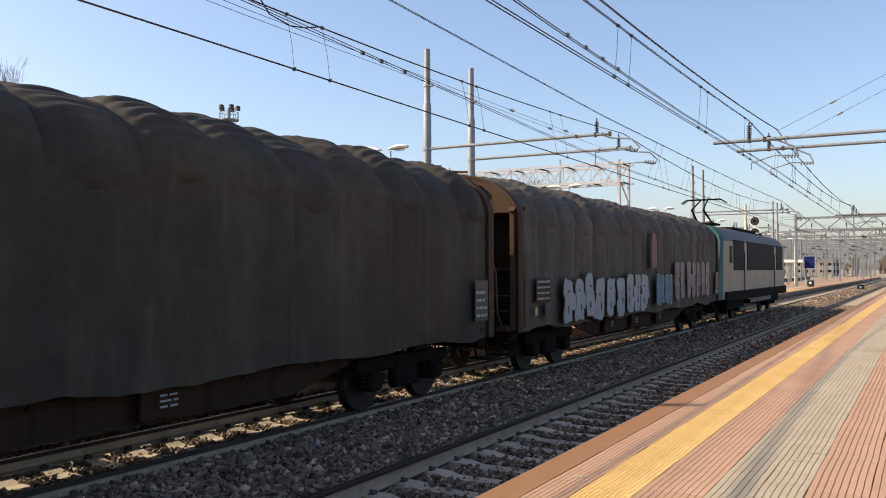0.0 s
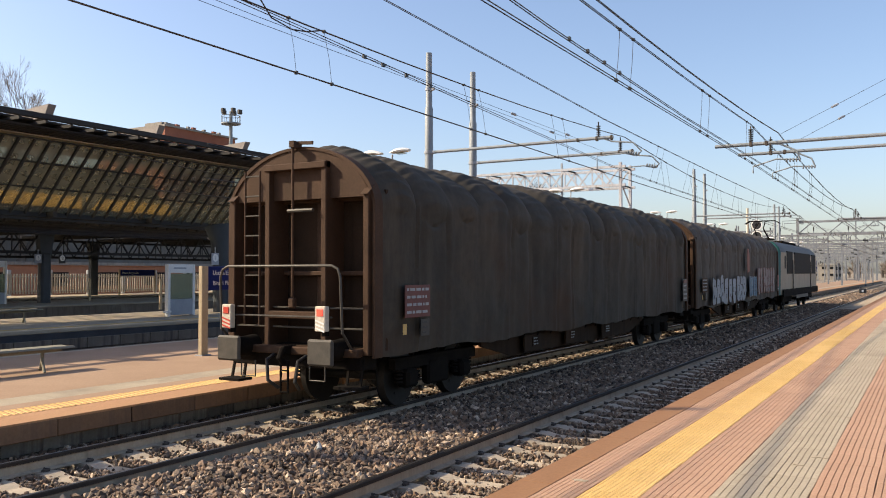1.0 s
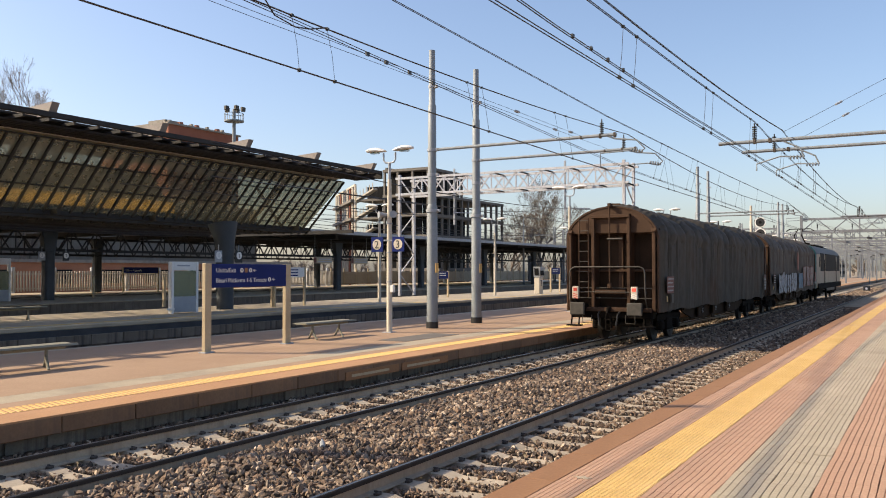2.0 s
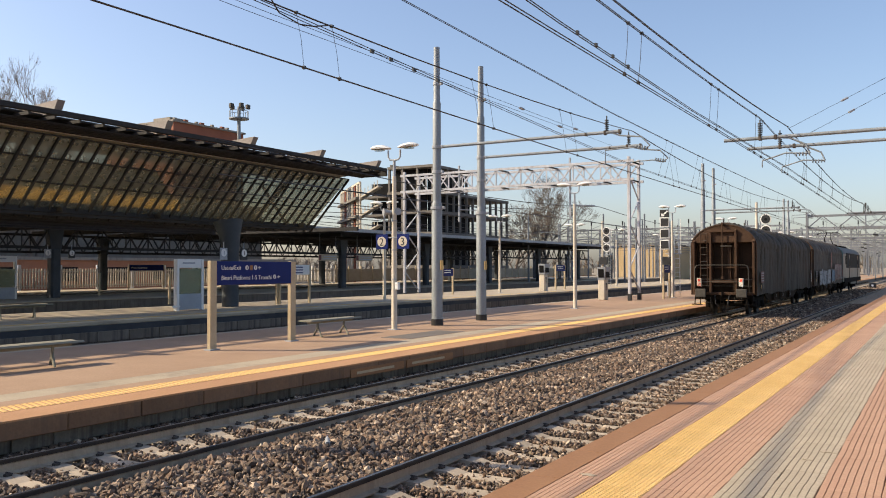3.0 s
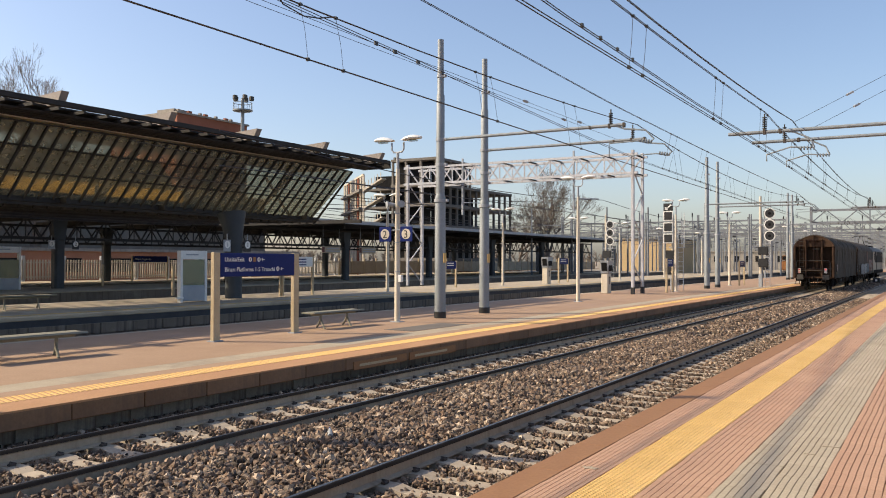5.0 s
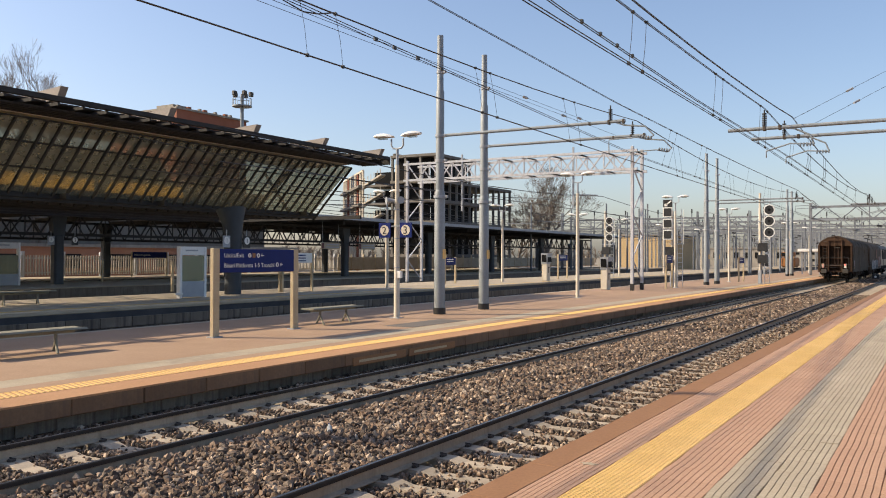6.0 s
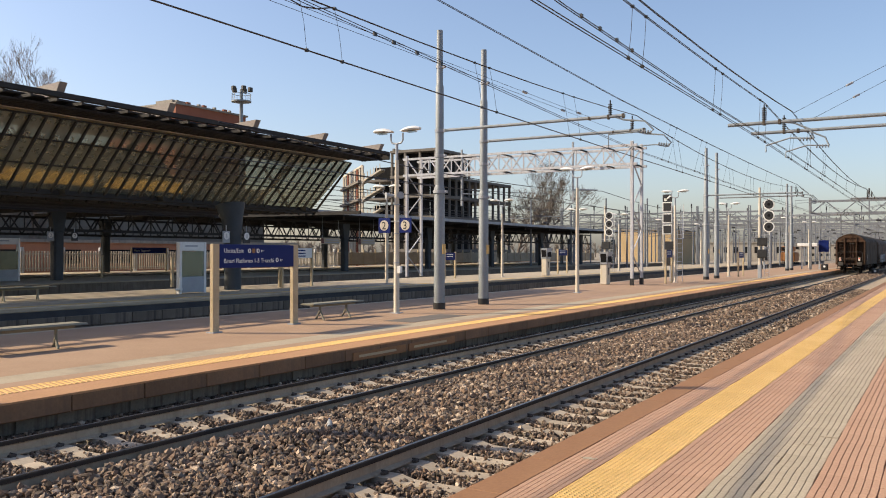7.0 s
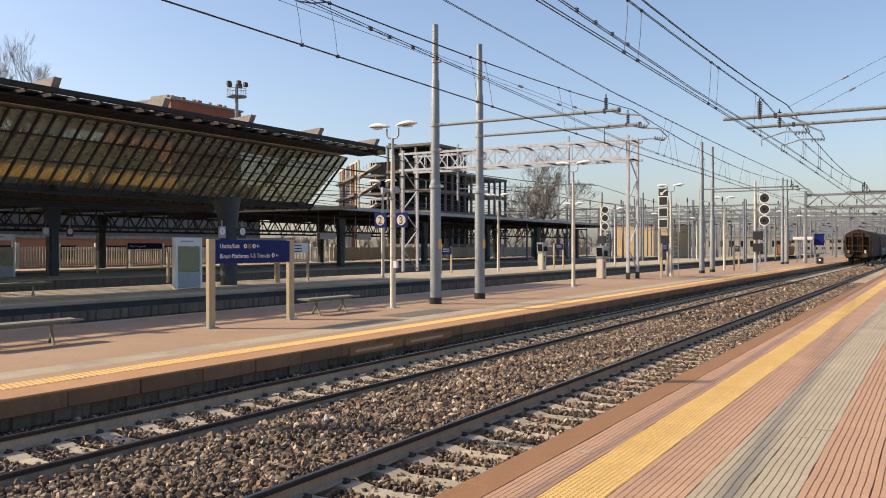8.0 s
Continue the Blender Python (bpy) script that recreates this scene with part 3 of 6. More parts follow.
def build_platform_2():
    p = thing("platform_2", (0, 0, 0), "island platform with terracotta paving and a yellow warning line", "platform", kind="structure")
    part("platform_body", Mesh().box((70, 14.45, -0.07), (340, 8.1, 0.56)), CONC, p, "concrete platform core")
    # wall of blocks under the overhanging coping
    blk = Mesh().box((0, 0, 0), (0.594, 0.06, 0.21), ch=0.006).data("wall_block", WALLSTONE, False)
    cope = Mesh().box((0, 0, 0), (1.19, 0.5, 0.24), ch=0.015).data("coping_stone", FASCIA2, False)
    rest = Mesh()
    rng = random.Random(3)
    for i in range(0, 130):
        x = 1.2 * i
        if 2 < x < 70:
            part("coping_stone", cope, None, p, at=(x + 0.6, 10.283 + rng.uniform(-0.006, 0.006), Z2 - 0.13))
            for k in (0, 1):
                part("wall_block", blk, None, p, at=(x + 0.3 + 0.6 * k, 10.37 + rng.uniform(-0.015, 0.015), -0.12))
        else:
            rest.box((x + 0.6, 10.283, Z2 - 0.13), (1.19, 0.5, 0.24))
            rest.box((x + 0.6, 10.37, -0.12), (1.19, 0.06, 0.2))
    tagged(part("far_stones", rest, FASCIA, p), kind="stuff")
    bands = [(10.03, 10.66, ORANGETILE, 0.46), (10.66, 11.18, ORANGETILE, 0.41), (11.18, 11.56, REDTILE2, 0.22), (11.56, 12.22, GREYTILE, 0.54), (12.22, 18.2, REDTILE2, 0.4), (18.2, 18.5, GREYTILE, 0.3)]
    for ya, yb, mat, w in bands:
        part("paving_strip", Mesh().box((70, (ya + yb) / 2, Z2 - 0.012), (340, yb - ya - 0.006, 0.03)), mat, p)
    # warning studs in pairs across the yellow line
    bar = Mesh().box((0, 0, 0), (0.055, 0.46, 0.01), ch=0.003).data("warning_bar", PALEYELLOW, False)
    rest = Mesh()
    for i in range(800):
        if i < 290:
            part("warning_bar", bar, None, p, at=pose(6 + 0.1 * i, 10.9, Z2 + 0.005, 0, 0, -16))
        else:
            rest.box((6 + 0.1 * i, 10.9, Z2 + 0.005), (0.055, 0.46, 0.01), rz=-16)
    tagged(part("far_warning_bars", rest, PALEYELLOW, p), kind="stuff")
    # grey repair patch let into the paving
    part("repair_patch", Mesh().box((20.6, 12.75, Z2 + 0.004), (3.0, 0.95, 0.012), ch=0.003), ASPHALT, p, "dark grey patch in the paving")
    part("edge_wall", Mesh().box((70, 18.53, -0.06), (340, 0.08, 0.55)), CONC, p)


def build_platform_3():
    p = thing("platform_3", (0, 0, 0), "grey concrete platform under the glazed canopy", "platform", kind="structure")
    part("platform_body", Mesh().box((50, 25.9, 0.04), (300, 7.0, 0.84)), ASPHALT, p)
    part("paving_strip", Mesh().box((50, 26.15, Z3 - 0.01), (300, 6.4, 0.05)), GREYTILE, p, "worn pale paving")
    part("edge_line", Mesh().box((50, 23.2, Z3 + 0.018), (300, 0.22, 0.01)), PALEYELLOW, p, "faded yellow edge line")
    part("coping", Mesh().box((50, 22.6, Z3 - 0.03), (300, 0.45, 0.12), ch=0.02), GREYTILE, p, "pale edge stones")
    blk = Mesh().box((0, 0, 0), (1.18, 0.1, 0.32), ch=0.015).data("wall_block", FASCIA, False)
    for i in range(0, 60):
        part("wall_block", blk, None, p, at=(8 + 1.2 * i, 22.38, 0.06))
    # shade of the coping painted as a dark strip along the wall
    part("wall_band", Mesh().box((50, 22.42, 0.31), (300, 0.09, 0.2)), BANDSHADE, p, "dark band painted for the shade under the coping")


def slab(name, x0, x1, y0, y1, z, label):
    p = thing(name, (0, 0, 0), label, "platform", kind="structure")
    part("platform_body", Mesh().box(((x0 + x1) / 2, (y0 + y1) / 2, z / 2 - 0.2), (x1 - x0, y1 - y0, z + 0.4)), FASCIA, p)
    part("paving_strip", Mesh().box(((x0 + x1) / 2, (y0 + y1) / 2, z + 0.02), (x1 - x0, y1 - y0 + 0.1, 0.05)), GREYTILE, p)


build_platform_2()
build_platform_3()
slab("platform_4", -20, 140, 38.2, 46.5, Z3, "distant platform under the lattice canopy")
slab("platform_5", -20, 140, 50.5, 58.5, Z3, "distant platform beside the fence")


# ---- canopies ----
def build_glazed_canopy():
    c = thing("glazed_canopy", (0, 0, 0), "dark steel gull-wing canopy glazed with smoked sheets", "canopy", kind="structure")
    xa, xe = -16.0, 35.3
    # roof edge plate and sloping roof
    part("eaves_beam", Mesh().sweep([(24.07, 7.2), (24.07, 7.04), (24.2, 7.02), (24.2, 7.2)], xa, xe), DARKSTEEL, c, "dark metal eaves beam")
    part("roof", Mesh().sweep([(24.8, 7.13), (24.8, 7.07), (27.5, 6.88), (29.3, 6.92), (29.3, 7.06), (27.5, 7.02)], xa, xe), DARKSTEEL, c, "dark metal roof")
    part("roof_lining", Mesh().sweep([(25.75, 6.8), (25.75, 6.76), (27.5, 6.68), (29.2, 6.77), (29.2, 6.81), (27.5, 6.74)], xa, 34.0), LINING, c, "pale underside of the roof")
    # slatted soffit
    for i, y in enumerate(np.linspace(24.85, 25.6, 5)):
        part("soffit_slat", Mesh().box(((xa + xe) / 2, y, 6.9 - 0.02 * i), (xe - xa, 0.1, 0.05)), DARKSTEEL, c)
    for sx in (xa, xe):
        part("end_fascia", Mesh().box((sx, 24.95, 6.98), (0.1, 1.75, 0.34), ch=0.01), DARKSTEEL, c, "dark plate closing the eaves")
    purlin = Mesh().box((0, 0, 0), (0.08, 1.7, 0.1)).data("purlin", DARKSTEEL, False)
    x = xa + 0.4
    while x < xe:
        part("purlin", purlin, None, c, at=(x, 25.0, 6.97))
        x += 0.9
    # cantilever fins over the roof
    fin = Mesh().add([(-0.14, 24.25, 7.1), (0.14, 24.25, 7.1), (0.14, 24.02, 7.52), (-0.14, 24.02, 7.52), (-0.14, 29.3, 6.95), (0.14, 29.3, 6.95), (0.14, 29.3, 7.2), (-0.14, 29.3, 7.2)],
                     [(0, 1, 2, 3), (4, 7, 6, 5), (0, 3, 7, 4), (1, 5, 6, 2), (3, 2, 6, 7), (0, 4, 5, 1)]).data("roof_fin", BEAM, False)
    for k in range(-7, 5):
        part("roof_fin", fin, None, c, "pale boxed cantilever fin", at=(16.9 + 4.43 * k, 0, 0))
    # glazing leaning out towards the tracks
    top, bot = Vector((0, 25.7, 6.66)), Vector((0, 28.2, 4.4))
    pane = Mesh()
    w = 0.56
    n = 60
    u = (top - bot).normalized()
    nrm = Vector((0, -u.z, u.y))
    pane.add([(0.001, *(bot)[1:]), (w - 0.001, *(bot)[1:]), (w - 0.001, *(top)[1:]), (0.001, *(top)[1:])], [(0, 1, 2, 3)])
    pv = [Vector(q) for q in pane.v]
    pane = Mesh().add(pv + [q - nrm * 0.012 for q in pv], [(0, 1, 2, 3), (7, 6, 5, 4), (0, 4, 5, 1), (2, 6, 7, 3), (1, 5, 6, 2), (0, 3, 7, 4)]).data("pane", SMOKED, False)
    bar = Mesh().bar(bot + Vector((0, 0, -0.35)) + nrm * 0.03, top + nrm * 0.03, 0.07, 0.09).data("glazing_bar", DARKSTEEL, False)
    for k in range(n + 1):
        x = 34.25 - w * k
        part("glazing_bar", bar, None, c, at=(x, 0, 0))
        if k:
            part("pane", pane, None, c, at=(x, 0, 0))
    for f in (0.0, 0.36, 0.7, 1.0):
        q = bot.lerp(top, f) + nrm * 0.02
        part("transom", Mesh().box((xa / 2 + 17, q.y, q.z), (34 - xa, 0.05, 0.05)), DARKSTEEL, c)
    # lower eaves box and underside
    part("lower_gutter", Mesh().sweep([(27.9, 4.38), (27.85, 4.22), (28.2, 4.14), (30.0, 4.14), (30.0, 4.3), (28.4, 4.34)], xa, 34.3), DARKSTEEL, c)
    for k in range(14):
        part("underside_slat", Mesh().box((9, 28.0 + 0.75 * k, 4.16 + 0.02 * (k % 3)), (50, 0.14, 0.12)), DARKSTEEL, c)
    for k in range(12):
        part("underside_beam", Mesh().box((-12 + 4.5 * k, 33.0, 4.32), (0.16, 11, 0.2)), DARKSTEEL, c)
    # opposite wing, glazed too, beyond the column line
    part("rear_wing_sheet", Mesh().sweep([(30.2, 5.25), (31.4, 6.75), (31.43, 6.73), (30.23, 5.23)], xa, 27.0), REARSHEET, c, "milky sheet of the opposite wing")
    for k in range(-7, 3):
        part("ochre_sheet", Mesh().box((14.9 + 4.5 * k, 28.75, 4.92), (4.3, 0.02, 0.5)), OCHRESHEET, c, "backlit ochre sheet inside the canopy")
    for k in range(0, 12):
        part("rear_glazing_bar", Mesh().bar((34 - 4.48 * k, 29.55, 4.45), (34 - 4.48 * k, 31.35, 6.7), 0.1, 0.12), DARKSTEEL, c)
    for k in range(-4, 4):
        part("inner_strut", Mesh().bar((17.0 + 4.5 * k, 28.45, 4.6), (17.4 + 4.5 * k, 26.4, 6.6), 0.3, 0.12), BEAM, c)
    for cx in (26.8, 8.8, -9.2):
        part("column", Mesh().tube([(cx, 26.45, Z3 - 0.05), (cx, 26.45, 3.2)], 0.36, 20), COLUMN, c, "round blue-grey steel column")
        cap = Mesh().tube([(cx, 26.45, 2.85), (cx, 26.45, 3.05), (cx, 26.5, 3.6), (cx, 26.6, 4.2)], (0.37, 0.38, 0.47, 0.64), 20)
        part("column_capital", cap, COLUMN, c, "flared column head")


def build_lattice_canopy():
    c = thing("lattice_canopy", (0, 0, 0), "low dark canopy on lattice girders over distant platforms", "canopy", kind="structure")
    xa, xe = -10, 116
    part("roof", Mesh().sweep([(39.4, 4.95), (39.4, 5.25), (42.8, 5.35), (60, 5.55), (60, 5.2), (42.8, 4.85)], xa, xe), DARKSTEEL, c, "flat dark roof with a pale edge")
    part("roof_edge", Mesh().box(((xa + xe) / 2, 39.37, 5.12), (xe - xa, 0.05, 0.26)), GREYPAINT, c)
    for y in (42.9, 55.0):
        part("girder_top_chord", Mesh().box(((xa + xe) / 2, y, 4.55), (xe - xa - 6, 0.16, 0.16)), DARKSTEEL, c)
        part("girder_bottom_chord", Mesh().box(((xa + xe) / 2, y, 3.35), (xe - xa - 6, 0.16, 0.16)), DARKSTEEL, c)
        web = Mesh()
        x = xa + 3
        while x < xe - 4:
            web.bar((x, y, 3.35), (x + 0.85, y, 4.55), 0.07, 0.07)
            web.bar((x + 0.85, y, 4.55), (x + 1.7, y, 3.35), 0.07, 0.07)
            web.bar((x + 0.85, y, 3.35), (x + 0.85, y, 4.55), 0.05, 0.05)
            x += 1.7
        tagged(part("girder_web", web, DARKSTEEL, c), kind="stuff")
        for k in range(-1, 8):
            cx = 29.9 + 13.25 * k + (-0.1 if y < 50 else 12.4)
            m = Mesh().box((cx, y, 1.9), (0.62, 0.5, 2.9), ch=0.1)
            m.add([(cx - 0.31, y - 0.2, 3.2), (cx + 0.31, y - 0.2, 3.2), (cx + 0.31, y + 0.2, 3.2), (cx - 0.31, y + 0.2, 3.2), (cx - 0.5, y - 0.2, 4.5), (cx + 0.5, y - 0.2, 4.5), (cx + 0.5, y + 0.2, 4.5), (cx - 0.5, y + 0.2, 4.5)],
                  [(0, 1, 5, 4), (1, 2, 6, 5), (2, 3, 7, 6), (3, 0, 4, 7), (4, 5, 6, 7), (3, 2, 1, 0)])
            part("column", m, COLUMN, c, "blue-grey steel column")
    for k in range(18):
        part("cross_beam", Mesh().box((xa + 3 + 6.6 * k, 49.5, 4.8), (0.2, 19, 0.35)), DARKSTEEL, c)


build_glazed_canopy()
build_lattice_canopy()


# ---- overhead line ----
def build_mast(x, y, z, h, reach):
    """Tapered steel mast in three stages with a tube arm to the track."""
    t = thing("catenary_mast", (x, y, z), "grey galvanised steel mast carrying overhead line arms", "mast", "overhead line masts")
    part("base_collar", Mesh().tube([(0, 0, 0), (0, 0, 0.22)], 0.205, 20), BLACK, t, "black painted foot")
    part("lower_shaft", Mesh().tube([(0, 0, 0.0), (0, 0, 4.0), (0, 0, 4.12)], (0.185, 0.175, 0.14), 20), GALV, t)
    part("upper_shaft", Mesh().tube([(0, 0, 4.0), (0, 0, 7.4), (0, 0, 7.46), (0, 0, h)], (0.14, 0.135, 0.11, 0.1), 18), GALV, t)
    for q, r in ((3.9, 0.2), (5.1, 0.15), (5.93, 0.15), (8.05, 0.115)):
        band = part("clamp_band", Mesh().tube([(0, 0, q - 0.05), (0, 0, q + 0.05)], r + 0.012, 16), GREYPAINT, t)
        part("clamp_lug", Mesh().box((0, -r - 0.04, q), (0.12, 0.1, 0.09)), GREYPAINT, band)
    if reach < 1:
        return t
    part("warning_plate", Mesh().box((-0.02, -0.19, 2.0), (0.17, 0.02, 0.32)), YELLOW, t, "small yellow warning plate")
    a = part("tube_arm", Mesh().tube([(0, -0.16, 5.93), (0, -reach, 5.93)], 0.05, 10), GALV, t, "long horizontal tube arm")
    ins = Mesh()
    for k in range(6):
        ins.tube([(0, -reach + 0.45, 5.97 + 0.06 * k), (0, -reach + 0.45, 6.0 + 0.06 * k)], 0.06, 10)
    ins.tube([(0, -reach + 0.45, 5.9), (0, -reach + 0.45, 6.42)], 0.02, 6)
    part("insulator", ins, BLACK, a, "dark stacked insulator")
    hg = Mesh()
    hg.tube([(0, -reach + 0.35, 5.93), (0, -reach + 0.02, 5.8), (0, -reach - 0.6, 5.72), (0, -reach - 0.85, 5.45), (0, -reach - 0.7, 5.33)], 0.025, 8)
    hg.tube([(0, -reach - 0.7, 5.33), (0, -reach - 0.35, 5.42), (0, -reach + 0.5, 5.4), (0, -reach + 0.5, 5.0)], 0.02, 8)
    for k in range(5):
        hg.tube([(0, -reach - 0.78 + 0.08 * k, 5.37 + 0.015 * k), (0, -reach - 0.75 + 0.08 * k, 5.38 + 0.015 * k)], 0.055, 8)
    part("registration_arm", hg, GALV, a, "curved registration arm")
    for q, h in ((0.5, 0.14), (1.1, 0.1), (0.05, 0.14)):
        part("arm_clamp", Mesh().box((0, -reach + q, 5.92), (0.11, 0.07, h), ch=0.01), CLIP, a)
    return t


for x in (-12.0, -8.9, 24.09, 27.22, 60.7, 63.9, 96.4, 99.4):
    build_mast(x, 14.42, Z2, 9.27, 6.35 if x in (24.09, 60.7) else 6.0)


build_mast(3.8, 14.42, Z2, 9.6, 0)


def build_near_arm(x, z, y_end):
    """Arm over the near track from a mast that stands behind the camera's platform line."""
    t = thing("platform_mast", (x, -1.9, Z1), "grey mast with tube arm over the nearer track", "mast", "overhead line masts")
    part("lower_shaft", Mesh().tube([(0, 0, 0), (0, 0, 8.6)], (0.185, 0.11), 18), GALV, t)
    zz = z - Z1
    r = y_end + 1.9
    a = part("tube_arm", Mesh().tube([(0, 0.15, zz), (0, r, zz)], 0.05, 10), GALV, t, "horizontal tube arm")
    ins = Mesh().tube([(0, r - 0.95, zz), (0, r - 0.95, zz + 0.5)], 0.02, 6)
    for k in range(6):
        ins.tube([(0, r - 0.95, zz + 0.08 + 0.06 * k), (0, r - 0.95, zz + 0.11 + 0.06 * k)], 0.06, 10)
    part("insulator", ins, BLACK, a, "dark stacked insulator")
    hg = Mesh()
    hg.tube([(0, r - 1.3, zz), (0, r - 1.7, zz - 0.05), (0, r - 2.1, zz - 0.25), (0, r - 2.2, zz - 0.5)], 0.025, 8)
    hg.tube([(0, r - 2.2, zz - 0.5), (0, r - 1.6, zz - 0.45), (0, r - 1.0, zz - 0.62), (0, r - 1.0, zz - 0.8)], 0.02, 8)
    for k in range(5):
        hg.tube([(0, r - 2.2 + 0.08 * k, zz - 0.5), (0, r - 2.17 + 0.08 * k, zz - 0.5)], 0.055, 8)
    part("registration_arm", hg, GALV, a, "curved registration arm")
    for q in (0.95, 1.35):
        part("arm_clamp", Mesh().box((0, r - q, zz), (0.12, 0.08, 0.13), ch=0.01), CLIP, a)


for x in (24.17, 60.3, 96.0):
    build_near_arm(x, 5.67, 5.15)
    build_near_arm(x + 3.14, 5.82, 5.12)


def wire_line(t, name, pts, r, gap):
    for dy in (-gap, gap):
        part(name, Mesh().tube([(x, y + dy, z) for x, y, z in pts], r, 5), WIRE, t)


def sagging(x0, x1, y0, y1, z0, z1, sag, n=14):
    out = []
    for k in range(n + 1):
        u = k / n
        out.append((x0 + (x1 - x0) * u, y0 + (y1 - y0) * u, z0 + (z1 - z0) * u - 4 * sag * u * (1 - u)))
    return out


def hang_droppers(t, xs, cable, wire):
    for x in xs:
        a, b = cable(x), wire(x)
        d = part("dropper", Mesh().tube([a, ((a[0] + b[0]) / 2 + 0.03, (a[1] + b[1]) / 2, (a[2] + b[2]) / 2), b], 0.0045, 4), WIRE, t)
        part("clamp", Mesh().box(b, (0.045, 0.045, 0.05)), BLACK, d)
        part("clamp", Mesh().box(a, (0.05, 0.05, 0.04)), BLACK, d)


def along(pts):
    def at(x):
        for p0, p1 in zip(pts, pts[1:]):
            if p0[0] <= x <= p1[0]:
                u = (x - p0[0]) / (p1[0] - p0[0])
                return tuple(p0[i] + (p1[i] - p0[i]) * u for i in range(3))
        return pts[-1]
    return at


def span_chain(xs, ys, zs, sags):
    out = []
    for i in range(len(xs) - 1):
        s = sagging(xs[i], xs[i + 1], ys[i], ys[i + 1], zs[i], zs[i + 1], sags[i])
        out += s if not out else s[1:]
    return out


def build_lines():
    far = [132, 168, 204, 240, 300]
    # train's track: contact wires with their carrying cable
    t = thing("overhead_line_1", (0, 0, 0), "overhead contact wires and sagging cable above the train's track", "overhead line", kind="structure")
    con = [(-12, 8.25, 5.22), (8, 8.33, 5.22), (24.17, 8.5, 5.2), (60.3, 8.75, 5.2), (96.4, 8.3, 5.2), (300, 8.4, 5.2)]
    cab = span_chain([-12, 27.31, 63.2, 99.4] + far, [8.2, 8.75, 8.6, 8.4] + [8.4] * 5, [6.72, 6.68, 6.7, 6.7] + [6.7] * 5, [0.62, 0.6, 0.6] + [0.6] * 5)
    wire_line(t, "contact_wire", con, 0.0085, 0.012)
    wire_line(t, "carrying_cable", cab, 0.008, 0.012)
    hang_droppers(t, [4.6, 5.5, 10.0, 10.9, 15.8, 16.5, 20.8, 21.6, 31.5, 32.3, 36, 36.8, 41, 41.8, 46, 46.8, 51, 51.8, 56, 68, 74, 80, 86], along(cab), along(con))
    t = thing("overhead_line_2", (0, 0, 0), "overlapping overhead wires rising to their anchor", "overhead line", kind="structure")
    cab = span_chain([-12, 24.17, 60.3, 96.4] + far, [8.3, 8.37, 8.37, 8.37] + [8.37] * 5, [7.7, 6.75, 6.68, 6.65] + [6.6] * 5, [0.04, 0.08, 0.5] + [0.5] * 5)
    con = [(-12, 8.6, 6.75), (10, 8.75, 6.14), (20.8, 8.75, 5.74), (27.3, 8.7, 5.5), (60.3, 8.5, 5.22), (300, 8.4, 5.22)]
    wire_line(t, "carrying_cable", cab, 0.008, 0.02)
    wire_line(t, "contact_wire", con, 0.0075, 0.045)
    for x in (12.3, 12.9, 13.7, 14.6):
        q = along(con)(x)
        part("wire_clamp", Mesh().box((x, q[1] - 0.045, q[2] - 0.03), (0.1, 0.03, 0.07)), BLACK, t)
    hang_droppers(t, [30, 30.8, 34.5, 35.3, 39.5, 44, 49, 54], along(cab), along(con))
    part("feeder_loop", Mesh().tube([(9.3, 8.8, 6.9), (9.5, 8.8, 6.5), (10.0, 8.85, 6.14), (10.5, 8.85, 6.08), (10.9, 8.88, 6.15), (11.4, 8.9, 6.3)], 0.012, 6), WIRE, t, "looped feeder cable")
    # nearer track
    t = thing("overhead_line_3", (0, 0, 0), "overhead wires above the nearer track", "overhead line", kind="structure")
    con = [(-12, 4.25, 5.2), (10, 4.27, 5.2), (24.17, 4.25, 5.21), (60.3, 4.6, 5.2), (300, 4.37, 5.2)]
    cab = span_chain([-12, 24.17, 60.3, 96.4] + far, [4.2, 4.2, 4.3, 4.37] + [4.37] * 5, [6.3, 6.22, 6.3, 6.5] + [6.5] * 5, [0.28, 0.45, 0.5] + [0.5] * 5)
    wire_line(t, "contact_wire", con, 0.0085, 0.03)
    wire_line(t, "carrying_cable", cab, 0.008, 0.015)
    hang_droppers(t, [7, 7.8, 12.9, 13.6, 18.5, 19.2, 23.6, 24.6, 29, 29.6, 33, 33.6, 38, 38.6, 43, 48, 53], along(cab), along(con))
    t = thing("overhead_line_4", (0, 0, 0), "overlapping overhead wires above the nearer track", "overhead line", kind="structure")
    con = [(-12, 4.0, 5.7), (10, 4.15, 5.28), (16.5, 4.12, 5.2), (27.3, 3.95, 5.15), (60.3, 4.2, 5.2), (300, 4.37, 5.22)]
    cab = span_chain([-12, 27.31, 63.2, 99.4] + far, [3.95, 3.95, 4.2, 4.37] + [4.37] * 5, [6.55, 6.42, 6.3, 6.5] + [6.5] * 5, [0.55, 0.45, 0.5] + [0.5] * 5)
    wire_line(t, "contact_wire", con, 0.0075, 0.02)
    wire_line(t, "carrying_cable", cab, 0.008, 0.012)
    for x in (10.6, 11.3, 12.0, 12.7):
        q = along(con)(x)
        part("wire_clamp", Mesh().box((x, q[1], q[2] + 0.02), (0.06, 0.03, 0.05)), BLACK, t)
    hang_droppers(t, [31, 31.7, 35.5, 36.2, 40.5, 45.5, 50.5], along(cab), along(con))
    # thin anchor wires tied to the arms
    t = thing("anchor_wire", (0, 0, 0), "thin anchor wires with small insulators tied to the mast arms", "overhead line", kind="structure")
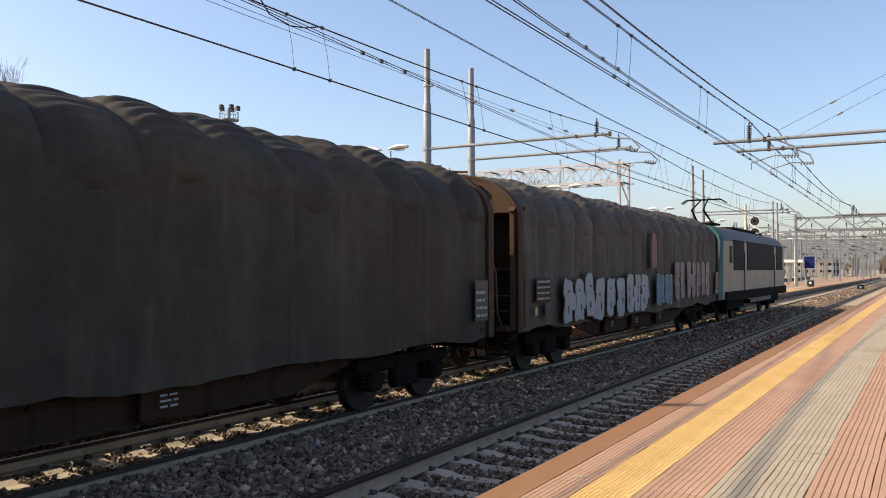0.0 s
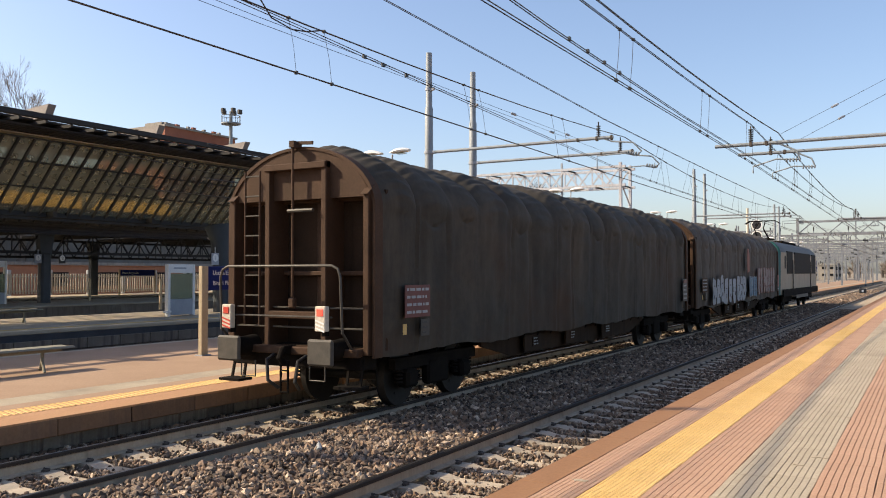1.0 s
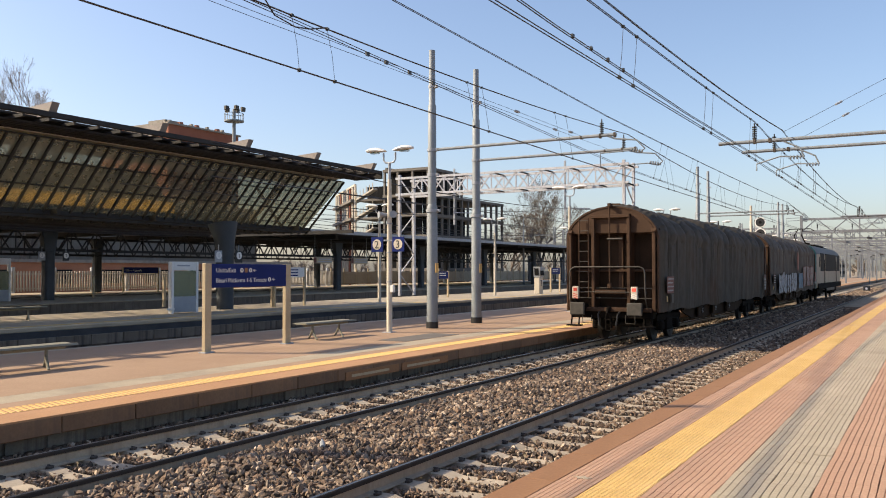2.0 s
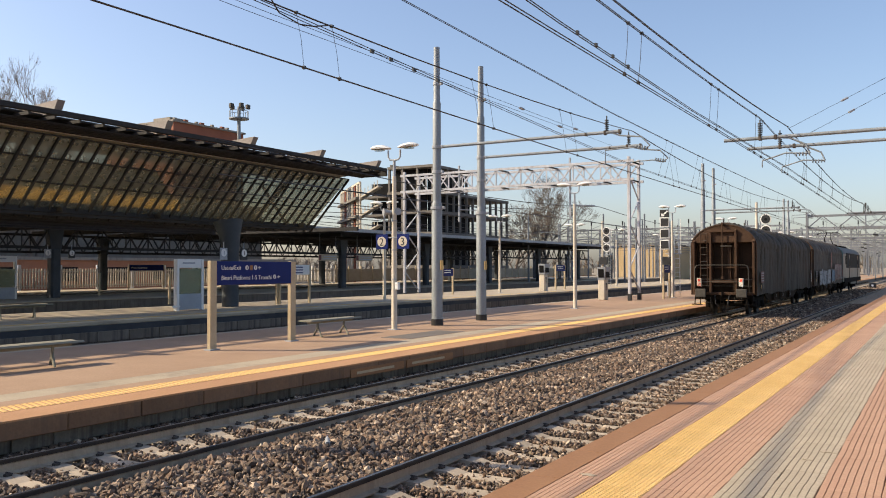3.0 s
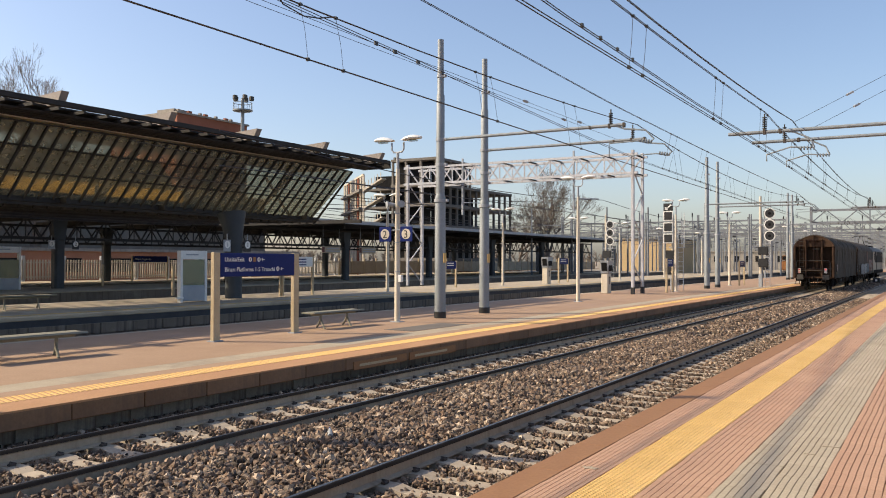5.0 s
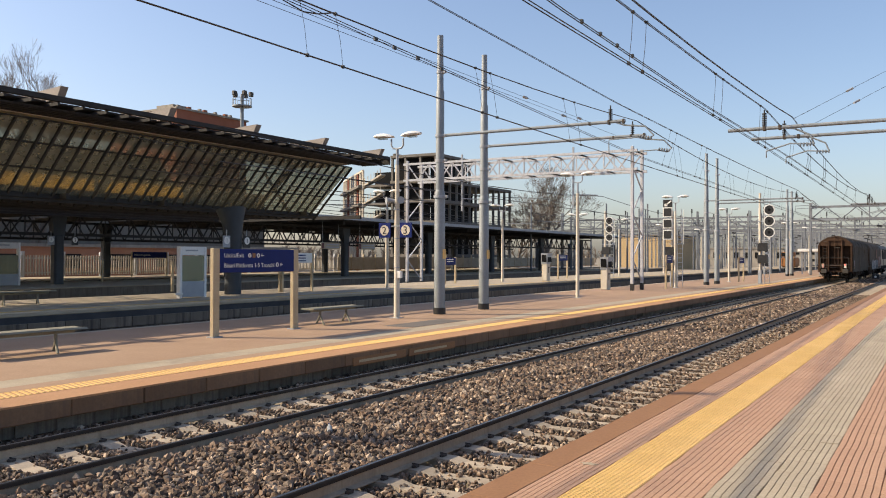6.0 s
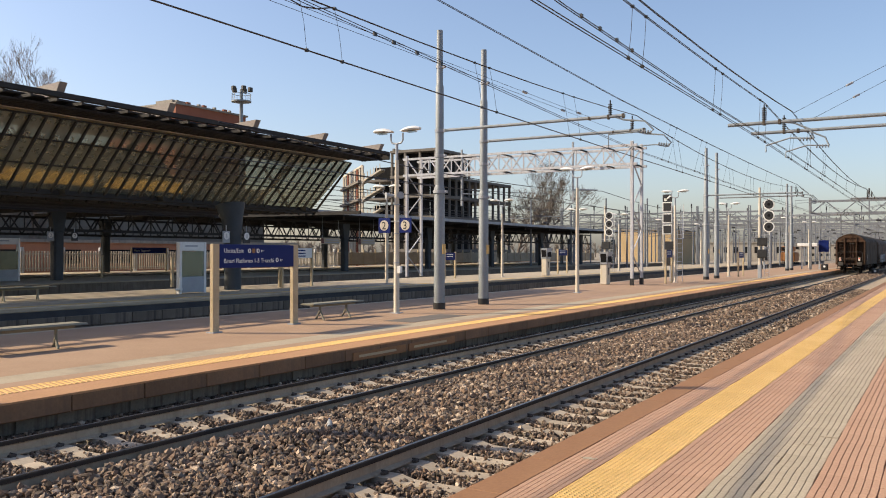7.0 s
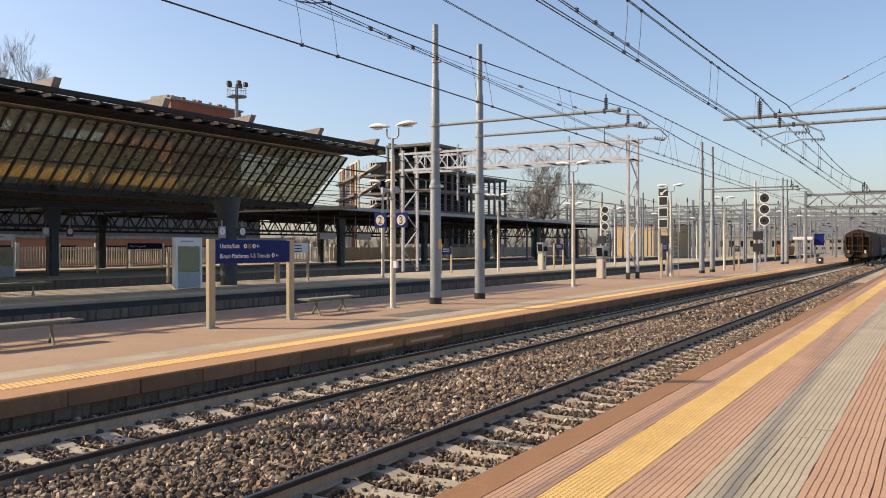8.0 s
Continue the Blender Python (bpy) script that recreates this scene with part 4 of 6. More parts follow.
    for xe, y, z, spots in ((24.09, 9.15, 6.21, (19.5, 23.2)), (27.22, 9.44, 6.24, (22.7,))):
        w = part("anchor_line", Mesh().tube([(-6, y, z + 0.15), (10, y, z), (xe, y, z)], 0.005, 4), WIRE, t)
        for x in spots:
            part("line_insulator", Mesh().tube([(x - 0.14, y, z), (x - 0.1, y, z), (x + 0.1, y, z), (x + 0.14, y, z)], (0.012, 0.035, 0.035, 0.012), 8), GREYPAINT, w)
    # stays rising to the side
    t = thing("stay_wire", (0, 0, 0), "thin stay wires with insulators beside the arms", "overhead line", kind="structure")
    for a, b in (((27.9, 3.98, 6.46), (30.0, 1.5, 8.1)), ((27.6, 3.5, 6.15), (30.0, 1.5, 7.62))):
        a, b = Vector(a), Vector(b)
        w = part("stay", Mesh().tube([a, b + (b - a) * 2], 0.006, 4), WIRE, t)
        q = a.lerp(b, 0.55)
        part("stay_insulator", Mesh().tube([q, q + (b - a).normalized() * 0.25], 0.035, 8), GREYPAINT, w)


build_lines()


# ---- train ----
def wagon_outline(n=40, half=1.42, grow=0.0):
    """Half-round hood outline from the near sill over the roof to the far sill, as (y, z)."""
    pts = []
    for k in range(n + 1):
        a = math.pi * k / n
        pts.append((-math.cos(a) * half, 3.14 + 0.94 * max(0.0, math.sin(a)) ** 1.08 + grow))
    return [(-half, 0.92)] + pts + [(half, 0.92)]


def hood(length, seed, bows):
    """Tarpaulin over hoops: sagging between bows, creased down the sides, ragged hem."""
    base = wagon_outline(34)
    # resample the outline evenly
    seg = [0.0]
    for a, b in zip(base, base[1:]):
        seg.append(seg[-1] + math.dist(a, b))
    rng = random.Random(seed)
    ph = [rng.uniform(0, 6.28) for _ in range(8)]

    def at(s):
        s *= seg[-1]
        for i in range(len(base) - 1):
            if s <= seg[i + 1] + 1e-9:
                u = (s - seg[i]) / max(1e-9, seg[i + 1] - seg[i])
                return (base[i][0] + (base[i + 1][0] - base[i][0]) * u, base[i][1] + (base[i + 1][1] - base[i][1]) * u)
        return base[-1]

    def fn(u, v):
        x = u * length
        y, z = at(v)
        b = (x / length * bows) % 1.0
        arch = max(0.0, min(1.0, (z - 3.0) / 0.5))
        edge = min(1.0, u * 30, (1 - u) * 30)
        bay = int(x / length * bows)
        puff = (4 * b * (1 - b)) ** 0.55
        lift = puff * (0.12 + 0.04 * math.sin(bay * 2.1 + ph[0])) * edge
        side = 1 - arch
        low = 0.55 if z < 2.2 else 0.55 + 0.45 * min(1.0, (z - 2.2) / 0.6)
        crease = 0.034 * noise.noise((x * 2.2 + ph[1], seed * 3.1, z * 0.35)) * side * edge
        # narrow folds running down from each hoop
        near = min(b, 1 - b)
        crease += side * edge * (0.036 * math.exp(-((near - 0.03) / 0.035) ** 2) - 0.032 * math.exp(-((near - 0.13) / 0.04) ** 2)) * (0.5 + 0.5 * math.sin(bay * 3.7 + ph[2])) * low
        # slack folds hanging like a smile under the shoulder
        zf = 3.0 + 0.1 * math.sin(bay * 1.9 + ph[5]) + 1.5 * (b - 0.5) ** 2
        fold = math.exp(-((z - zf) / 0.032) ** 2) * max(0.0, 1 - (2.6 * (b - 0.5)) ** 2) * (1.0 if math.sin(bay * 2.7 + ph[6]) > -0.3 else 0.2)
        lump = low * 0.05 * noise.noise((x * 0.8, y * 1.2 + seed, z * 0.9)) * edge + 0.018 * noise.noise((x * 2.6, y * 3 + seed, z * 3.2)) * edge
        # slack drapes across the crown, sagging between neighbouring hoops
        run_in = v * 7.3 * 36 + 5.0 * (2 * b - 1) ** 2 + 1.7 * noise.noise((x * 0.9, bay * 1.3, seed))
        wrinkle = arch * puff * edge * (0.016 * math.sin(run_in) * (0.55 + 0.9 * noise.noise((x * 0.7, v * 9, seed + 4.0))) + 0.03 * noise.noise((x * 1.6, y * 5 + seed, z * 4.0)))
        out = Vector((0, y / 1.42, max(0.0, (z - 2.9)) / 1.2)).normalized()
        off = lift * (0.35 + 0.65 * arch) * (0.3 + 0.7 * min(1, max(0, (z - 1.0) / 1.5))) + crease + lump + wrinkle - 0.035 * fold * edge - 0.06
        hem = 0.0
        if z < 1.25:
            hem = (1.25 - z) / 0.25 * (0.05 * noise.noise((x * 0.8 + ph[3], seed, 0)) + 0.025 * math.sin(x * 1.9 + ph[4]) + 0.015 * noise.noise((x * 3.1, seed, 5)))
        return (x, y + out.y * off, z + out.z * off + hem * edge)

    return Mesh().grid(int(length * 17), 210, fn)


def wheelset():
    m = Mesh()
    for y in (-0.75, 0.75):
        s = 1 if y > 0 else -1
        m.tube([(0, y - s * 0.04, 0), (0, y - s * 0.035, 0)], (0.485, 0.485), 28)
        m.tube([(0, y - s * 0.03, 0), (0, y + s * 0.09, 0)], (0.462, 0.455), 28)
        m.tube([(0, y + s * 0.09, 0), (0, y + s * 0.12, 0)], (0.14, 0.12), 14)
    m.tube([(0, -0.95, 0), (0, 0.95, 0)], 0.08, 12)
    for y in (-0.845, 0.845):
        for k in range(5):
            a = 2 * math.pi * k / 5
            m.box((0.28 * math.cos(a), y, 0.28 * math.sin(a)), (0.05, 0.012, 0.05))
    return m.data("wheelset", TREAD)


def bogie(wheelbase):
    m = Mesh()
    for y in (-1.0, 1.0):
        m.sweep([(y - 0.06, 0.62), (y + 0.06, 0.62), (y + 0.06, 0.8), (y - 0.06, 0.8)], -wheelbase / 2 - 0.45, wheelbase / 2 + 0.45)
        m.box((0, y, 0.5), (0.7, 0.16, 0.42), ch=0.04)
        for s in (-1, 1):
            m.box((s * wheelbase / 2, y, 0.46), (0.34, 0.26, 0.3), ch=0.05)
            for q in (-0.26, 0.26):
                for k in range(4):
                    m.tube([(s * wheelbase / 2 + q, y, 0.4 + 0.06 * k), (s * wheelbase / 2 + q, y, 0.43 + 0.06 * k)], 0.07, 10)
    m.box((0, 0, 0.72), (0.5, 2.0, 0.2), ch=0.04)
    for s in (-1, 1):
        for y in (-0.75, 0.75):
            m.box((s * (wheelbase / 2 - 0.52), y, 0.5), (0.08, 0.12, 0.4))
    return m.data("bogie_frame", GRIME)


WHEELSET, BOGIE, LOCOBOGIE = wheelset(), bogie(1.8), bogie(2.6)
SPINNING = []
LW = 18.0


def end_wall(w, s):
    """End of a wagon at x = 0 (s = -1, facing back) or x = LW (s = 1)."""
    x0 = 0.0 if s < 0 else LW

    def X(a):
        return x0 + s * a
    prof = wagon_outline(34, 1.36, -0.03)
    n = len(prof)
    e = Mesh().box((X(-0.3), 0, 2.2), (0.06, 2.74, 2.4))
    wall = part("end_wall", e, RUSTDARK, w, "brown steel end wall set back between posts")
    arch = [(y, z) for y, z in prof if z > 3.3]
    arch = [(arch[0][0], 3.28)] + arch + [(arch[-1][0], 3.28)]
    k2 = len(arch)
    part("gable", Mesh().add([(X(0.04), y, z) for y, z in arch] + [(X(0.08), y, z) for y, z in arch], [tuple(range(k2)), tuple(range(2 * k2 - 1, k2 - 1, -1))] + [(k, (k + 1) % k2, k2 + (k + 1) % k2, k2 + k) for k in range(k2)]), RUST, wall, "arched brown gable plate")
    rim = Mesh()
    big, small = wagon_outline(34, 1.43, 0.01), wagon_outline(34, 1.385, -0.035)
    for k in range(n - 1):
        q = [(X(0.1), *big[k]), (X(0.1), *big[k + 1]), (X(0.1), *small[k + 1]), (X(0.1), *small[k])]
        r = [(X(-0.1), *big[k]), (X(-0.1), *big[k + 1]), (X(-0.1), *small[k + 1]), (X(-0.1), *small[k])]
        rim.add(q + r, [(0, 1, 2, 3), (7, 6, 5, 4), (0, 4, 5, 1), (2, 6, 7, 3)])
    part("gable_rim", rim, RUST, wall)
    for y, wd, zt in ((-0.55, 0.1, 3.84), (0.55, 0.1, 3.84)):
        part("centre_post", Mesh().box((X(-0.05), y, (0.98 + zt) / 2), (0.46, wd, zt - 0.98), ch=0.012), RUST, wall)
    for y in (-1.3, 1.3):
        part("corner_post", Mesh().box((X(-0.08), y, 2.13), (0.46, 0.1, 2.35), ch=0.012).add([(X(0.02), y - 0.065, 3.3), (X(0.2), y - 0.065, 3.3), (X(0.2), y + 0.065, 3.3), (X(0.02), y + 0.065, 3.3), (X(0.02), y - 0.065, 3.45), (X(0.02), y + 0.065, 3.45)],
             [(0, 1, 4), (2, 3, 5), (1, 2, 5, 4), (0, 4, 5, 3), (0, 3, 2, 1)]), RUST, wall)
    part("top_rail", Mesh().box((X(0.13), 0, 3.78), (0.16, 1.2, 0.1), ch=0.01), RUST, wall)
    for z, a, b in ((3.28, -1.25, -0.6), (3.28, -0.48, 0.48), (2.15, -1.24, -0.6), (2.15, -0.48, 0.48), (2.15, 0.6, 1.24), (3.28, 0.6, 1.25)):
        part("cross_rib", Mesh().box((X(-0.2), (a + b) / 2, z), (0.14, b - a, 0.07), ch=0.01), RUST, wall)
    part("lower_rail", Mesh().box((X(0.16), 0, 1.52), (0.14, 0.95, 0.11), ch=0.01), RUST, wall)
    part("locking_bar", Mesh().tube([(X(0.2), 0.02, 1.66), (X(0.2), 0.02, 4.12)], 0.022, 8).box((X(0.2), 0.02, 1.7), (0.09, 0.12, 0.16), ch=0.02).box((X(0.14), 0.02, 4.12), (0.2, 0.09, 0.1)).bar((X(0.12), -0.3, 4.13), (X(0.12), 0.05, 4.15), 0.03, 0.05), RUST, wall)
    part("locking_handle", Mesh().tube([(X(0.24), 0.08, 3.1), (X(0.24), -0.4, 3.1)], 0.028, 8), BUFFER, wall)
    part("door_seam", Mesh().box((X(-0.24), -0.2, 2.6), (0.06, 0.16, 2.2), ch=0.02), RUST, wall)
    lad = part("ladder", Mesh().tube([(X(0.2), 0.98, 1.35), (X(0.2), 0.98, 3.75)], 0.017, 6).tube([(X(0.2), 0.68, 1.35), (X(0.2), 0.68, 3.75)], 0.017, 6), RUST, wall)
    for k in range(8):
        part("rung", Mesh().tube([(X(0.2), 0.68, 1.5 + 0.31 * k), (X(0.2), 0.98, 1.5 + 0.31 * k)], 0.013, 6), BUFFER, lad)
    for z in (1.33, 1.63):
        for a, b in ((-1.22, -0.6), (-0.48, 0.48), (0.6, 1.22)):
            part("hand_bar", Mesh().tube([(X(0.1), a, z), (X(0.1), b, z)], 0.016, 6), BUFFER, wall, "worn steel hand bar")
    part("sill_beam", Mesh().box((X(0.14), 0, 0.99), (0.3, 2.5, 0.12), ch=0.015), RUST, w)
    part("headstock", Mesh().box((X(-0.02), 0, 0.86), (0.4, 2.5, 0.26), ch=0.02), GRIME, w)
    for y in (-0.875, 0.875):
        b = part("buffer", Mesh().tube([(X(0.1), y, 1.03), (X(0.62), y, 1.03)], (0.17, 0.13), 16), GRIME, w)
        part("buffer_plate", Mesh().box((X(0.65), y, 1.02), (0.07, 0.46, 0.38), ch=0.03), BUFFER, b, "greasy rectangular buffer plate")
    hk = Mesh().box((X(0.3), 0, 1.0), (0.3, 0.08, 0.14), ch=0.02).tube([(X(0.45), 0, 1.02), (X(0.52), 0, 0.9), (X(0.42), 0, 0.82)], 0.045, 8)
    for k in range(3):
        hk.tube([(X(0.4), -0.07, 0.85 - 0.16 * k), (X(0.4), -0.07, 0.7 - 0.16 * k), (X(0.4), 0.07, 0.7 - 0.16 * k), (X(0.4), 0.07, 0.85 - 0.16 * k)], 0.02, 6)
    part("screw_coupling", hk, GRIME, w, "greasy hook and hanging coupling links")
    for s2 in (-1, 1):
        part("brake_hose", Mesh().tube([(X(0.2), s2 * 0.32, 0.95), (X(0.45), s2 * 0.3, 0.85), (X(0.47), s2 * 0.26, 0.55), (X(0.3), s2 * 0.2, 0.42)], 0.028, 8), BLACK, w)
    rl = [(X(0.2), -1.12, 1.0), (X(0.52), -1.16, 1.3), (X(0.56), -1.15, 2.1), (X(0.56), -1.11, 2.21), (X(0.56), -1.0, 2.26), (X(0.56), 1.0, 2.26), (X(0.56), 1.1, 2.21), (X(0.56), 1.15, 2.1), (X(0.52), 1.16, 1.3), (X(0.2), 1.12, 1.0)]
    part("end_railing", Mesh().tube(rl, 0.02, 8).tube([(X(0.54), -1.0, 1.52), (X(0.54), 1.0, 1.52)], 0.014, 6), BUFFER, w, "bent tube railing at the wagon end")
    for y in (-1.12, 1.12):
        st = Mesh().box((X(0.25), y, 0.5), (0.3, 0.42, 0.04)).bar((X(0.2), y - 0.12, 0.5), (X(0.1), y - 0.12, 0.95), 0.04, 0.03).bar((X(0.2), y + 0.12, 0.5), (X(0.1), y + 0.12, 0.95), 0.04, 0.03)
        part("shunter_step", st, GRIME, w)
    for y in (-0.7, 0.62):
        part("shunter_grip", Mesh().tube([(X(0.5), y - 0.14, 0.84), (X(0.5), y - 0.14, 0.6), (X(0.5), y + 0.14, 0.6), (X(0.5), y + 0.14, 0.84)], 0.012, 6), BUFFER, w)
    if s < 0:
        for y, on in ((-0.86, True), (0.94, False)):
            lamp = part("tail_lamp", Mesh().box((X(0.6), y, 1.5), (0.1, 0.19, 0.36), ch=0.012), CREAM, w, "white tail lamp plate with red stripes")
            part("red_lens", Mesh().box((X(0.655), y, 1.59), (0.012, 0.11, 0.1), ch=0.004), LEDRED if on else LAMPRED, lamp)
            st = Mesh()
            for k in range(3):
                st.bar((X(0.653), y - 0.08, 1.32 + 0.055 * k), (X(0.653), y + 0.08, 1.37 + 0.055 * k), 0.008, 0.022)
            part("red_stripe", st, LAMPRED if not on else WHITE, lamp)
            part("lamp_bracket", Mesh().box((X(0.52), y, 1.45), (0.12, 0.05, 0.4)), GRIME, lamp)


def plate_with_bars(name, parent, x, z, w, h, mat, ink, rows, y=-1.475, label="", seed=1):
    """Plate whose lettering is reduced to bars."""
    p = part(name, Mesh().box((x, y, z), (w, 0.012, h), ch=0.003), mat, parent, label)
    rng = random.Random(seed)
    m = Mesh()
    for k in range(rows):
        zz = z + h / 2 - (k + 0.6) * h / (rows + 0.3)
        xx = x - w / 2 + 0.05
        while xx < x + w / 2 - 0.1:
            q = rng.uniform(0.04, 0.16)
            q = min(q, x + w / 2 - 0.04 - xx)
            m.box((xx + q / 2, y - 0.008, zz), (q, 0.004, h / (rows + 0.3) * 0.36))
            xx += q + 0.035
    part("lettering", m, ink, p)
    return p


def build_wagon(seed, tarp, label, bows, graffiti):
    w = thing("tarpaulin_wagon", (0, 0, 0), label, "freight wagon", "tarpaulin wagons")
    part("tarpaulin_hood", hood(LW, seed, bows), tarp, w, "weathered tarpaulin stretched over hoops")
    part("underframe", Mesh().box((LW / 2, 0, 0.98), (LW, 2.2, 0.16)), GRIME, w)
    for y in (-0.35, 0.35):
        part("centre_sill", Mesh().box((LW / 2, y, 0.8), (LW - 4, 0.14, 0.22), ch=0.01), GRIME, w)
    # fish-bellied side sills
    for y in (-1.05, 1.05):
        q = [(3.9, 0.92), (3.9, 0.78), (5.2, 0.5), (LW - 5.2, 0.5), (LW - 3.9, 0.78), (LW - 3.9, 0.92)]
        part("side_sill", Mesh().add([(a, y - 0.03, b) for a, b in q] + [(a, y + 0.03, b) for a, b in q], [(0, 1, 2, 3, 4, 5), (11, 10, 9, 8, 7, 6)] + [(k, 6 + k, 6 + (k + 1) % 6, (k + 1) % 6) for k in range(6)]), RUSTDARK, w, "dark brown side sill")
    part("floor_and_inner_wall", Mesh().box((LW / 2, 0, 2.1), (LW - 1.4, 2.3, 2.2)), GRIME, w)
    end_wall(w, -1)
    end_wall(w, 1)
    for cx in (2.35, LW - 2.35):
        b = part("bogie_frame", BOGIE, None, w, at=(cx, 0, 0))
        for dx in (-0.9, 0.9):
            ws = part("wheelset", WHEELSET, None, w, at=(cx + dx, 0, 0.46))
            SPINNING.append((ws, cx + dx, 0.46))
    for x, q in ((6.0, 0.9), (8.1, 0.6), (10.5, 0.55)):
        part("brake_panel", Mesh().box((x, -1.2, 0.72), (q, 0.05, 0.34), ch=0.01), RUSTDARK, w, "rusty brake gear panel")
        plate_with_bars("brake_plate", w, x + 0.08, 0.74, 0.34, 0.2, RUSTDARK, GRAFFITI, 3, y=-1.235, seed=seed + int(x))
    part("brake_tank", Mesh().tube([(9.0, -0.7, 0.62), (10.6, -0.7, 0.62)], 0.2, 14), GRIME, w)
    hook = Mesh().bar((0, 0, 0), (0, 0.07, -0.16), 0.03, 0.02).data("tie_hook", GRIME, False)
    for k in range(int(LW / 0.7)):
        part("tie_hook", hook, None, w, at=(0.5 + 0.7 * k, -1.33, 1.02))
        part("tie_hook", hook, None, w, at=pose(0.5 + 0.7 * k, 1.33, 1.02, 0, 0, 180))
    plate_with_bars("number_panel", w, 1.0, 1.72, 0.74, 0.5, REDPAINT if seed == 1 else RUST, GRAFFITI, 4, label="marking panel with pale lettering bars", seed=seed)
    plate_with_bars("small_plate", w, 1.22, 1.3, 0.26, 0.26, BUFFER, BLACK, 3, seed=seed + 5)
    part("small_yellow_plate", Mesh().box((0.62, -1.48, 1.3), (0.09, 0.012, 0.16)), YELLOW, w)
    fp = plate_with_bars("front_panel", w, LW - 0.5, 1.6, 0.5, 0.72, BLACK, GRAFFITI, 5, label="black marking panel with pale bars", seed=seed + 2)
    part("red_mark", Mesh().box((LW - 0.5, -1.485, 1.88), (0.42, 0.006, 0.1)), REDPAINT, fp)
    if graffiti:
        rng = random.Random(4)
        # rounded letter shapes sprayed along the lower side
        def blob(x, z, rx, rz, mat, y, nm):
            n = 22
            pts = []
            for k in range(n):
                a = 2 * math.pi * k / n
                q = 1 + 0.09 * math.sin(3 * a + x) + 0.06 * math.sin(5 * a + 2 * x)
                pts.append((x + rx * q * math.copysign(abs(math.cos(a)) ** 0.5, math.cos(a)), z + rz * q * math.copysign(abs(math.sin(a)) ** 0.5, math.sin(a))))
            m = Mesh().add([(a, y, b) for a, b in pts] + [(a, y + 0.012, b) for a, b in pts], [tuple(range(n)), tuple(range(2 * n - 1, n - 1, -1))] + [(k, n + k, n + (k + 1) % n, (k + 1) % n) for k in range(n)])
            part(nm, m, mat, w)
        step = [0]

        def letter(x, z, w, h, fill, edge):
            """A bubble letter of overlapping rounded strokes with a dark edge and inner lines."""
            lobes = [(x + rng.uniform(-0.3, 0.3) * w, z + q * h, rng.uniform(0.6, 0.78) * w, rng.uniform(0.32, 0.42) * h) for q in (-0.52, -0.05, 0.5)]
            lobes.append((x + rng.choice((-0.4, 0.4)) * w, z, 0.24 * w, rng.uniform(0.7, 0.9) * h))
            step[0] = (step[0] + 1) % 3
            for k, (a, b, rx, rz) in enumerate(lobes):
                blob(a, b, rx + 0.022, rz + 0.022, edge, -1.53 - 0.0011 * k - 0.0004 * step[0], "graffiti_outline")
            for k, (a, b, rx, rz) in enumerate(lobes):
                blob(a, b, rx, rz, fill, -1.537 - 0.0011 * k - 0.0004 * step[0], "graffiti_letter")
            blob(x + rng.uniform(-0.15, 0.15) * w, z + rng.uniform(0.1, 0.4) * h, 0.1 * w, 0.045 * h, edge, -1.548, "graffiti_stroke")
            blob(x + rng.uniform(-0.2, 0.2) * w, z - rng.uniform(0.2, 0.45) * h, 0.022, 0.14 * h, edge, -1.548, "graffiti_stroke")
        x = 2.3
        for k in range(9):
            w2 = rng.uniform(0.36, 0.46)
            letter(x, 1.5 + rng.uniform(-0.05, 0.05), w2, rng.uniform(0.5, 0.6), GRAFFITI, TARP2)
            x += w2 * (1.75 if k != 4 else 2.3)
        x = 9.4
        for k in range(4):
            letter(x, 1.55, 0.24, 0.46, GRAFBLUE, GRAFFITI)
            x += 0.46
        x = 11.6
        for k in range(7):
            letter(x, 1.8, 0.34, 0.66, GRAFPINK, GRAFRED)
            x += 0.68
        blob(9.0, 2.65, 0.25, 0.5, GRAFRED, -1.537, "graffiti_patch")
        part("orange_plate", Mesh().box((LW - 0.5, -1.49, 1.75), (0.4, 0.012, 0.6)), GRAFRED, w)
    return w


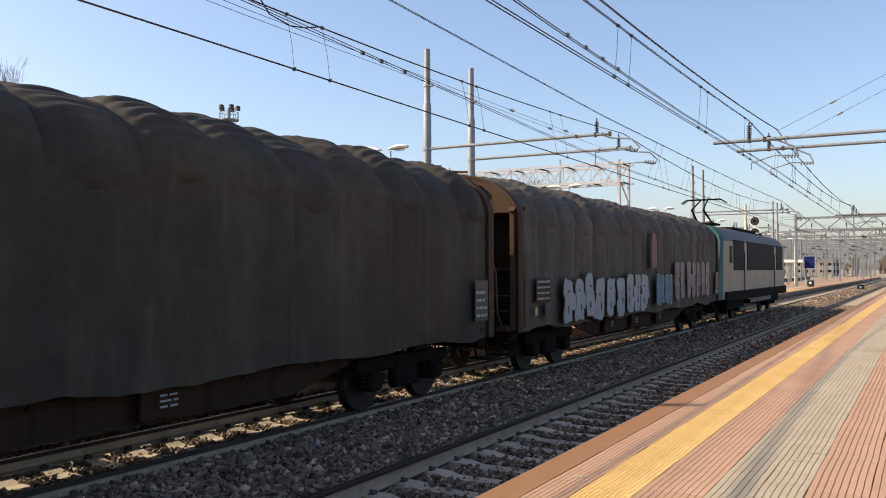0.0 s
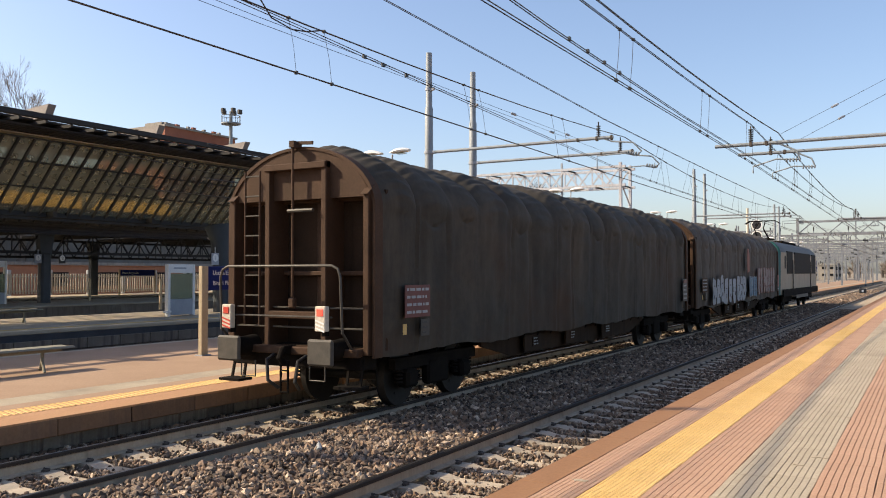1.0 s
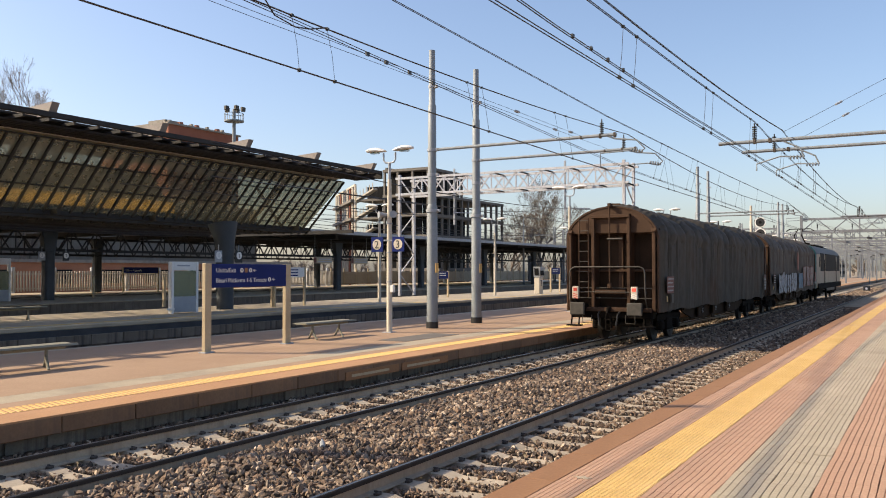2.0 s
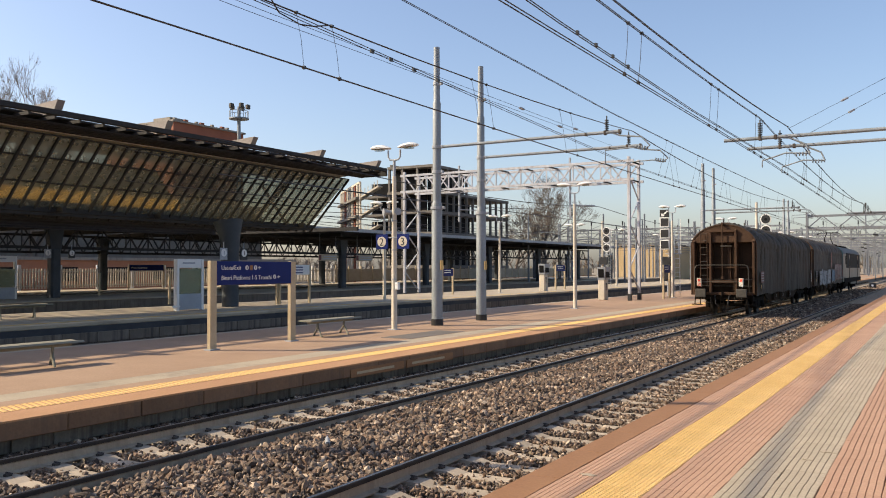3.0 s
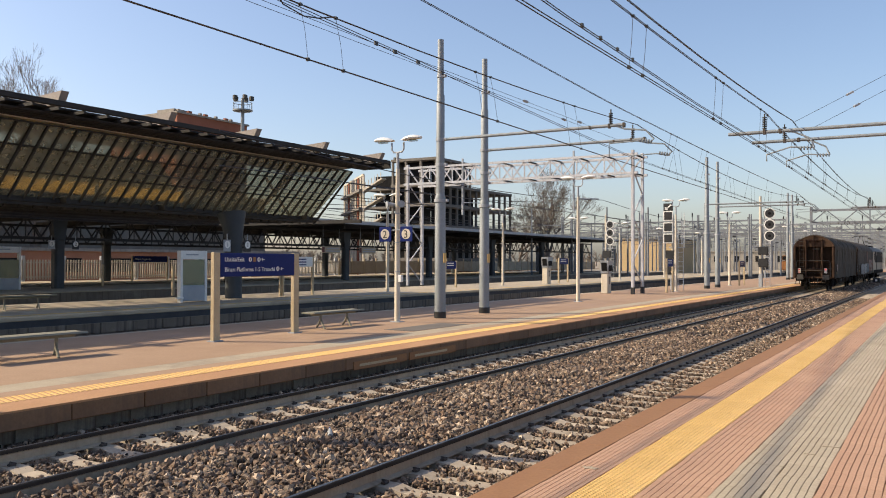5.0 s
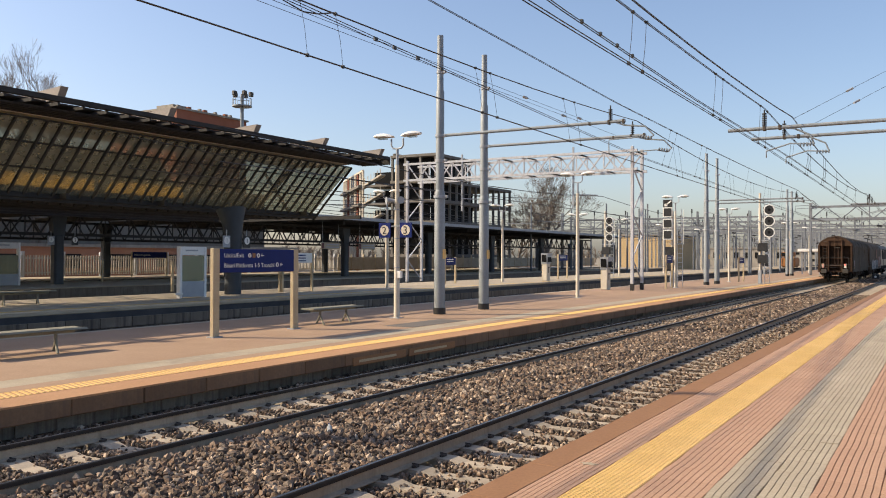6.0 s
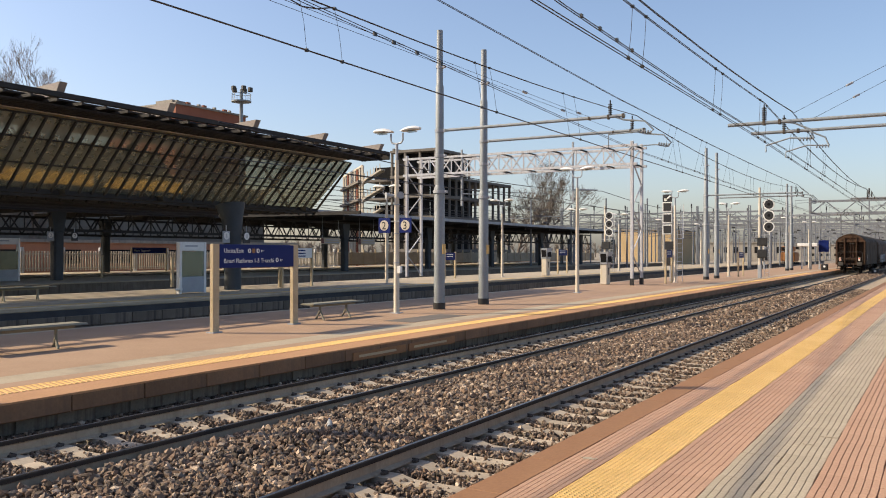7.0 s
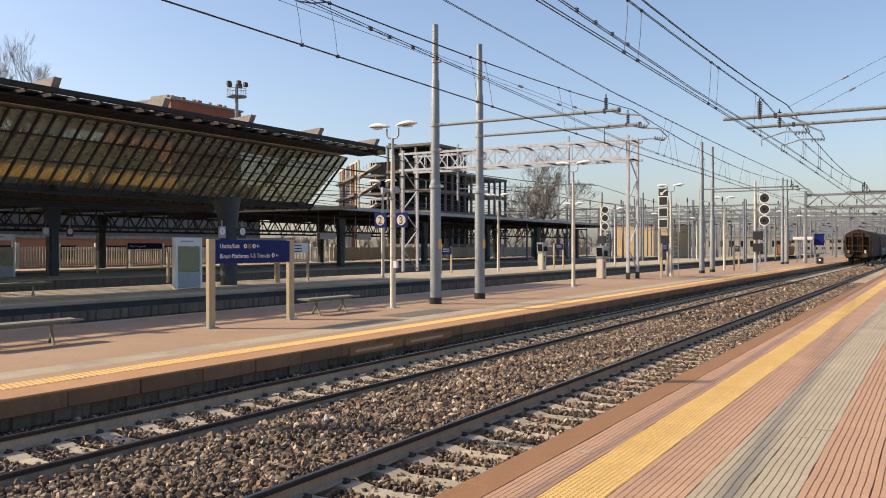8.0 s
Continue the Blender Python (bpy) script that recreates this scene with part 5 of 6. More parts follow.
def build_loco():
    c = thing("electric_locomotive", (0, 0, 0), "dirty cream electric locomotive with teal ends, pantograph raised", "locomotive")
    L = 17.2
    side = [(-1.48, 0.95), (-1.48, 3.28), (-1.38, 3.52), (-1.05, 3.84), (-0.6, 3.96), (0.6, 3.96), (1.05, 3.84), (1.38, 3.52), (1.48, 3.28), (1.48, 0.95)]

    # body with raked ends
    stations = [(0.0, 0.86, 1.9), (0.35, 0.93, 1.0), (1.3, 1.0, 0.2), (2.0, 1.0, 0.0), (L - 2.0, 1.0, 0.0), (L - 1.3, 1.0, 0.2), (L - 0.35, 0.93, 1.0), (L, 0.86, 1.9)]
    rings = []
    for i, (x, sc, rk) in enumerate(stations):
        row = []
        for y, z in side:
            # ends lean inward as they rise
            lean = max(0, z - 2.1) * 0.42 * rk / 1.9
            xx = x + lean if x < L / 2 else x - lean
            row.append((xx, y * sc, z))
        rings.append(row)
    n = len(side)

    def shell(i0, i1, lo, hi):
        b = Mesh()
        b.add([p for r in rings[i0:i1 + 1] for p in r], [((i) * n + k, (i) * n + k + 1, (i + 1) * n + k + 1, (i + 1) * n + k) for i in range(i1 - i0) for k in range(lo, hi)])
        return b
    part("body", shell(1, 6, 0, 1), LOCO, c, "dirty cream body side")
    part("body", shell(1, 6, 8, 9), LOCO, c, "dirty cream body side")
    part("roof", shell(1, 6, 1, 8), LOCOROOF, c, "sooty grey roof")
    part("cab_end", shell(0, 1, 0, 9).add(rings[0], [tuple(range(n))]), TEAL, c, "teal cab end")
    part("cab_end", shell(6, 7, 0, 9).add(rings[-1], [tuple(range(n - 1, -1, -1))]), TEAL, c, "teal cab end")
    part("floor", Mesh().box((L / 2, 0, 1.0), (L - 0.6, 2.7, 0.12)), GRIME, c)
    for sy in (-1, 1):
        for xa, xb in ((2.0, 4.15), (4.95, 12.35), (13.1, 15.2)):
            part("louvre_window", Mesh().box(((xa + xb) / 2, sy * 1.487, 2.74), (xb - xa, 0.05, 1.26), ch=0.012), LENS, c, "dark glazed louvre band")
        for xd in (4.55, 12.72):
            part("cab_door", Mesh().box((xd, sy * 1.487, 2.2), (0.62, 0.025, 2.1), ch=0.01), LOCO, c)
            part("door_rail", Mesh().tube([(xd - 0.4, sy * 1.53, 1.2), (xd - 0.4, sy * 1.53, 2.9)], 0.02, 6), BUFFER, c)
        part("lower_skirt", Mesh().box((L / 2, sy * 1.45, 0.85), (5.5, 0.05, 0.4), ch=0.02), LOCOROOF, c)
        part("valance", Mesh().box((L / 2, sy * 1.475, 1.06), (L - 1.2, 0.05, 0.4), ch=0.01), GRIME, c, "sooty valance along the frame")
        for xb in (3.7, L - 3.7):
            part("bogie_skirt", Mesh().box((xb, sy * 1.2, 0.68), (3.6, 0.1, 0.36), ch=0.04), GRIME, c, "sooty bogie side frame")
        part("cab_door_window", Mesh().box((1.5, sy * 1.482, 2.75), (0.5, 0.02, 0.7), ch=0.01), GLASSANDSHADE, c)
    part("windscreen", Mesh().box((0.2, 0, 2.6), (0.1, 1.9, 0.75), m=Matrix.Rotation(radians(20), 4, "Y")), GLASSANDSHADE, c)
    part("windscreen", Mesh().box((L - 0.2, 0, 2.6), (0.1, 1.9, 0.75), m=Matrix.Rotation(radians(-20), 4, "Y")), GLASSANDSHADE, c)
    for x in (-0.02, L + 0.02):
        for y in (-0.875, 0.875):
            s = -1 if x < 0 else 1
            b = part("buffer", Mesh().tube([(x - s * 0.1, y, 1.04), (x + s * 0.45, y, 1.04)], (0.14, 0.11), 14), GRIME, c)
            part("buffer_plate", Mesh().box((x + s * 0.5, y, 1.04), (0.06, 0.5, 0.34), ch=0.03), BUFFER, b)
    for cx in (3.7, L - 3.7):
        part("bogie_frame", LOCOBOGIE, None, c, at=(cx, 0, 0))
        for dx in (-1.3, 1.3):
            ws = part("wheelset", WHEELSET, None, c, at=(cx + dx, 0, 0.46))
            SPINNING.append((ws, cx + dx, 0.46))
    part("roof_equipment", Mesh().box((9.2, 0, 4.0), (5.5, 1.3, 0.22), ch=0.05).box((13.2, 0, 4.02), (2.2, 1.2, 0.16), ch=0.05), GRIME, c)
    pb = part("pantograph", Mesh().box((3.0, 0, 4.08), (1.6, 1.2, 0.08)), GRIME, c, "raised dark pantograph")
    arm = Mesh()
    for y in (-0.3, 0.3):
        arm.bar((3.7, y, 4.12), (2.2, y * 0.8, 4.65), 0.06, 0.06)
        arm.bar((2.2, y * 0.8, 4.65), (3.4, y * 0.5, 5.12), 0.045, 0.045)
    part("frame_arm", arm, GRIME, pb)
    hd = Mesh()
    for dx in (-0.15, 0.15):
        hd.tube([(3.4 + dx, -0.95, 5.0), (3.4 + dx, -0.7, 5.16), (3.4 + dx, 0.7, 5.16), (3.4 + dx, 0.95, 5.0)], 0.025, 6)
    part("contact_strip", hd, GRIME, pb)
    lp = Mesh()
    for k in range(2):
        lp.tube([(12.2 + 2.0 * k, -0.8, 4.0), (12.8 + 2.0 * k, 0, 4.05), (13.4 + 2.0 * k, 0.8, 4.0)], 0.04, 6)
    part("roof_lead", lp, GREYPAINT, c)
    return c


WAGON_1 = build_wagon(1, TARP, "dark tarpaulin freight wagon, tail of the train", 16, False)
WAGON_2 = build_wagon(2, TARP2, "grey tarpaulin freight wagon with pale graffiti along its side", 17, True)
LOCOMOTIVE = build_loco()


def run(t):
    """Where the tail of the train stands along x."""
    return -4.1 + 14.25 * t + 0.04 * t * t


def motions():
    times = [0.25 * k for k in range(33)]
    for ob, off in ((WAGON_1, 0.0), (WAGON_2, 19.3), (LOCOMOTIVE, 38.0)):
        walk(ob, [(t, pose(run(t) + off, AXIS_B, 0)) for t in times])
    ticks = [k / 30 for k in range(241)]
    for ob, x, z in SPINNING:
        walk(ob, [(t, Matrix.Translation((x, 0, z)) @ Matrix.Rotation(run(t) / 0.46, 4, "Y")) for t in ticks])


# ---- platform furniture ----
def shell_lamp(sx):
    """Street lamp head: rounded shell reaching out to one side."""
    m = Mesh()
    pts, rs = [], []
    for k in range(9):
        u = k / 8
        pts.append((sx * (0.2 + 0.72 * u), 0, 0.36 + 0.1 * math.sin(math.pi * u * 0.8) + 0.04 * u))
        rs.append(0.03 + 0.115 * math.sin(math.pi * (0.12 + 0.83 * u)) ** 0.6)
    m.tube(pts, rs, 12)
    m.v = [(x * 0.92, y * 1.2, 0.4 + (z - 0.4) * (0.6 if z > 0.4 else 0.2)) for x, y, z in m.v]
    return m


def twin_lamp(x, y, z, h, extras=False, speakers=False):
    t = thing("platform_lamp", pose(x, y, z, 0, 0, -90), "cream steel lamp post with two pale lamp heads", "lamp post", "platform lamp posts")
    part("post", Mesh().tube([(0, 0, 0), (0, 0, 0.02), (0, 0, 2.6), (0, 0, h - 0.5)], (0.1, 0.09, 0.085, 0.06), 12), CREAM, t)
    part("base_plate", Mesh().box((0, 0, 0.01), (0.32, 0.32, 0.03), ch=0.005), GREYPAINT, t)
    part("top_tube", Mesh().tube([(0, 0, h - 0.55), (0, 0, h)], 0.045, 10), GREYPAINT, t)
    for s in (-1, 1):
        a = part("bracket", Mesh().tube([(0, 0, h), (s * 0.16, 0, h + 0.02), (s * 0.22, 0, h + 0.1), (s * 0.22, 0, h + 0.32)], 0.028, 8), GREYPAINT, t)
        part("lamp_head", shell_lamp(s), WHITE, a, "pale rounded lamp head", at=(0, 0, h - 0.02))
        part("diffuser", Mesh().box((s * 0.55, 0, h + 0.34), (0.3, 0.18, 0.04), ch=0.015), CLEAR, a)
    if extras:
        for k in range(3):
            part("fixing_band", Mesh().tube([(0, 0, 1.55 + 0.9 * k), (0, 0, 1.58 + 0.9 * k)], 0.094, 12), GREYPAINT, t)
        part("junction_box", Mesh().box((0.13, -0.02, 1.35), (0.12, 0.12, 0.22), ch=0.01), WHITE, t)
        for s, txt in ((-1, "2"), (1, "3")):
            b = part("number_board", Mesh().box((s * 0.39, -0.1, 2.72), (0.44, 0.03, 0.46), ch=0.006), BLUE, t, "blue platform number board")
            disc = Mesh().tube([(s * 0.39, -0.118, 2.72), (s * 0.39, -0.124, 2.72)], 0.16, 28)
            part("white_disc", disc, CREAM, b)
            lettering(txt, 0.34, BLACK, b, Matrix.Translation((s * 0.39 - 0.09, -0.127, 2.6)) @ FACING, "numeral")
            part("board_arm", Mesh().bar((0, -0.07, 2.85), (s * 0.2, -0.08, 2.85), 0.03, 0.03), GREYPAINT, t)
    if speakers:
        for s in (-1, 1):
            part("loudspeaker", Mesh().tube([(s * 0.06, -0.02, 3.64), (s * 0.14, -0.06, 3.64), (s * 0.24, -0.16, 3.64), (s * 0.27, -0.2, 3.64)], (0.05, 0.05, 0.09, 0.11), 18), GREYPAINT, t, "grey horn loudspeaker")
    return t


twin_lamp(21.78, 14.58, Z2, 5.25, True, True)
for x in (37.2, 53.9, 69.5, 100.1, 116.0):
    twin_lamp(x, 14.75, Z2, 5.4)
for x in (36.85, 50.4, 63.8, 73.9, 88.0, 104.0):
    twin_lamp(x, 25.3, Z3, 4.7)


def build_bench(x, y, z):
    t = thing("platform_bench", (x, y, z), "backless bench with a curved grey metal seat", "bench", "platform benches")
    prof = [(-0.24, 0.44), (-0.2, 0.475), (0.0, 0.46), (0.2, 0.475), (0.26, 0.45), (0.2, 0.44), (0.0, 0.425), (-0.2, 0.435)]
    part("seat", Mesh().sweep(prof, -1.15, 1.15), BENCHGREY, t, "perforated metal seat")
    part("seat_tube", Mesh().tube([(-1.0, 0, 0.4), (1.0, 0, 0.4)], 0.04, 10), BENCHGREY, t)
    for q in (-0.6, 0.6):
        m = Mesh().tube([(q, 0, 0.41), (q, 0, 0.25)], 0.034, 8)
        for d in (-1, 1):
            m.tube([(q, 0, 0.27), (q + d * 0.05, d * 0.09, 0.17), (q + d * 0.1, d * 0.2, 0.04), (q + d * 0.12, d * 0.25, 0.0)], 0.028, 8)
        part("leg", m, BENCHGREY, t, "splayed metal leg")


build_bench(19.17, 15.0, Z2)
build_bench(9.8, 15.0, Z2)
build_bench(16.95, 26.3, Z3)
build_bench(13.0, 26.3, Z3)


def post_pair(t, xa, xb, h, w=0.17, mat=None):
    for x in (xa, xb):
        part("post", Mesh().box((x, 0, h / 2), (w, 0.12, h), ch=0.012), mat or BEIGE, t)


def icon(b, x, y, z, r, mat, inner):
    part("icon", Mesh().tube([(x, y, z), (x, y - 0.004, z)], r, 18), mat, b)
    part("icon_mark", Mesh().box((x, y - 0.006, z), (r * 0.5, 0.004, r * 1.1)), inner, b)


def arrow(b, x, y, z, s):
    part("arrow", Mesh().box((x, y, z), (s, 0.004, 0.014)).bar((x - s / 2, y, z), (x - s * 0.15, y, z + s * 0.34), 0.004, 0.015).bar((x - s / 2, y, z), (x - s * 0.15, y, z - s * 0.34), 0.004, 0.015), WHITE, b)


def build_exit_sign():
    t = thing("wayfinding_sign", (15.63, 14.62, Z2), "blue exit sign with white lettering on two beige posts", "sign")
    post_pair(t, -1.4, 1.4, 2.08, 0.2)
    part("foot_plate", Mesh().box((-1.4, 0, 0.015), (0.3, 0.22, 0.03)), GREYPAINT, t)
    part("foot_plate", Mesh().box((1.4, 0, 0.015), (0.3, 0.22, 0.03)), GREYPAINT, t)
    b = part("board", Mesh().box((0, -0.02, 1.79), (2.62, 0.09, 0.56), ch=0.012), BLUE, t, "dark blue enamel board")
    y = -0.071
    lettering("Uscita/Exit", 0.15, WHITE, b, Matrix.Translation((-1.18, y, 1.87)) @ FACING)
    lettering("Binari Platforms 1-5 Tronchi", 0.15, WHITE, b, Matrix.Translation((-1.18, y, 1.63)) @ FACING)
    icon(b, -0.33, y, 1.92, 0.055, WHITE, BLUE)
    part("icon", Mesh().box((-0.18, y, 1.92), (0.1, 0.006, 0.11)), COPING, b)
    icon(b, -0.03, y, 1.92, 0.055, WHITE, BLUE)
    arrow(b, 0.12, y - 0.003, 1.92, 0.1)
    icon(b, 0.66, y, 1.69, 0.055, WHITE, BLUE)
    arrow(b, 0.82, y - 0.003, 1.69, 0.1)


def build_small_sign(x, y, z, w, h, lines, board, label, width=0.1, txt=None, span=None):
    t = thing("platform_sign", (x, y, z), label, "sign", "small platform signs")
    post_pair(t, -w / 2, w / 2, h, width)
    b = part("board", Mesh().box((0, -0.03, h - 0.26), (w - width, 0.05, 0.46), ch=0.008), board, t)
    ink = WHITE if board is BLUE else BLUE
    if txt:
        lettering(txt, 0.22, ink, b, Matrix.Translation((-w / 2 + 0.2, -0.058, h - 0.34)) @ FACING)
    else:
        m = Mesh()
        for k in range(lines):
            m.box((-0.1, -0.058, h - 0.14 - 0.13 * k), (w * 0.6, 0.004, 0.05))
        part("lettering", m, ink, b)


def build_map_case(x, y, z, w, h):
    t = thing("map_case", (x, y, z), "white framed display case with a pale green map", "display case", "map cases")
    for s in (-1, 1):
        part("side_post", Mesh().box((s * w / 2, 0, h / 2), (0.12, 0.22, h), ch=0.02), WHITE, t)
    part("header", Mesh().box((0, 0, h - 0.17), (w - 0.12, 0.2, 0.34), ch=0.015), WHITE, t)
    part("lower_panel", Mesh().box((0, 0, 0.36), (w - 0.12, 0.2, 0.62), ch=0.015), GREYPAINT, t)
    part("map_sheet", Mesh().box((0, 0.02, 1.17), (w - 0.14, 0.06, 0.98)), surface("map_paper", (0.42, 0.46, 0.3), (0.5, 0.5, 0.38), 5, 20, 0.7), t, "pale green map sheet")
    part("glass", Mesh().box((0, -0.07, 1.17), (w - 0.14, 0.01, 0.98)), CLEAR, t)
    part("header_bar", Mesh().box((-0.1, -0.103, h - 0.15), (w * 0.5, 0.006, 0.06)), GREYPAINT, t)
    part("floor_rail", Mesh().box((-w / 2 - 0.15, -0.15, 0.2), (0.34, 0.08, 0.06)), WHITE, t)


build_exit_sign()
build_map_case(23.5, 25.4, Z3, 1.25, 2.02)
build_map_case(26.6, 43.0, Z3, 1.9, 2.36)
build_small_sign(45.5, 53.9, Z3, 3.4, 2.0, 1, BLUE, "blue station name sign on beige posts", txt="Milano Rogoredo")
build_small_sign(30.5, 26.0, Z3, 2.1, 1.85, 3, WHITE, "white notice board on beige posts")
build_small_sign(45.2, 26.3, Z3, 1.3, 1.65, 2, BLUE, "small blue sign with pale bars")
build_small_sign(52.1, 14.65, Z2, 1.35, 2.08, 2, BLUE, "small blue sign on beige posts")
build_small_sign(70.9, 14.1, Z2, 1.9, 1.98, 2, BLUE, "small blue sign on thin beige posts")
build_small_sign(60.5, 25.2, Z3, 1.8, 1.9, 2, BLUE, "small blue sign far down the platform")
for x, y in ((29.4, 26.1), (27.5, 31.0), (33.6, 44.0)):
    t = thing("barrier_post", (x, y, Z3), "short beige steel post on a grey platform", "post", "barrier posts")
    part("post", Mesh().box((0, 0, 0.7), (0.13, 0.1, 1.4), ch=0.01), BEIGE, t)


def build_platform_number(x, y, z, txt, mat, ink):
    t = thing("hanging_number", (x, y, z), "round platform number sign fixed by the column", "sign", "platform number signs")
    b = part("board", Mesh().box((0, 0, 0), (0.42, 0.04, 0.5), ch=0.01), mat, t)
    part("disc", Mesh().tube([(0, -0.022, 0.05), (0, -0.03, 0.05)], 0.16, 24), ink, b)
    lettering(txt, 0.26, mat, b, Matrix.Translation((-0.06, -0.033, -0.04)) @ FACING, "numeral")
    part("bracket", Mesh().bar((0, 0, 0.25), (0, 0.0, 0.5), 0.03, 0.03), GREYPAINT, t)


build_platform_number(25.95, 26.0, 2.77, "1", GREYPAINT, WHITE)
build_platform_number(27.15, 26.0, 2.77, "1", BLACK, WHITE)
build_platform_number(29.2, 42.6, 3.0, "3", GREYPAINT, WHITE)
build_platform_number(30.7, 42.6, 3.0, "2", BLACK, WHITE)
for x, y in ((52.0, 41.0), (56.8, 41.0)):
    t = thing("hanging_notice", (x, y, 3.0), "white notice hanging under the lattice canopy", "sign", "hanging notices")
    part("board", Mesh().box((0, 0, 0), (2.3, 0.06, 0.5), ch=0.02), GREYTILE, t)
    part("red_square", Mesh().box((-1.0, -0.035, 0), (0.3, 0.01, 0.4)), REDPAINT, t)
    part("lettering", Mesh().box((0.2, -0.035, 0.08), (1.5, 0.008, 0.08)).box((0.2, -0.035, -0.1), (1.7, 0.008, 0.08)), GREYPAINT, t)
    for s in (-1, 1):
        part("hanger", Mesh().tube([(s, 0, 0.2), (s, 0, 1.9)], 0.015, 6), GREYPAINT, t)


def build_pillar(x, y, z):
    t = thing("ticket_pillar", (x, y, z), "white pillar with a T mark and a dark screen box on top", "pillar", "T pillars")
    part("pillar", Mesh().box((0, 0, 0.6), (0.62, 0.4, 1.2), ch=0.03), CREAM, t)
    part("t_mark", Mesh().box((0, -0.203, 0.95), (0.24, 0.008, 0.09)).box((0, -0.203, 0.74), (0.09, 0.008, 0.36)), BLACK, t)
    hood_top = Mesh().add([(-0.34, -0.22, 1.2), (0.34, -0.22, 1.2), (0.34, 0.22, 1.2), (-0.34, 0.22, 1.2), (-0.46, -0.3, 1.95), (0.46, -0.3, 1.95), (0.46, 0.2, 1.95), (-0.46, 0.2, 1.95)],
                          [(3, 2, 1, 0), (4, 5, 6, 7), (0, 1, 5, 4), (1, 2, 6, 5), (2, 3, 7, 6), (3, 0, 4, 7)])
    box = part("screen_box", hood_top, GREYPAINT, t, "grey tapered screen housing")
    part("screen", Mesh().box((0, -0.27, 1.58), (0.6, 0.02, 0.5), m=Matrix.Rotation(radians(-6), 4, "X")), LENS, box)
    part("screen", Mesh().box((-0.41, -0.02, 1.58), (0.02, 0.34, 0.5), m=Matrix.Rotation(radians(-9), 4, "Y")), LENS, box)


build_pillar(48.1, 17.3, Z2)
build_pillar(55.3, 24.3, Z3)


def build_signal(x, y, z, heads, r, square, dy, mast_h, label):
    """Railway signal facing back along the track (towards -x)."""
    t = thing("railway_signal", (x, y, z), label, "signal", "railway signals")
    part("mast", Mesh().tube([(0, 0, 0), (0, 0, mast_h)], 0.085, 10), CREAM, t)
    part("mast_base", Mesh().box((0, 0, 0.5), (0.3, 0.25, 1.0), ch=0.02), GREYPAINT, t)
    lad = part("ladder", Mesh().tube([(0.25, -0.28, 0), (0.25, -0.28, mast_h - 0.6)], 0.02, 6).tube([(0.25, -0.62, 0), (0.25, -0.62, mast_h - 0.6)], 0.02, 6), WHITE, t)
    for k in range(int((mast_h - 0.9) / 0.3)):
        part("rung", Mesh().tube([(0.25, -0.28, 0.4 + 0.3 * k), (0.25, -0.62, 0.4 + 0.3 * k)], 0.014, 5), WHITE, lad)
    for h in heads:
        if square:
            f = part("signal_head", Mesh().box((-0.3, dy, h), (0.06, 2 * r, 2 * r), ch=0.01), WHITE, t, "square white-framed signal head")
            part("dark_target", Mesh().box((-0.335, dy, h), (0.02, 1.6 * r, 1.6 * r)), BLACK, f)
        else:
            f = part("signal_head", Mesh().tube([(-0.26, dy, h), (-0.32, dy, h)], r, 28), WHITE, t, "round black signal head with a white rim")
            part("dark_target", Mesh().tube([(-0.31, dy, h), (-0.335, dy, h)], r * 0.8, 26), BLACK, f)
        part("lens", Mesh().tube([(-0.33, dy, h), (-0.338, dy, h)], r * 0.28, 16), LENS, f)
        part("hood", Mesh().tube([(-0.28, dy, h + 0.02), (-0.05, dy, h + 0.02)], r * 0.5, 16), BLACK, f)
    part("head_frame", Mesh().box((-0.1, dy * 0.5, (heads[0] + heads[-1]) / 2), (0.08, abs(dy) + 0.2, 0.1)).box((-0.16, dy, (heads[0] + heads[-1]) / 2), (0.08, 0.12, abs(heads[0] - heads[-1]) + 2 * r)), GREYPAINT, t)
    for h in (heads[-1] - 1.1, heads[-1] - 2.0):
        if h > 0.8:
            part("relay_box", Mesh().box((-0.12, dy * 0.3, h), (0.3, 0.7, 0.62), ch=0.03), BLACK, t, "black indicator box")
    plat = part("work_platform", Mesh().box((0.3, -0.2, heads[-1] - 0.6), (0.7, 0.9, 0.05)), GREYPAINT, t)
    for a, b in ((-0.6, 0.6), (0.2, 0.6), (-0.6, 0.0)):
        part("guard_rail", Mesh().tube([(b, a, heads[-1] - 0.6), (b, a, heads[0] + 0.2)], 0.018, 6), WHITE, plat)
    return t


build_signal(66.7, 11.9, Z2, (5.5, 4.67, 3.83), 0.4, False, -0.7, 6.8, "tall signal with three dark round heads, unlit")
s = build_signal(56.0, 15.53, Z2, (4.92, 4.17, 3.43), 0.32, True, 0.22, 5.0, "tall signal with three square white-framed heads, unlit")
part("arrow_box", Mesh().box((-0.3, 0.22, 5.5), (0.06, 0.62, 0.5), ch=0.01), BLACK, s)
part("arrow", Mesh().bar((-0.34, 0.0, 5.66), (-0.34, 0.3, 5.42), 0.02, 0.09).box((-0.34, 0.33, 5.4), (0.02, 0.2, 0.18)), WHITE, s)
build_signal(68.6, 24.7, Z3, (4.75, 4.05, 3.35), 0.34, False, -0.45, 5.6, "signal with three dark round heads on a distant platform")
build_signal(118.0, 20.5, 0, (3.2, 2.5), 0.3, False, -0.3, 3.6, "small distant signal with two dark heads")
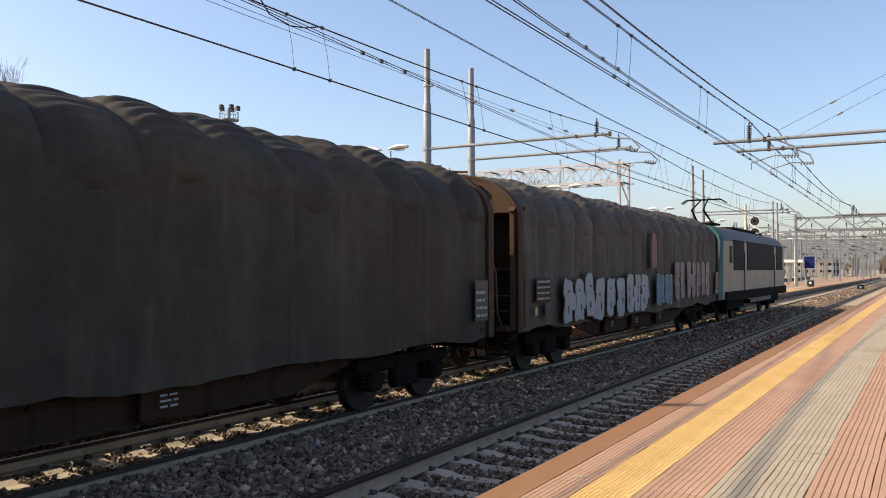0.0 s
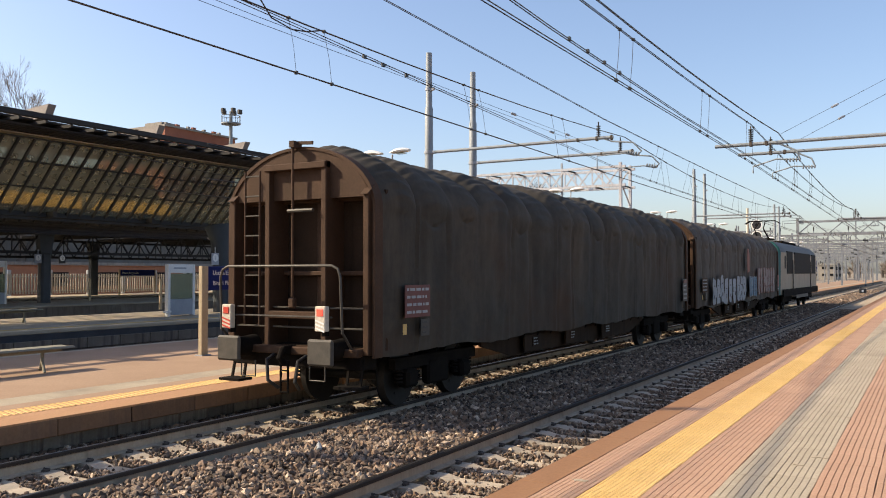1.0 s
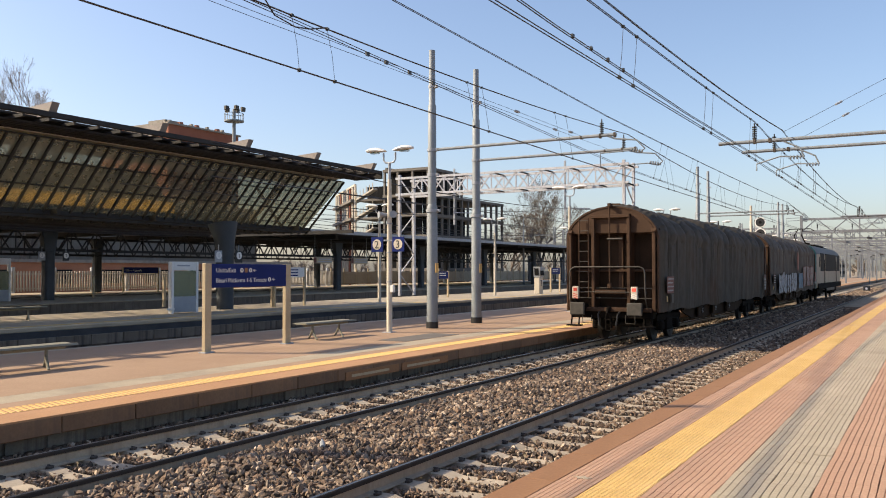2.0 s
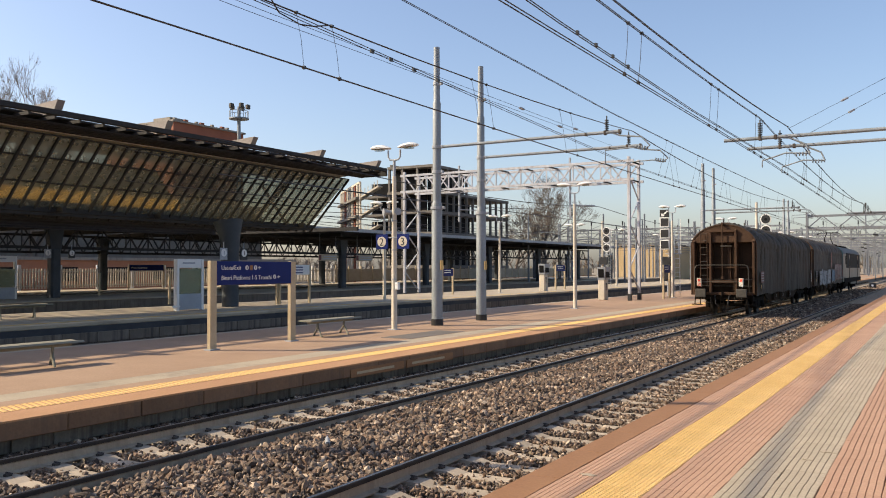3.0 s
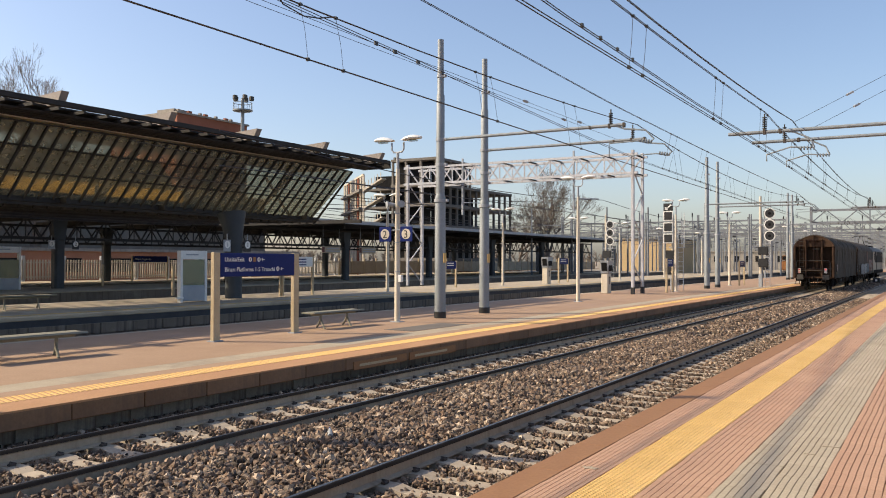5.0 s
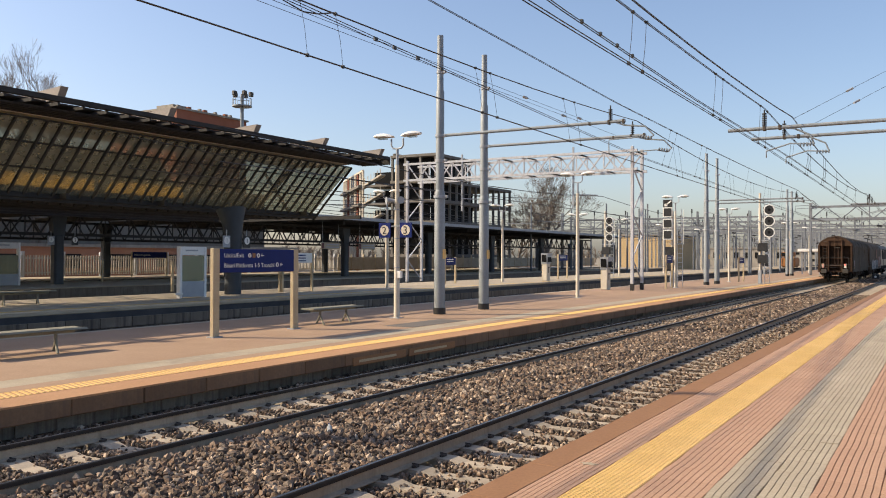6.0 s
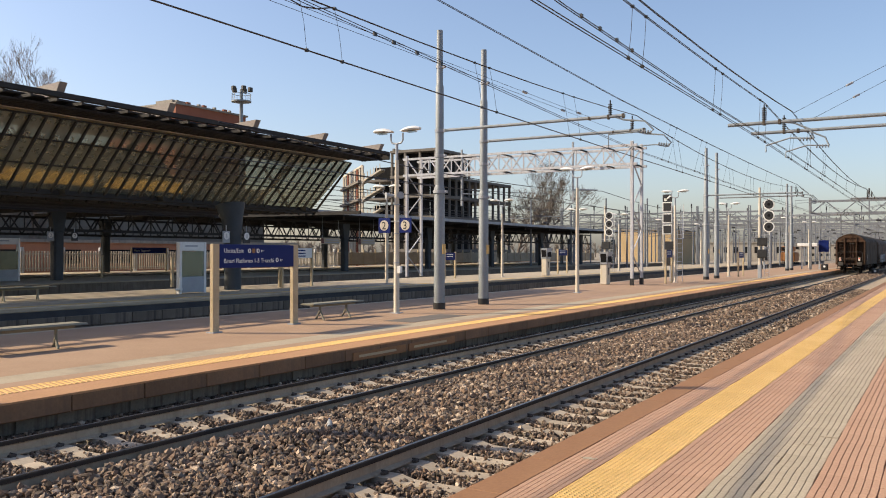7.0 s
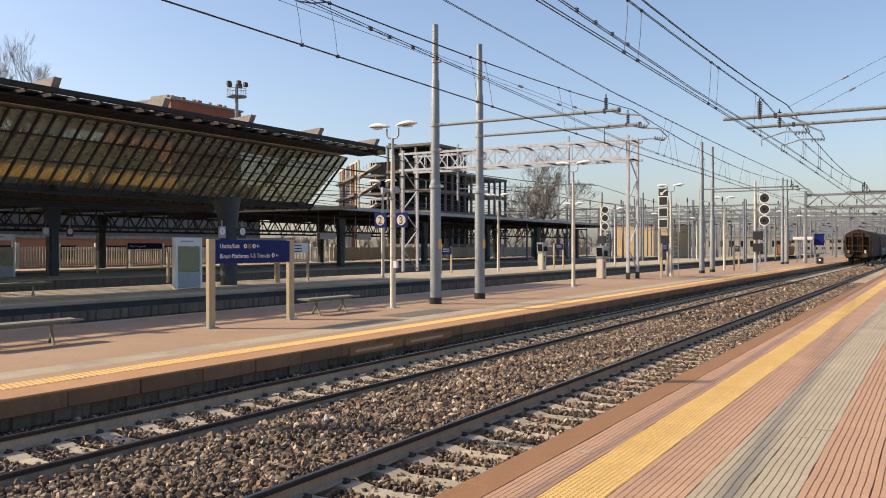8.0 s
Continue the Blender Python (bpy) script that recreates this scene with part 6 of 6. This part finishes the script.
for x, y in ((100.5, 11.2), (101.0, 6.3)):
    t = thing("dwarf_signal", (x, y, Z2 if y > 10 else -0.2), "low black shunting signal box by the track", "signal", "dwarf signals")
    part("body", Mesh().box((0, 0, 0.35), (0.5, 0.7, 0.7), ch=0.08), BLACK, t)
    part("lens", Mesh().tube([(-0.26, 0, 0.42), (-0.29, 0, 0.42)], 0.12, 14), WHITE, t)


def build_gantry():
    t = thing("lattice_gantry", (0, 0, 0), "white painted lattice gantry spanning two tracks", "gantry")
    ya, yb, z0, z1 = 15.5, 31.0, 7.28, 8.36
    x0, x1 = 47.55, 49.35
    for x in (x0, x1):
        for z in (z0, z1):
            part("chord", Mesh().bar((x, ya - 0.3, z), (x, yb + 0.3, z), 0.14, 0.14), GANTRY, t)
        n = 18
        for k in range(n):
            a, b = ya + (yb - ya) * k / n, ya + (yb - ya) * (k + 1) / n
            part("web_bar", Mesh().bar((x, a, z0 if k % 2 else z1), (x, b, z1 if k % 2 else z0), 0.075, 0.075), GANTRY, t)
            if k % 2 == 0:
                part("web_bar", Mesh().bar((x, a, z0), (x, a, z1), 0.06, 0.06), GANTRY, t)
                for z in (z0, z1):
                    part("cross_bar", Mesh().bar((x0, a, z), (x1, a, z), 0.07, 0.07), GANTRY, t)
    for y, zb in ((ya, Z2), (yb, 0.1)):
        for x in (x0, x1):
            leg = part("leg", Mesh().box((x, y, (zb + 8.6) / 2), (0.17, 0.17, 8.6 - zb), ch=0.015), GANTRY, t, "tall white painted leg")
            part("foot", Mesh().box((x, y, zb + 0.2), (0.2, 0.2, 0.4)), BLACK, leg)
        for k in range(5):
            a, b = zb + 0.5 + 1.35 * k, zb + 0.5 + 1.35 * (k + 1)
            part("brace", Mesh().bar((x0 if k % 2 else x1, y, a), (x1 if k % 2 else x0, y, b), 0.06, 0.06), GANTRY, t)
    for y in (19.5, 27.3):
        part("drop_post", Mesh().bar((48.45, y, 5.2), (48.45, y, 8.9), 0.1, 0.1), GREYPAINT, t)
        part("drop_arm", Mesh().tube([(48.45, y, 6.0), (48.45, y - 1.6, 5.9)], 0.03, 6), GREYPAINT, t)


build_gantry()


# ---- fence, buildings and trees beyond the tracks ----
def build_fence():
    t = thing("picket_fence", (0, 0, 0), "white concrete picket fence along the far platform", "fence")
    pk = Mesh().box((0, 0, 0), (0.13, 0.08, 1.65), ch=0.02).data("picket", CREAM, False)
    for k in range(190):
        part("picket", pk, None, t, at=(34 + 0.26 * k, 64.0, 1.35))
    for z in (0.75, 1.95):
        part("rail", Mesh().box((58, 64.08, z), (50, 0.08, 0.1)), CREAM, t)
    for k in range(14):
        part("post", Mesh().box((34 + 3.7 * k, 64.1, 1.4), (0.3, 0.2, 2.2), ch=0.03), WHITE, t)
    g = thing("panel_fence", (0, 0, 0), "pale panel fence with thin posts behind the platforms", "fence")
    for k in range(34):
        x = 84 + 2.6 * k
        part("panel", Mesh().box((x, 64.0, 1.3), (2.5, 0.06, 1.6)), GREYTILE, g)
        part("post", Mesh().box((x - 1.3, 63.95, 1.45), (0.14, 0.14, 2.1)), BEIGE, g)
    part("handrail", Mesh().box((128, 63.9, 0.55), (90, 0.08, 0.1)), COPING, g)


build_fence()


def window_box(parent, c, w, h, axis, mat):
    s = (w, 0.2, h) if axis == "x" else (0.2, w, h)
    part("window", Mesh().box(c, s), mat, parent)


def build_block(name, x0, x1, y0, y1, z1, floors, nx, mat, label, wins=True, zb=-0.3):
    t = thing(name, (0, 0, 0), label, "building", "background buildings")
    part("wall", Mesh().box(((x0 + x1) / 2, (y0 + y1) / 2, (zb + z1) / 2), (x1 - x0, y1 - y0, z1 - zb)), mat, t)
    part("roof_edge", Mesh().box(((x0 + x1) / 2, (y0 + y1) / 2, z1 + 0.15), (x1 - x0 + 0.6, y1 - y0 + 0.6, 0.3)), CONC, t)
    if wins:
        fh = z1 / floors
        for f in range(floors):
            for k in range(nx):
                window_box(t, (x0 + (x1 - x0) * (k + 0.5) / nx, y0 - 0.05, fh * (f + 0.55)), (x1 - x0) / nx * 0.5, fh * 0.45, "x", GLASSANDSHADE)
                window_box(t, (x0 - 0.05, y0 + (y1 - y0) * (k + 0.5) / nx, fh * (f + 0.6)), (y1 - y0) / nx * 0.45, fh * 0.35, "y", GLASSANDSHADE)
    return t


def build_skeleton():
    """Unfinished concrete frame: a tall part, a lower part beyond it and an open stair wing."""
    t = thing("concrete_frame_building", (0, 0, 0), "unfinished grey concrete frame building with open storeys", "building")
    x0, x1, x2, y0, y1 = 109.2, 121.6, 135.0, 66.0, 74.4
    zs = [2.4, 7.5, 10.75, 13.8]
    for z in zs:
        part("floor_slab", Mesh().box(((x0 + x2) / 2, (y0 + y1) / 2, z), (x2 - x0, y1 - y0, 0.42)), FRAMECONC, t)
    part("roof_slab", Mesh().box(((x0 + x1) / 2, (y0 + y1) / 2, 17.75), (x1 - x0, y1 - y0, 0.4)), FRAMECONC, t)
    part("roof_kerb", Mesh().box(((x0 + x1) / 2, y1 - 0.3, 18.1), (x1 - x0 - 1, 0.3, 0.5)), FRAMECONC, t)
    for a, b in zip([-0.3] + zs, zs + [17.75]):
        for i in range(13):
            x = x0 + 0.25 + (x2 - x0 - 0.5) * i / 12
            if b > 17 and x > x1:
                continue
            for y in (y0 + 0.25, y1 - 0.25) if i else (y0 + 0.25, y0 + 3.0, y0 + 5.7, y1 - 0.25):
                part("column", Mesh().box((x, y, (a + b) / 2), (0.32, 0.32, b - a)), FRAMECONC, t)
    # near-black sheets added as the shade that closes the inside of the tall part
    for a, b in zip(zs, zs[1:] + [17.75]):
        part("dark_partition", Mesh().box(((x0 + x1) / 2 + 1.2, y0 + 2.0, (a + b) / 2), (x1 - x0 - 1.2, 0.2, b - a - 0.5)), GLASSANDSHADE, t, "near-black sheet standing in for shade in the open storey")
        part("dark_partition", Mesh().box((x0 + 1.6, (y0 + y1) / 2 + 1, (a + b) / 2), (0.2, y1 - y0 - 2.2, b - a - 0.5)), GLASSANDSHADE, t, "near-black sheet standing in for shade in the open storey")
    part("dark_partition", Mesh().box((x1 + 2.5, y0 + 3.5, 6.5), (5.5, 0.2, 13)), GLASSANDSHADE, t)
    # stair wing on the far side: slabs, ramps with balusters, pale posts
    w0, w1 = y1 + 0.2, 79.6
    for z in (7.3, 10.5, 13.4):
        part("wing_slab", Mesh().box((x0 + 3.0, (w0 + w1) / 2, z), (6.0, w1 - w0, 0.35)), FRAMECONC, t)
        # near-black sheet added for the shade within the wing
        part("wing_wall", Mesh().box((x0 + 3.4, (w0 + w1) / 2, z + 1.3), (0.25, w1 - w0, 2.2)), GLASSANDSHADE, t, "near-black sheet standing in for shade inside the stair wing")
        part("stair_ramp", Mesh().bar((x0 + 0.4, w1 - 0.2, z + 0.1), (x0 + 0.4, w1 - 3.6, z + 1.7), 1.2, 0.25), CREAM, t)
        for k in range(6):
            part("baluster", Mesh().box((x0 - 0.15, w1 - 0.4 - 0.6 * k, z + 0.7 + 0.28 * k), (0.09, 0.09, 1.1)), CREAM, t)
        part("outer_slab", Mesh().bar((x0 + 0.2, 79.8, z), (123.8, 94.5, z), 1.5, 0.4), FRAMECONC, t)
    for k in range(9):
        u = k / 8
        part("wing_post", Mesh().box((x0 + 0.2 + 14.4 * u, 79.8 + 14.7 * u, 7.8), (0.3, 0.3, 16.2)), BRICK if k % 4 == 2 else CREAM, t)
    part("top_beam", Mesh().bar((x0 + 0.2, 79.8, 15.9), (123.8, 94.5, 15.9), 0.3, 0.3), CREAM, t)


build_skeleton()
t = build_block("red_brick_block", 96, 112, 107.5, 124, 26.2, 7, 6, BRICK, "red brick apartment block behind the canopy", False)
for k in range(7):
    part("chimney", Mesh().box((98 + 2.0 * k + (k % 3) * 0.4, 109.5, 26.85), (0.45 + 0.3 * (k % 2), 0.5, 0.9)), BRICK if k % 2 else CONC, t)
part("roof_hut", Mesh().box((99, 112, 26.9), (3, 4, 1.0)), CONC, t)
m = thing("floodlight_mast", (107.5, 104.2, 0.65), "slim mast with a round floodlight platform", "mast")
part("pole", Mesh().tube([(0, 0, -0.95), (0, 0, 29.5)], (0.5, 0.28), 10), GALV, m)
part("ring_platform", Mesh().tube([(0, 0, 27.3), (0, 0, 27.5)], 1.7, 16), GALV, m)
for k in range(10):
    a = 2 * math.pi * k / 10
    part("guard_post", Mesh().tube([(1.6 * math.cos(a), 1.6 * math.sin(a), 27.4), (1.6 * math.cos(a), 1.6 * math.sin(a), 28.7)], 0.05, 5), GALV, m)
part("guard_ring", Mesh().tube([(1.6 * math.cos(2 * math.pi * k / 16), 1.6 * math.sin(2 * math.pi * k / 16), 28.7) for k in range(17)], 0.05, 5), GALV, m)
for k in range(5):
    a = 2 * math.pi * k / 5 + 0.4
    part("floodlight", Mesh().box((1.5 * math.cos(a), 1.5 * math.sin(a), 29.5), (0.8, 0.6, 0.8), ch=0.1), BUFFER, m)
build_block("low_brick_house", 36, 84, 72, 80, 3.0, 1, 8, BRICKPALE, "low red brick house behind the fence")
build_block("grey_apartment_house", 20, 100, 92, 104, 11.5, 4, 22, FRAMECONC, "long grey apartment house seen under the canopies", False)
build_block("ochre_warehouse", 180, 200, 50, 61.5, 7.0, 1, 6, YELBLD, "ochre warehouse with a flat roof in the distance", False)
build_block("grey_shed", 262, 280, 40, 64, 5.0, 1, 8, CONC, "grey shed in the distance")
build_block("grey_office_block", 340, 360, 30, 62, 5.0, 2, 12, CONC, "pale office block beyond the yard")


def build_tree(x, y, height, spread, seed, label):
    """Leafless tree: forked limbs down to fine twigs."""
    t = thing("bare_tree", (x, y, -0.3), label, "tree", "bare trees")
    rng = random.Random(seed)
    limbs, twigs = Mesh(), Mesh()

    def grow(p, d, length, r, level):
        pts, rs = [p], [r]
        q, dd = p.copy(), d.copy()
        for k in range(3):
            dd = (dd + Vector((rng.uniform(-0.16, 0.16), rng.uniform(-0.16, 0.16), rng.uniform(-0.02, 0.14)))).normalized()
            q = q + dd * length / 3
            pts.append(q.copy())
            rs.append(r * (1 - 0.14 * (k + 1)))
        (limbs if level < 3 else twigs).tube(pts, rs, 6 if level < 2 else (4 if level < 4 else 3), cap=False)
        if level >= 7:
            return
        for k in range(((2 if rng.random() < 0.3 else 3) if level < 4 else (3 if level < 6 else 4)) if level else 8):
            a = rng.uniform(0, 6.283) if level else 6.283 * (k + rng.uniform(0, 0.6)) / 8
            tilt = rng.uniform(0.3, 0.75) * spread if level else rng.uniform(0.25, 1.3) * spread
            side = Vector((math.cos(a), math.sin(a), 0))
            nd = (dd + side * tilt).normalized()
            grow(pts[rng.choice((1, 2, 3)) if level == 0 else rng.choice((2, 3, 3))], nd, length * rng.uniform(0.6, 0.82), max(0.013, r * rng.uniform(0.45, 0.62)), level + 1)
    grow(Vector((0, 0, 0)), Vector((0, 0, 1)), height * 0.28, height * 0.018, 0)
    part("trunk", limbs, BARK, t)
    tagged(part("crown", twigs, BARK, t), kind="stuff")


build_tree(138, 60.2, 20.5, 1.0, 11, "large leafless tree behind the platforms")
build_tree(58.0, 87.0, 28, 0.68, 14, "leafless tree rising over the canopy roof")
build_tree(40, 70, 14, 0.9, 12, "leafless tree beside the picket fence")
build_tree(80, 106, 15, 0.6, 6, "leafless tree behind the canopy")
build_tree(150, 72, 17, 1.0, 9, "leafless tree behind the platforms")


# ---- railway yard in the distance ----
def build_portal(x, ya, yb, z0, z1, label):
    t = thing("portal_gantry", (x, 0, 0), label, "gantry", "yard gantries")
    for z in (z0, z1):
        part("chord", Mesh().bar((0, ya, z), (0, yb, z), 0.24, 0.24), YARD, t)
    n = max(4, int((yb - ya) / 1.6))
    for k in range(n):
        a, b = ya + (yb - ya) * k / n, ya + (yb - ya) * (k + 1) / n
        part("web_bar", Mesh().bar((0, a, z0 if k % 2 else z1), (0, b, z1 if k % 2 else z0), 0.11, 0.11), YARD, t)
    y = ya
    while y <= yb + 0.1:
        for s in (-0.35, 0.35):
            part("leg", Mesh().box((s, y, z1 / 2), (0.2, 0.2, z1 + 0.8)), YARD, t)
        for k in range(5):
            part("brace", Mesh().bar((-0.35 if k % 2 else 0.35, y, 0.6 + 1.3 * k), (0.35 if k % 2 else -0.35, y, 1.9 + 1.3 * k), 0.06, 0.06), YARD, t)
        y += (yb - ya) / max(1, round((yb - ya) / 24))
    for k in range(int((yb - ya) / 5)):
        y = ya + 3 + 5 * k
        part("drop_post", Mesh().bar((0, y, z0 - 1.4), (0, y, z1 + 1.0), 0.12, 0.12), YARD, t)
        part("drop_arm", Mesh().tube([(0, y, z0 - 0.8), (0, y - 1.8, z0 - 0.9)], 0.06, 5), YARD, t)
        part("insulator", Mesh().tube([(0, y - 0.7, z0 - 0.82), (0, y - 1.2, z0 - 0.86)], 0.11, 6), BLACK, t)
        part("top_insulator", Mesh().tube([(0, y, z1 + 0.7), (0, y, z1 + 1.3)], 0.1, 6), BLACK, t)


for x, ya, yb, z0, z1 in ((104.3, -10.9, 13.1, 6.6, 8.0), (125, 18.8, 50, 6.6, 8.0), (146, -12, 36, 6.6, 8.2), (168, -10, 30, 6.6, 8.0), (133, 17.5, 48, 6.4, 7.6), (157, 15, 46, 6.6, 7.9), (212, -12, 40, 6.6, 8.2), (262, -12, 50, 6.8, 8.2), (325, -14, 46, 6.8, 8.4), (190, -14, 34, 6.8, 8.2), (236, -14, 46, 6.8, 8.4), (290, -16, 44, 6.8, 8.4), (360, -18, 42, 6.8, 8.6)):
    build_portal(x, ya, yb, z0, z1, "grey lattice portal carrying overhead wires over the yard")
rng = random.Random(21)
first = None
for k in range(130):
    x, y = rng.uniform(85, 380), rng.choice((18.8, 22.0, 29.5, 33.5, 37.5, 42.0, 47.8, 49.2, 60.5, -9, -14))
    if first is None:
        first = thing("yard_mast", (x, y, -0.2), "slim grey mast with an arm in the yard", "mast", "yard masts")
        part("shaft", Mesh().tube([(0, 0, 0), (0, 0, 8.6)], (0.14, 0.09), 8), YARD, first)
        part("arm", Mesh().tube([(0, 0, 6.4), (0, -3.2, 6.4)], 0.045, 6).tube([(0, 0, 7.4), (0, -2.6, 6.4)], 0.025, 5), YARD, first)
    else:
        copy_thing(first, pose(x, y, -0.2, 0, 0, rng.choice((0, 180))))
for k, y in enumerate((20.4, 31.5, 35.5, 48.5, -8.0, 24.8, 40.5, 44.5)):
    w = thing("yard_wire", (0, 0, 0), "sagging overhead wires across the distant yard", "overhead line", kind="structure")
    for z, q in ((5.25, 0.0), (6.4, 0.55)):
        pts = []
        for i in range(60):
            u = (i % 6) / 6
            pts.append((20 + 6 * i, y, z - q * 4 * u * (1 - u)))
        part("wire", Mesh().tube(pts, 0.02, 4), WIRE, w)
lat = None
for k in range(34):
    x, y = rng.uniform(112, 360), rng.choice((12.9, 18.6, 29.4, 33.4, 37.6, 47.9, -4.5, -9.0))
    if lat is None:
        lat = thing("lattice_mast", (x, y, -0.2), "pale lattice mast with cross arms in the yard", "mast", "lattice masts")
        for sx in (-0.3, 0.3):
            part("leg", Mesh().box((sx, 0, 4.4), (0.16, 0.16, 8.8)), YARD, lat)
        for q in range(8):
            part("brace", Mesh().bar((-0.3 if q % 2 else 0.3, 0, 0.4 + q), (0.3 if q % 2 else -0.3, 0, 1.4 + q), 0.07, 0.07), YARD, lat)
        for z in (6.3, 7.6):
            part("cross_arm", Mesh().bar((0, -3.0, z), (0, 3.0, z), 0.1, 0.1), YARD, lat)
        for s in (-2.6, 2.6):
            part("insulator", Mesh().tube([(0, s, 6.3), (0, s, 5.5)], 0.08, 6), BLACK, lat)
    else:
        copy_thing(lat, pose(x, y, -0.2, 0, 0, rng.choice((0, 180))))
# blue board and pale shelter at the end of the island platform
t = thing("yard_shelter", (108, 13.6, -0.2), "pale flat shelter with a blue board in the yard", "shelter")
part("roof", Mesh().box((0, 0.1, 3.3), (3.2, 2.2, 0.35), ch=0.04), WHITE, t)
part("blue_board", Mesh().box((-0.3, -1.5, 3.15), (0.12, 1.1, 1.35), ch=0.01), BLUE, t)
for sy in (-1.0, 0.9):
    part("post", Mesh().box((0, sy, 1.6), (0.15, 0.15, 3.2)), GREYPAINT, t)
part("board_bracket", Mesh().bar((-0.2, -1.5, 3.4), (-0.2, -0.9, 3.4), 0.06, 0.06), GREYPAINT, t)
RAILORANGE = surface("faded_orange_paint", (0.36, 0.14, 0.03), (0.28, 0.12, 0.04), 1.5, 20, 0.6)
t = thing("orange_railcar", (150, 22, -0.2), "small orange works vehicle parked in the yard", "rail vehicle")
part("body", Mesh().box((0, 0, 1.7), (4.5, 2.2, 1.6), ch=0.2), RAILORANGE, t)
part("cab", Mesh().box((-1.5, 0, 3.0), (2.0, 2.0, 0.8), ch=0.15), RAILORANGE, t)
part("window", Mesh().box((-2.72, 0, 3.0), (0.05, 1.8, 0.6)), GLASSANDSHADE, t)
part("frame", Mesh().box((0, 0, 0.65), (6.4, 2.0, 0.3)), GRIME, t)
# grass beyond the platform end
part("grass_verge", Mesh().box((128, 13.2, -0.12), (44, 5.6, 0.3)), GRASS)
tagged(bpy.data.objects["grass_verge"], "dry green grass beyond the platform end", "grass", kind="stuff")
# litter
b = thing("plastic_bottle", pose(8.39, 6.62, 0.0, 0, 80, 40), "crushed pale blue plastic bottle on the ballast", "bottle")
part("bottle_body", Mesh().tube([(0, 0, -0.12), (0, 0, -0.1), (0, 0, 0.03), (0, 0, 0.08), (0, 0, 0.12)], (0.03, 0.034, 0.032, 0.018, 0.012), 10), GRAFFITI, b)
part("cap", Mesh().tube([(0, 0, 0.12), (0, 0, 0.135)], 0.015, 8), BLUE, b)
# pale scuffs on the paving
for x, y, r, q in ((6.2, 2.36, 0.05, 5), (7.6, 0.97, 0.035, 8), (8.0, 0.86, 0.05, 3)):
    n, pts = 14, []
    for k in range(n):
        a = 2 * math.pi * k / n
        u = r * (1 + 0.35 * math.sin(q * a + 1))
        pts.append((x + u * math.cos(a) * 0.7, y + u * math.sin(a) * 1.2))
    ob = part("paint_scuff", Mesh().add([(a, b, Z1 + 0.0045) for a, b in pts] + [(a, b, Z1 + 0.001) for a, b in pts], [tuple(range(n))] + [(k, n + k, n + (k + 1) % n, (k + 1) % n) for k in range(n)]), GREYTILE)
    tagged(ob, "pale worn scuff on the ridged paving", "stain", "paving scuffs")
# warning strips on the platform face
for x, w in ((14.38, 1.9), (16.45, 2.0)):
    t = thing("warning_plate", (x, 10.02, 0.07), "brown plate with faded lettering on the platform edge", "sign", "edge plates")
    part("plate", Mesh().box((0, 0, 0), (w, 0.02, 0.17), ch=0.004), COPING, t)
    part("lettering", Mesh().box((-0.1, -0.013, 0), (w * 0.7, 0.004, 0.05)), BEIGE, t)


# leafless woods closing the horizon
woods = Mesh()
rng = random.Random(77)
for k in range(420):
    a = radians(rng.uniform(-6, 62))
    r = rng.uniform(430, 560)
    base = Vector((r * math.cos(a), r * math.sin(a), -0.3))
    h = rng.uniform(6, 11)
    woods.tube([base, base + Vector((0, 0, h * 0.8))], (0.3, 0.12), 4, cap=False)
    for q in range(16):
        s = base + Vector((0, 0, h * rng.uniform(0.15, 0.7)))
        d = Vector((rng.uniform(-1, 1), rng.uniform(-1, 1), rng.uniform(0.3, 1.3))).normalized() * h * rng.uniform(0.25, 0.45)
        woods.tube([s, s + d], (0.22, 0.1), 3, cap=False)
part("far_woods", woods, BARK)
tagged(bpy.data.objects["far_woods"], "leafless woods along the horizon beyond the yard", "woods", kind="stuff")

build_platform_1()
motions()
